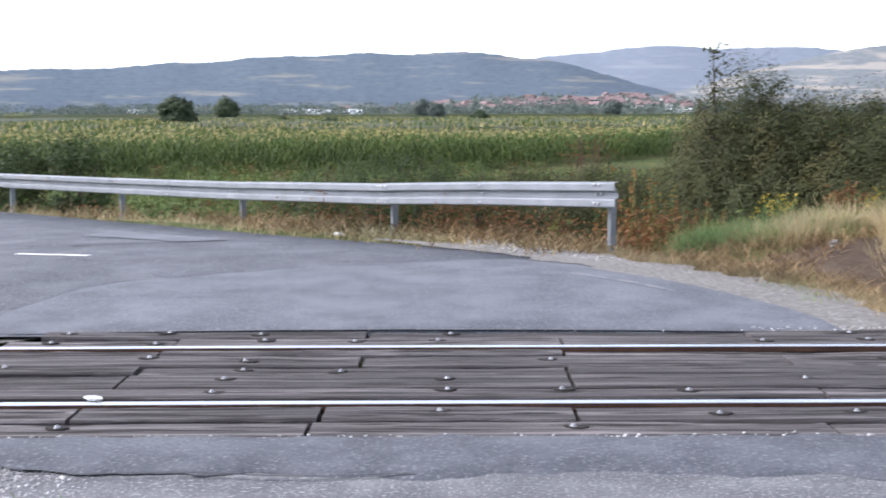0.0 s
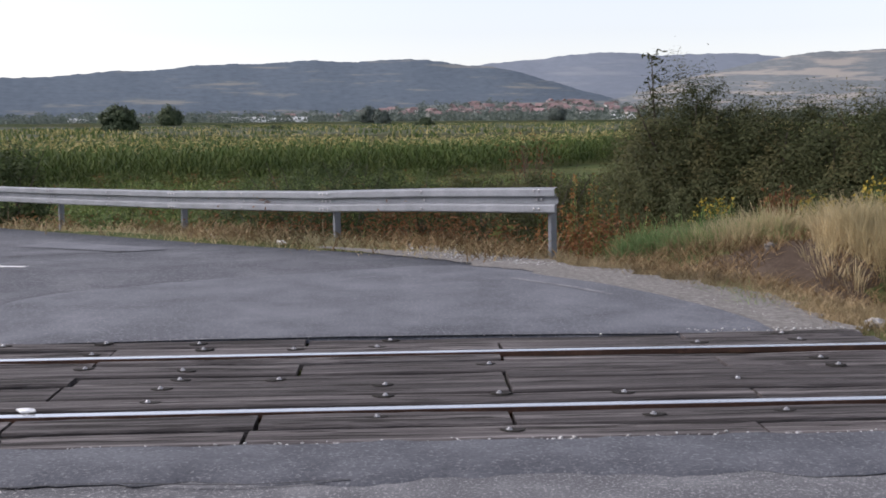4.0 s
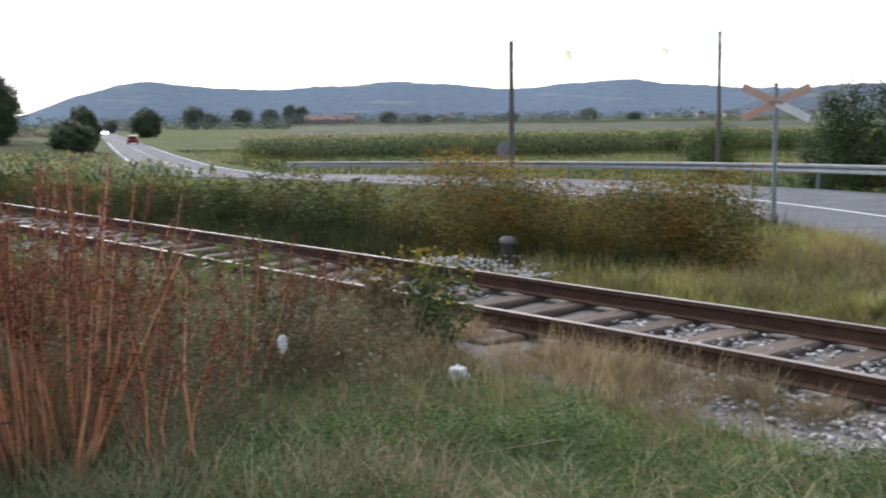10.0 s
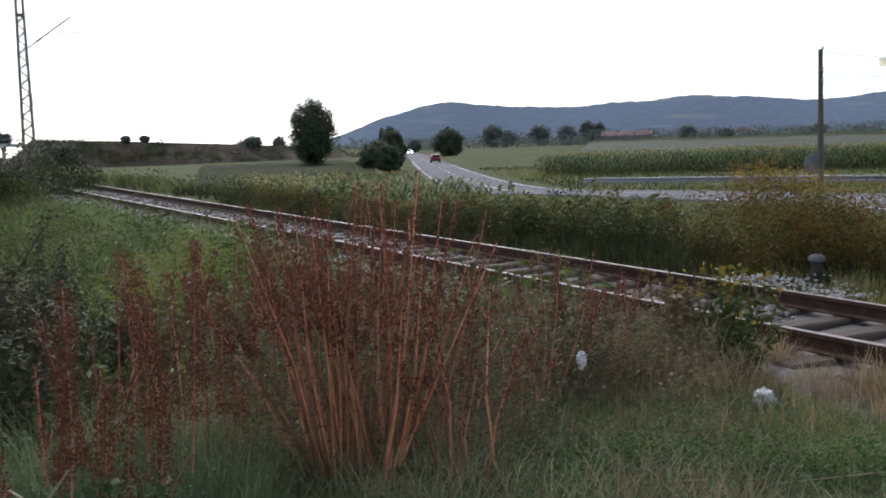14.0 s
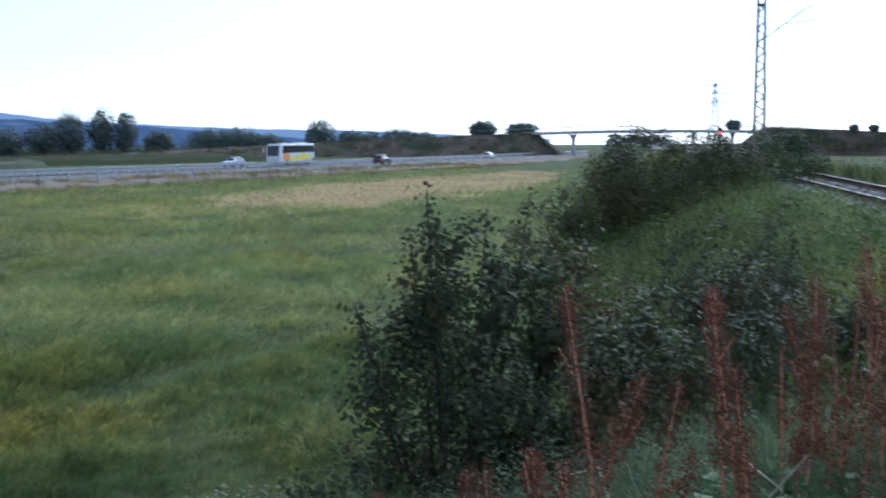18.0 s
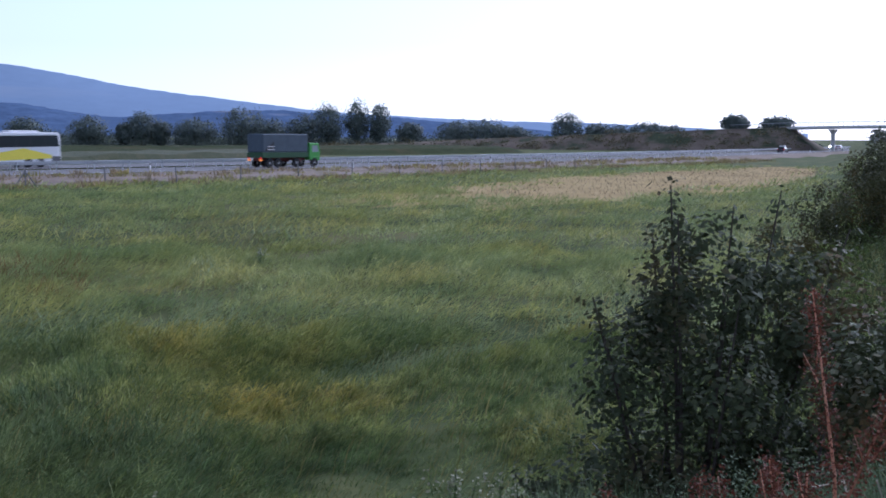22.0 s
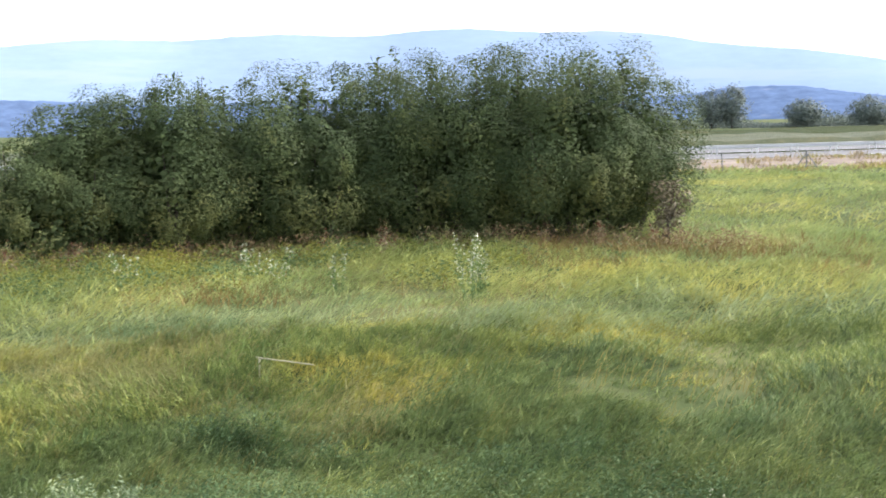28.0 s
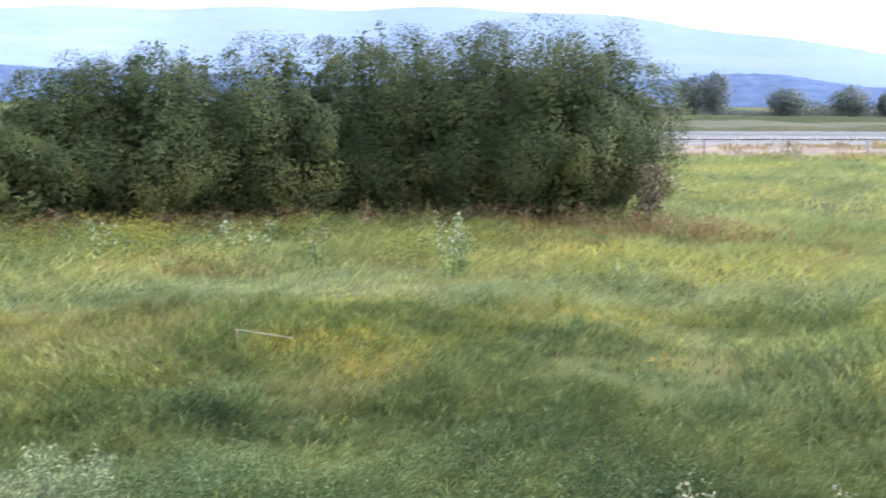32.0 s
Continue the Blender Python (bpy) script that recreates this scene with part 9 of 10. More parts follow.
for az, d, h, mat, lab in ((10.0, 16.5, 1.35, LEAF_RUST, "tall rusty orange weed at the guardrail end"), (10.9, 16.6, 1.15, ORANGE_WEED, "rusty orange weed at the guardrail end"), (13.0, 16.0, 0.8, LEAF_RED, "rusty dried weed on the bank"), (10.2, 16.8, 1.0, LEAF_RUST, "rusty orange weed at the guardrail end"), (9.4, 16.2, 0.8, ORANGE_WEED, "rusty orange weed at the guardrail end"), (17.0, 15.8, 0.7, YELLOW_BLOOM, "goldenrod on the bank"), (22.3, 15.0, 0.6, YELLOW_BLOOM, "goldenrod on the bank"), (24.5, 14.6, 0.8, YELLOW_BLOOM, "goldenrod on the bank"), (26.2, 14.4, 0.75, YELLOW_BLOOM, "goldenrod on the bank"), (20.2, 15.6, 0.75, LEAF_RED, "rusty dried weed on the bank"), (12.4, 17.5, 0.9, LEAF_RUST, "rusty dried weed behind the guardrail end"), (14.5, 17.0, 0.8, LEAF_RED, "rusty dried weed behind the bank")):
    x, y = polar(az, d)
    tall_weed(x, y, h, mat, lab, 12, 0.4, 0.3, 180, 0.05, name="bank_weed", group="weeds on the bank", body=420, green=LEAF_MID if mat is YELLOW_BLOOM else LEAF_RED)
for az, d, top, mat in ((9.8, 17.2, 0.75, LEAF_RUST), (10.7, 17.4, 0.6, ORANGE_WEED), (11.6, 17.6, 0.35, LEAF_RED), (9.0, 17.8, 0.1, LEAF_RUST), (13.4, 17.4, 0.2, LEAF_RED)):
    x, y = polar(az, d)
    tall_weed(x, y, top - on_land(x, y), mat, "tall rusty dried weed behind the guardrail end", 16, 0.5, 0.62, 700, 0.06, name="rusty_weed", group="rusty weeds behind the guardrail end", body=300, green=LEAF_RED)
# thin reddish shrub before the maize
x, y = polar(7.5, 33)
ob = thing("bare_shrub", pose(x, y, -1.9), "thin reddish half-bare shrub before the maize", "bush")
st = Shape()
for k in range(26):
    a, r = random.uniform(0, 6.28), random.uniform(0.2, 0.8)
    st.tube([(0, 0, 0), (math.cos(a) * r * 0.5, math.sin(a) * r * 0.5, 1.2), (math.cos(a) * r, math.sin(a) * r, random.uniform(2.0, 2.9))], [0.02, 0.012, 0.004], 4)
part("twig", st, surface("reddish_grey_twigs", [(0.07, 0.042, 0.034), (0.13, 0.08, 0.066)], scale=3, fine=20, rough=0.9, bump=0.1), ob)
part("leaves", raw("leaves", *leaves(rng.normal(0, 1, (420, 3)) * np.array([0.45, 0.45, 0.6]) + np.array([0, 0, 1.9]), 0.09, 0.2, 0.5)), LEAF_RED, ob)
# bushes beyond the bend
for az, d, h, w, mat, lab in ((-34.0, 47, 5.6, 4.6, LEAF_DARK, "big dark bush beyond the bend"), (-31.7, 46, 4.9, 3.8, LEAF_DARK, "big dark bush beyond the bend"), (-28.9, 45, 4.3, 3.8, LEAF_MID, "green bush beyond the bend"), (-36.0, 49, 3.4, 3.0, LEAF_DARK, "dark bush beyond the bend"), (-41.2, 62, 3.5, 4.0, LEAF_MID, "round green bush beyond the bend"), (-21.4, 31, 3.2, 2.4, LEAF_DARK, "low bush behind the guardrail"), (-18.4, 31, 3.2, 2.6, LEAF_DARK, "low bush behind the guardrail"), (-59.2, 32, 2.3, 1.5, LEAF_DARK, "small dark cypress-like bush beside the road"), (-23.5, 40, 2.0, 3.0, LEAF_MID, "low bush behind the guardrail")):
    x, y = polar(az, d)
    tree("bush", x, y, h, w, mat, lab, "bush", "bushes beyond the bend", int(2600 * w * h / 6), 0.13, None, 0.02, 36, 0.28)

# ---- maize ----
def maize(name, x, y, h, label, tassel_label, wide=1.0):
    n = len(x)
    tv, tf = [], []
    for k in range(9):
        a, z0 = 2.4 * k, 0.12 + 0.085 * k
        l, c, s = 0.34 * (1 - 0.04 * k), math.cos(a), math.sin(a)
        o = len(tv)
        for u, dz, w in ((0.0, 0.0, 0.012), (0.5, 0.16, 0.02), (1.0, -0.02 - 0.1 * (k % 2), 0.0)):
            for q in (-1, 1):
                tv.append((c * l * u - s * w * q, s * l * u + c * w * q, z0 + dz))
        tf += [(o, o + 1, o + 3), (o, o + 3, o + 2), (o + 2, o + 3, o + 4)]
    o = len(tv)
    tv += [(-0.008, 0, 0), (0.008, 0, 0), (0, 0, 0.96), (0, -0.008, 0), (0, 0.008, 0), (0, 0, 0.96)]
    tf += [(o, o + 1, o + 2), (o + 3, o + 4, o + 5)]
    tv, tf = np.array(tv), np.array(tf)
    a = rng.uniform(0, 6.283, n)
    c, s = np.cos(a)[:, None], np.sin(a)[:, None]
    hh = (h * rng.uniform(0.88, 1.1, n))[:, None]
    w = hh * wide
    z = np.full(n, FIELD_Z + 0.05)[:, None]
    v = np.stack([(tv[:, 0] * c - tv[:, 1] * s) * w + x[:, None], (tv[:, 0] * s + tv[:, 1] * c) * w + y[:, None], tv[:, 2] * hh + z], 2)
    f = tf[None] + (np.arange(n) * len(tv))[:, None, None]
    stuff(name, v.reshape(-1, 3), f.reshape(-1, 3), CORN, label, "maize")
    k = rng.random(n) < 0.85
    p = np.stack([x, y, z[:, 0] + hh[:, 0] * 0.98], 1)[k]
    p = np.repeat(p, 3, 0) + rng.normal(0, 0.05, (3 * len(p), 3)) * np.array([wide, wide, 1.2])
    stuff("maize_tassels", *leaves(p, 0.24 * (0.7 + 0.3 * wide), -0.3, 0.22), TASSEL, tassel_label, "maize")


def plot(p0, p1, depth, rows, gap, first=0.75):
    """Rows of plants behind the edge p0-p1, closer near the edge."""
    p0, p1 = np.array(p0, float), np.array(p1, float)
    e = (p1 - p0) / np.hypot(*(p1 - p0))
    nn = np.array([-e[1], e[0]])
    if nn[1] < 0:
        nn = -nn
    L, out = np.hypot(*(p1 - p0)), []
    o = 0.0
    for r in range(rows):
        m = int(L / (gap * (1 + r * 0.05)))
        u = np.linspace(0, L, m) + rng.normal(0, 0.1, m)
        out.append(p0 + e * u[:, None] + nn * (o + rng.normal(0, 0.08, m))[:, None])
        o += first * (1 + r * 0.1)
    q = np.concatenate(out)
    return q[:, 0], q[:, 1]


x, y = plot((-34, 52), (4, 66), 30, 24, 0.3)
maize("maize_field", x, y, 2.15, "tall green maize with pale tassels in rows", "pale yellow maize tassels")
x, y = plot((4, 68), (40, 118), 30, 12, 0.5)
maize("maize_field", x, y, 2.0, "tall green maize with pale tassels in rows", "pale yellow maize tassels", 1.3)
x, y = plot((-98, 46), (-62, 96), 30, 18, 0.36)
maize("maize_field", x, y, 2.0, "dense green maize beyond the road", "yellowish maize tassels", 1.2)
x, y = plot((-62, 96), (-20, 150), 30, 8, 0.7)
maize("maize_field", x, y, 2.0, "dense green maize beyond the road", "yellowish maize tassels", 1.6)
x, y = plot((-72, 12), (-42, 10), 10, 9, 0.4)
maize("maize_field", x, y, 1.9, "pale green maize plot beside the railway", "yellowish maize tassels", 1.2)


def canopy(name, outline, z, mat, label, bumpy=0.35, seed=0):
    """The closed tops of a crop seen from afar: a thick, ragged slab."""
    line = np.array(outline, float)
    lo, hi = line.min(0), line.max(0)
    nx, ny = 60, 30
    c = line
    u, w = np.meshgrid(np.linspace(0, 1, nx), np.linspace(0, 1, ny))
    x = (c[0, 0] * (1 - u) + c[1, 0] * u) * (1 - w) + (c[3, 0] * (1 - u) + c[2, 0] * u) * w
    y = (c[0, 1] * (1 - u) + c[1, 1] * u) * (1 - w) + (c[3, 1] * (1 - u) + c[2, 1] * u) * w
    h = z + bumpy * 0.5 * (wave(x, y, 2.5, seed) + wave(x, y, 7, seed + 1))
    edge = (u < 1e-6) | (u > 1 - 1e-6) | (w < 1e-6) | (w > 1 - 1e-6)
    h[edge] = FIELD_Z - 0.1
    v = np.stack([x, y, h], 2).reshape(-1, 3)
    i = np.arange(ny - 1)[:, None] * nx
    k = np.arange(nx - 1)[None]
    f = np.stack([i + k, i + k + 1, i + nx + k + 1, i + nx + k], 2).reshape(-1, 4)
    stuff(name, v, f, mat, label, "crop")


CROWN = surface("maize_canopy", [(0.026, 0.038, 0.014), (0.052, 0.06, 0.027), (0.09, 0.086, 0.042)], scale=0.5, fine=3.5, rough=0.95, bump=1.0, dist=0.4, stretch=(1, 0.3, 1))
CROWN2 = surface("far_green_crop", [(0.02, 0.03, 0.012), (0.034, 0.044, 0.02), (0.05, 0.058, 0.027)], scale=0.12, fine=1.2, rough=0.95, bump=1.0, dist=0.5, stretch=(1, 0.25, 1))
canopy("maize_tops", [(-44, 92), (20, 104), (60, 190), (-110, 180)], 0.0, CROWN, "closed tops of the maize field", 0.4, 1)
canopy("maize_tops", [(-112, 66), (-74, 112), (-130, 260), (-290, 150)], -0.1, CROWN2, "closed tops of the maize field beyond the road", 0.4, 2)
canopy("crop_strip", [(-170, 215), (150, 215), (240, 330), (-270, 330)], -0.5, CROWN2, "dark green crop strip on the plain", 0.5, 3)
canopy("crop_strip", [(-330, 380), (300, 380), (420, 560), (-470, 560)], -0.6, CROP, "pale green crop strip on the plain", 0.6, 4)
canopy("crop_strip", [(-320, 170), (-180, 300), (-330, 420), (-520, 270)], -0.4, CROP, "green crop strip on the plain", 0.5, 5)
canopy("crop_strip", [(60, 130), (190, 90), (320, 200), (130, 240)], -0.4, CROWN2, "dark green crop strip behind the bushes", 0.5, 6)
canopy("crop_strip", [(-40, -112), (-150, -104), (-190, -135), (-30, -150)], -0.9, CROWN, "green crop strip beyond the motorway", 0.4, 7)
canopy("crop_strip", [(-30, -160), (-250, -110), (-330, -170), (-40, -260)], -0.9, CROP, "yellow-green crop strip beyond the motorway", 0.4, 8)
canopy("crop_strip", [(-95, 13), (-215, 30), (-225, 62), (-120, 38)], -1.3, CROP, "green crop beside the road", 0.4, 9)
canopy("crop_strip", [(40, -95), (-26, -108), (-20, -170), (90, -160)], -0.9, CROWN, "green crop strip beyond the motorway", 0.4, 10)

# leaves and tassels standing up from the far crops
n = 26000
cx, cy = rng.uniform(-60, 70, n), rng.uniform(92, 330, n)
cz = np.where(cy < 195, -0.05, -0.6)
k = (cx > -cy * 0.75) & (cx < cy * 0.45) & (wave(cx, cy, 9, 3) > -0.4)
cx, cy, cz = cx[k], cy[k], cz[k]
n = len(cx)
t = rng.random(n) < 0.3
for sel, mat, lab in ((~t, CORN, "leaf tips of the far maize"), (t, TASSEL, "pale tassels of the far maize")):
    m = sel.sum()
    stuff("maize_tips", *blades(cx[sel], cy[sel], cz[sel] - 0.1, rng.uniform(0.3, 0.75, m), rng.uniform(0.1, 0.3, m) + cy[sel] * 0.0008, rng.uniform(0.1, 0.6, m), rng.uniform(0, 6.3, m), False), mat, lab, "crop")
n = 11000
sx, sy = rng.uniform(-150, -56, n), rng.uniform(-40, -17, n)
k = ((((sx + 100) / 44) ** 2 + ((sy + 28) / 9.0) ** 2) < 1.05 + 0.3 * wave(sx, sy, 3))
stuff("stubble", *blades(sx[k], sy[k], land(sx[k], sy[k]), rng.uniform(0.08, 0.3, k.sum()), np.full(k.sum(), 0.07), rng.uniform(0.1, 0.9, k.sum()), rng.uniform(0, 6.3, k.sum()), False), DRY, "dry stubble standing on the field")

# dry tufts and weeds on the motorway's shoulder and along its fence
n = 900
sx, so = rng.uniform(-190, 8, n), np.where(rng.random(n) < 0.55, rng.uniform(5.5, 18.5, n), rng.normal(19.2, 0.9, n))
sp = np.array([motor_at(float(p), float(q))[0] for p, q in zip(sx, so)])
dr = rng.random(n) < 0.6
for sel, mat, lab in ((dr, DRY, "dry brown weeds on the motorway shoulder"), (~dr, MEADOW_DRY, "yellow-green weeds on the motorway shoulder")):
    tufts("shoulder_weeds", sp[sel, 0], sp[sel, 1], rng.uniform(0.25, 0.7, sel.sum()), 22, 0.7, 0.09, mat, lab, 0.5, np.where(so[sel] < 14.5, MOTOR_Z - 0.05, land(sp[sel, 0], sp[sel, 1])))

# ---- far trees ----
FAR = [(-13.3, 150, 5.4, 4.6), (-10.9, 300, 7.2, 7.0), (-1.0, 420, 8, 8), (-0.3, 380, 6.5, 6), (1.9, 210, 3.6, 3.6), (8.6, 500, 8, 9), (21.0, 460, 7, 8), (25.5, 120, 5.2, 5), (-5.6, 170, 2.4, 3.5), (-8, 190, 2.4, 3.5), (13, 520, 6, 7), (24, 300, 4, 5),
       (-76.2, 185, 11.6, 7.6), (-72.9, 140, 4.0, 5.2), (-72.3, 150, 5.8, 3.6), (-69.3, 290, 7.2, 7.6), (-71.0, 420, 5, 5), (-67.0, 560, 12, 11), (-66.2, 580, 9, 10), (-64.6, 590, 11, 12), (-63.2, 560, 10, 10), (-62.2, 620, 13, 9), (-61.6, 620, 12, 7), (-57.2, 560, 8, 9), (-55.4, 540, 6, 8), (-79.5, 400, 7, 9), (-81, 420, 6, 8), (-51, 600, 7, 9), (-47, 640, 8, 11), (-44.8, 640, 6, 9),
       (-84.5, 325, 2.0, 2.8), (-85.4, 328, 1.7, 2.6), (-79.2, 330, 3.4, 5), (-77.9, 340, 4.6, 4), (-91.0, 330, 3.5, 4.6)]
for az, d, h, w in FAR:
    x, y = polar(az, d)
    z = {(-84.5): 4.4, (-85.4): 4.8, (-91.0): 4.8, (-79.2): 1.9, (-77.9): 0.5}.get(az, FIELD_Z)
    tree("tree", x, y, h, w, LEAF_HAZED if d > 300 else LEAF_PLAIN, "dark broadleaf tree standing alone on the plain" if d < 320 else "dark rounded tree far off on the plain", "tree", "trees on the plain", int(min(13000, 1600 + 62000 * h / d + 6e6 / d ** 1.2 * (d < 300) * 0.9)), 0.2 + d * 0.0013, z, 0.0, 40, 0.26, full=True)
SOUTH_TREES = [(-143.0, 1.55, 10), (-142.0, 1.7, 9), (-138.6, 0.9, 11), (-135.7, 0.95, 11), (-134.0, 0.7, 5), (-133.2, 1.2, 9), (-132.3, 0.8, 6), (-130.6, 0.9, 13), (-128.3, 1.5, 13), (-127.0, 0.9, 12), (-125.2, 1.1, 12), (-124.0, 1.75, 10), (-122.5, 1.95, 7), (-121.4, 1.7, 7), (-119.8, 0.8, 8), (-117.4, 0.9, 14), (-116.0, 1.0, 14), (-114.6, 0.6, 10), (-111.8, 1.4, 9), (-110.3, 0.8, 10), (-109.2, 0.7, 9), (-107.8, 0.9, 11), (-106.6, 0.7, 9), (-103.5, 1.2, 6), (-101.5, 1.1, 7), (-146, 0.9, 12), (-180.5, 0.8, 14), (-183, 0.9, 12), (-96, 0.5, 12), (-95.2, 0.45, 12)]
for az, el, w in SOUTH_TREES:
    d = 430 if az < -105 else 345
    x, y = polar(az, d)
    z = FIELD_Z if az < -105 or az > -98 else 3.2
    h = d * math.tan(radians(el)) + 1.65 - z
    tree("tree", x, y, h, w * 1.4, LEAF_HAZED, "dark tree in the row beyond the motorway", "tree", "tree row beyond the motorway", 2100, 0.95, z, 0.0, 30, 0.28, full=True)
n = 900
a = np.radians(rng.uniform(-150, -100, n))
d = rng.uniform(425, 470, n)
herbs("far_scrub", d * np.sin(a), d * np.cos(a), rng.uniform(3, 7.5, n) * (0.6 + 0.4 * wave(a * 57, 0 * a, 1.2)), 55, 1.1, LEAF_HAZED, "dark scrub in the tree row beyond the motorway", 3.2, "scrub", np.full(n, FIELD_Z))
n = 420
sy = np.r_[rng.uniform(0, 92, n // 2), rng.uniform(-235, -58, n - n // 2)]
su = rng.uniform(0, 1, n) ** 0.7
st = np.interp(sy, (-240, -200, -160, -120, -85, -64, 2, 22, 42, 60, 75, 88, 97), (-1.9, -0.6, 1.3, 2.9, 4.3, 5.0, 6.0, 5.2, 4.0, 2.9, 1.9, 0.0, -1.9))
herbs("bank_scrub", -332 + 5 + 11 * su, sy, rng.uniform(0.5, 1.9, n), 34, 0.75, foliage("embankment_scrub_leaves", (0.05, 0.048, 0.03), (0.085, 0.078, 0.048), (0.125, 0.11, 0.07)), "dark scrub and dry weeds on the overpass embankment", 1.2, "scrub", st + (-1.9 - st) * su - 0.2)
n = 170
a = np.radians(rng.uniform(-74, -46, n))
d = rng.uniform(500, 620, n)
herbs("far_scrub", d * np.sin(a), d * np.cos(a), rng.uniform(2.5, 7.5, n), 70, 1.3, LEAF_HAZED, "dark scrub and trees along the edge of the plain", 3.0, "scrub", np.full(n, FIELD_Z))
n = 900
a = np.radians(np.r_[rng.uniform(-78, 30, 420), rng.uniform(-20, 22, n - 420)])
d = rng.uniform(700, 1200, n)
herbs("far_hedges", d * np.sin(a), d * np.cos(a), rng.uniform(3, 9, n), 50, 2.6, LEAF_HAZED, "dark hedges and copses at the foot of the hills", 5.0, "woods", np.full(n, FIELD_Z))

# ---- villages on the plain ----
# tile red dulled towards grey to stand in for haze
ROOF = surface("hazed_red_tiles", [(0.17, 0.12, 0.12), (0.24, 0.165, 0.16)], scale=0.6, fine=4, rough=0.9, bump=0.2, pieces=0.25)
WALL = surface("pale_house_wall", [(0.42, 0.4, 0.38), (0.55, 0.54, 0.52)], scale=0.4, fine=3, rough=0.9, bump=0.1, pieces=0.2)
PANE = plain("dark_window", (0.05, 0.055, 0.06), 0.2)
HW = Shape().box((0, 0, 2.6), (11, 9, 5.2)).mesh("wall", WALL)
HR = Shape().put([(-6, -5.2, 5.0), (6, -5.2, 5.0), (6, 5.2, 5.0), (-6, 5.2, 5.0), (-6, 0, 8.6), (6, 0, 8.6)], [(3, 2, 1, 0), (0, 1, 5, 4), (2, 3, 4, 5), (1, 2, 5), (3, 0, 4)]).mesh("roof", ROOF)
HP = Shape().box((0, 0, 0), (1.4, 0.1, 1.6)).mesh("window", PANE)
proto = None


def slope_z(az, d):
    """Height of the gentle slope on which the village stands."""
    return -2.2 + 24.0 * np.clip((np.asarray(d) - 1150) / 500, 0, 1) * np.exp(-np.abs((np.asarray(az) - 6.5) / 8.5) ** 3)


def village_slope():
    az, d = np.meshgrid(np.linspace(-12, 24, 60), np.linspace(1150, 1900, 16))
    v = np.stack([d * np.sin(np.radians(az)), d * np.cos(np.radians(az)), slope_z(az, d) - 0.3], 2).reshape(-1, 3)
    i, k = np.arange(15)[:, None] * 60, np.arange(59)[None]
    f = np.stack([i + k, i + k + 1, i + 61 + k, i + 60 + k], 2).reshape(-1, 4)
    # pale greyish field colours with the haze of the distance painted in
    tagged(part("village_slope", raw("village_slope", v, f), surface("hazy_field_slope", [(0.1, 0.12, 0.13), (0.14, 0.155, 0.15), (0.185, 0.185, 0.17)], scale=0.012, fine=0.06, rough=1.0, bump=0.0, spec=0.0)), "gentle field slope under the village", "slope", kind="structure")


village_slope()
spots = [(random.uniform(-16, 16), random.uniform(1150, 1350)) for k in range(26)] + [(random.gauss(4.5, 2.0), random.uniform(1200, 1500)) for k in range(42)] + [(random.gauss(9.8, 1.5), random.uniform(1220, 1560)) for k in range(48)] + [(random.uniform(-62, -20), random.uniform(1200, 1700)) for k in range(20)]
for az, d in spots:
    x, y = polar(az, d)
    m = pose(x, y, float(slope_z(az, d)) - 0.3, 0, 0, -az + random.choice((0, 90)) + random.uniform(-25, 25))
    if proto is None:
        proto = thing("house", m, "small pale house with red tiled roof in the village", "house", "village houses")
        part("wall", HW, None, proto)
        part("roof", HR, None, proto, "red tiled roof")
        for q in (-3.2, 0, 3.2):
            for zz in (1.6, 4.0):
                part("window", HP, None, proto, m=pose(q, -4.53, zz))
    else:
        copy_thing(proto, m)
n = 230
a, d = np.r_[rng.uniform(-15, 17, n // 2), rng.normal(6.5, 4.0, n - n // 2)], rng.uniform(1140, 1540, n)
herbs("village_trees", d * np.sin(np.radians(a)), d * np.cos(np.radians(a)), rng.uniform(5, 12, n), 60, 3.0, LEAF_HAZED, "dark trees among the houses of the village", 4.5, "woods", slope_z(a, d))
x, y = polar(-60.2, 610)
fb = thing("farm_building", pose(x, y, -2.0, 0, 0, 60), "long low farm building with red roof and red walls", "farm building")
part("wall", Shape().box((0, 0, 2.0), (26, 9, 4.0)), ROOF, fb, "red brick wall")
part("roof", Shape().put([(-13.5, -5, 3.9), (13.5, -5, 3.9), (13.5, 5, 3.9), (-13.5, 5, 3.9), (-13.5, 0, 6.4), (13.5, 0, 6.4)], [(3, 2, 1, 0), (0, 1, 5, 4), (2, 3, 4, 5), (1, 2, 5), (3, 0, 4)]), ROOF, fb)
FILM = surface("white_greenhouse_film", [(0.62, 0.64, 0.66), (0.75, 0.77, 0.78)], scale=0.3, fine=2, rough=0.4, bump=0.1)
for az, d, l in ((-6.2, 900, 66), (-14.5, 1000, 45), (12.4, 1050, 40), (-24.5, 1000, 22), (18.4, 1100, 16)):
    x, y = polar(az, d)
    gh = thing("greenhouse", pose(x, y, -2.0, 0, 0, -az), "long white film greenhouse on the plain", "greenhouse", "greenhouses")
    prof = [(math.cos(math.pi * k / 10) * 4.5, math.sin(math.pi * k / 10) * 4.6) for k in range(11)]
    part("film", Shape().sweep([(-l / 2, 0, 0), (l / 2, 0, 0)], prof, True), FILM, gh)
    part("end_frame", Shape().tube([(-l / 2, -4.4, 0), (-l / 2, -3, 3.6), (-l / 2, 0, 4.7), (-l / 2, 3, 3.6), (-l / 2, 4.4, 0)], 0.1, 4), ZINC, gh)

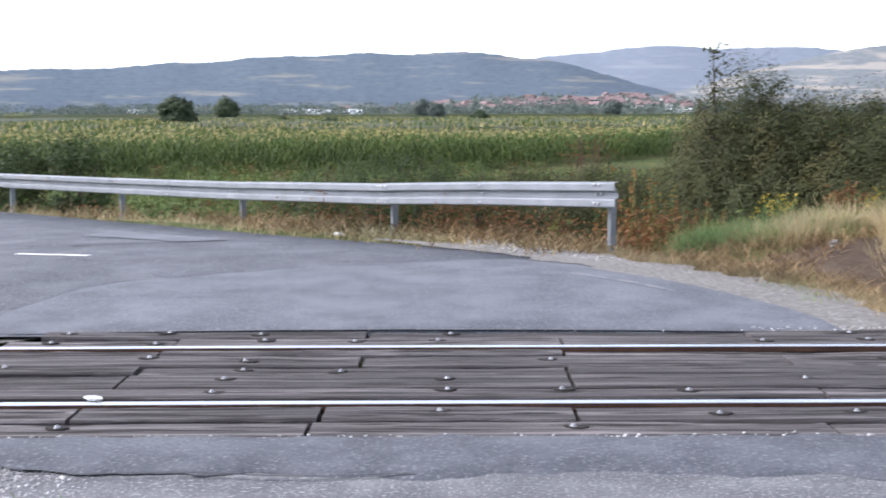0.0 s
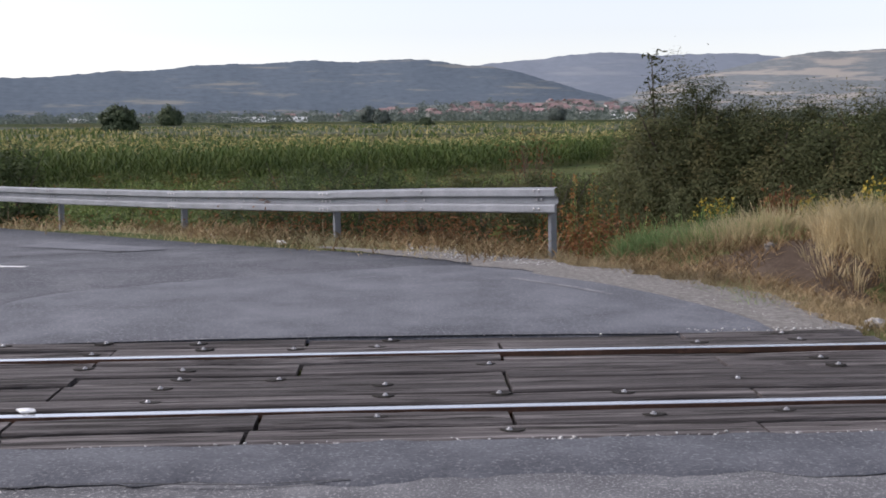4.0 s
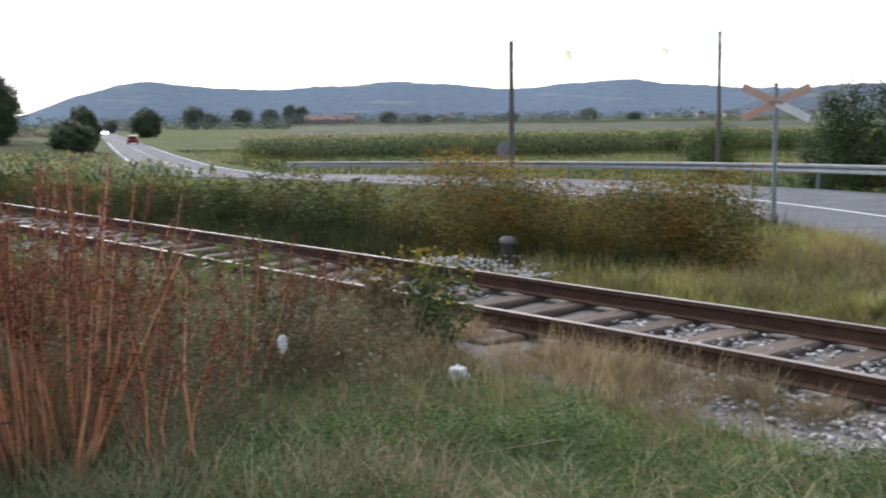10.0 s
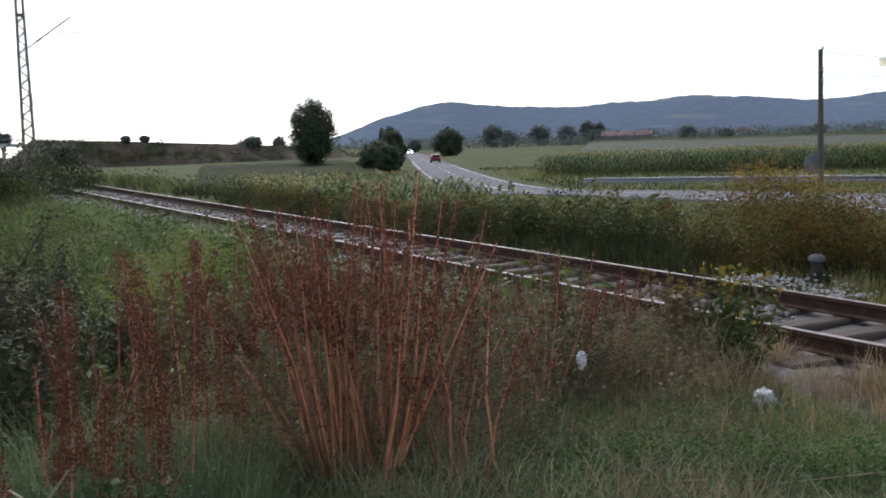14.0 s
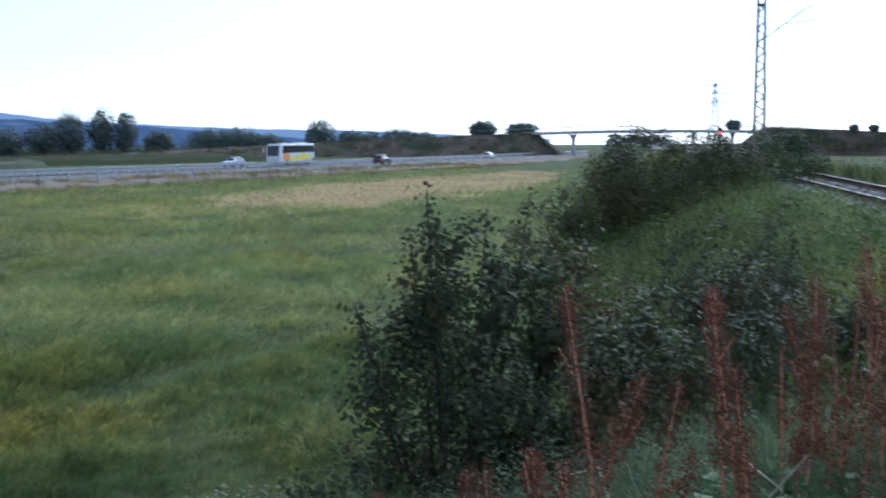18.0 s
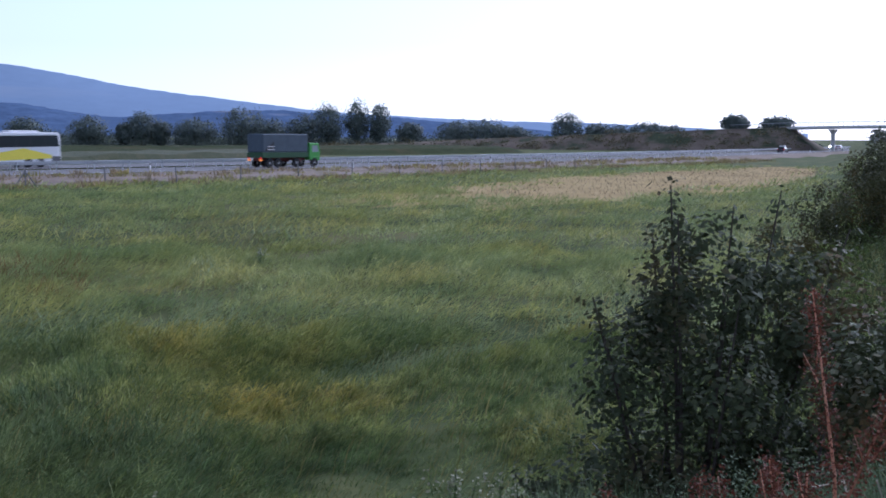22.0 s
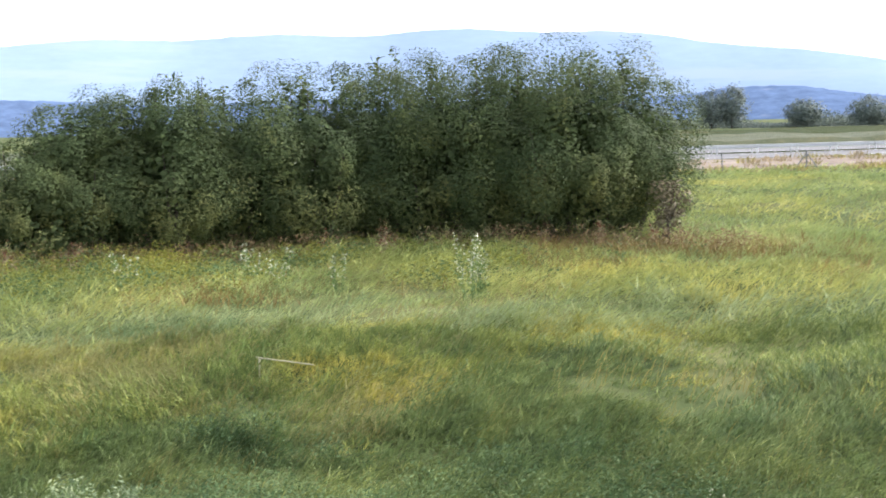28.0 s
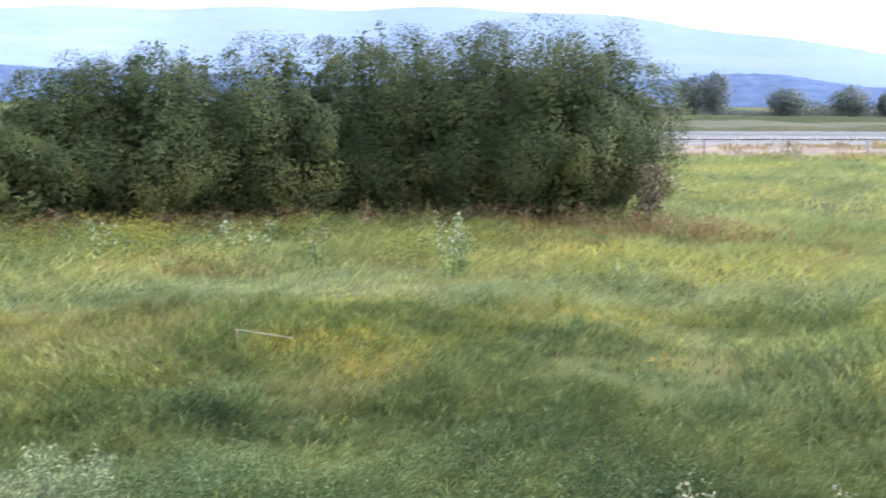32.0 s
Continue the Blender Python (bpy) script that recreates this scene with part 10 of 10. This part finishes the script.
# ---- clover and broad herbs at the near edge of the meadow ----
n = 3000
a = np.radians(rng.uniform(-183, -112, n))
d = 9.3 + 6.0 * rng.random(n) ** 1.3
x, y = d * np.sin(a), d * np.cos(a)
k = (wave(x, y, 1.4, 9) > -0.35 + 0.22 * (d - 9.5)) & (y < track_y(x) - 8)
herbs("meadow_herbs", x[k], y[k], rng.uniform(0.18, 0.5, k.sum()), 60, 0.042, LEAF_HERB, "leafy green herbs at the near edge of the meadow", 0.17)
n = 620
a = np.radians(np.where(rng.random(n) < 0.55, rng.uniform(-181, -157, n), rng.uniform(-181, -140, n)))
d = rng.uniform(25.5, 32.5, n)
x, y = d * np.sin(a), d * np.cos(a)
k = wave(x, y, 1.5, 4) + rng.normal(0, 0.3, n) > -0.2
x, y, a = x[k], y[k], a[k]
q = rng.random(len(x))
east = np.degrees(a) > -152
herbs("yellow_green_weeds", x[(q < 0.6) & ~east], y[(q < 0.6) & ~east], rng.uniform(0.35, 0.75, ((q < 0.6) & ~east).sum()), 70, 0.09, YELLOW_WEED, "yellow-green weeds before the hedge", 0.3)
herbs("green_weeds", x[q >= 0.6], y[q >= 0.6], rng.uniform(0.3, 0.7, (q >= 0.6).sum()), 60, 0.09, LEAF_HERB, "green weeds before the hedge", 0.3)
n = 300
a = np.radians(rng.uniform(-180, -141, n))
d = rng.uniform(31.8, 33.8, n)
herbs("brown_hedge_weeds", d * np.sin(a), d * np.cos(a), rng.uniform(0.3, 0.8, n), 70, 0.08, LITTER, "dry brown weeds along the foot of the hedge", 0.28)
x, y = polar(-166.3, 16.6)
z = on_land(x, y)
b = polar(-163.6, 16.3)
tagged(part("bent_stick", Shape().tube([(x, y, z - 0.05), (x, y, z + 0.42), (x + 0.04, y, z + 0.45), (b[0], b[1], z + 0.36)], [0.014, 0.013, 0.012, 0.009], 6), PALE), "thin pale dry stick bent over in the meadow", "stick")


# ---- motion ----
def along(x0, speed, t0, o, rightwards, t):
    """Where a vehicle is at t: o metres off the near carriageway's middle; rightwards: it drives west."""
    x = x0 + speed * (t - t0)
    p, _ = motor_at(x, o)
    q, _ = motor_at(x + (-0.5 if rightwards else 0.5), o)
    return pose(p[0], p[1], MOTOR_Z + 0.01, 0, 0, math.degrees(math.atan2(q[1] - p[1], q[0] - p[0])))


def motions():
    times = [k * 1.0 for k in range(33)]
    for ob, x0, speed, t0, o, west in ((TRUCK, -80, -17.4, 21, 0.0, True), (BUS, -151, 25.6, 19, -16.5, False), (CAR_SILVER, -128, 30.0, 19, -16.5, False),
                                       (CAR_DARK, -202, -24.0, 19, 0.0, True), (CAR_WHITE, -273, -28.0, 19, -2.0, True), (CAR_PALE, -315, -40.0, 16, -1.0, True), (CAR_GREY, -368, -30.0, 16, 1.0, True), (CAR_COMING, -402, 32.0, 23, -17.0, False), (CAR_FAR, -640, 30.0, 23, -17.0, False)):
        walk(ob, [(t, along(x0, speed, t0, o, west, t)) for t in times])


motions()
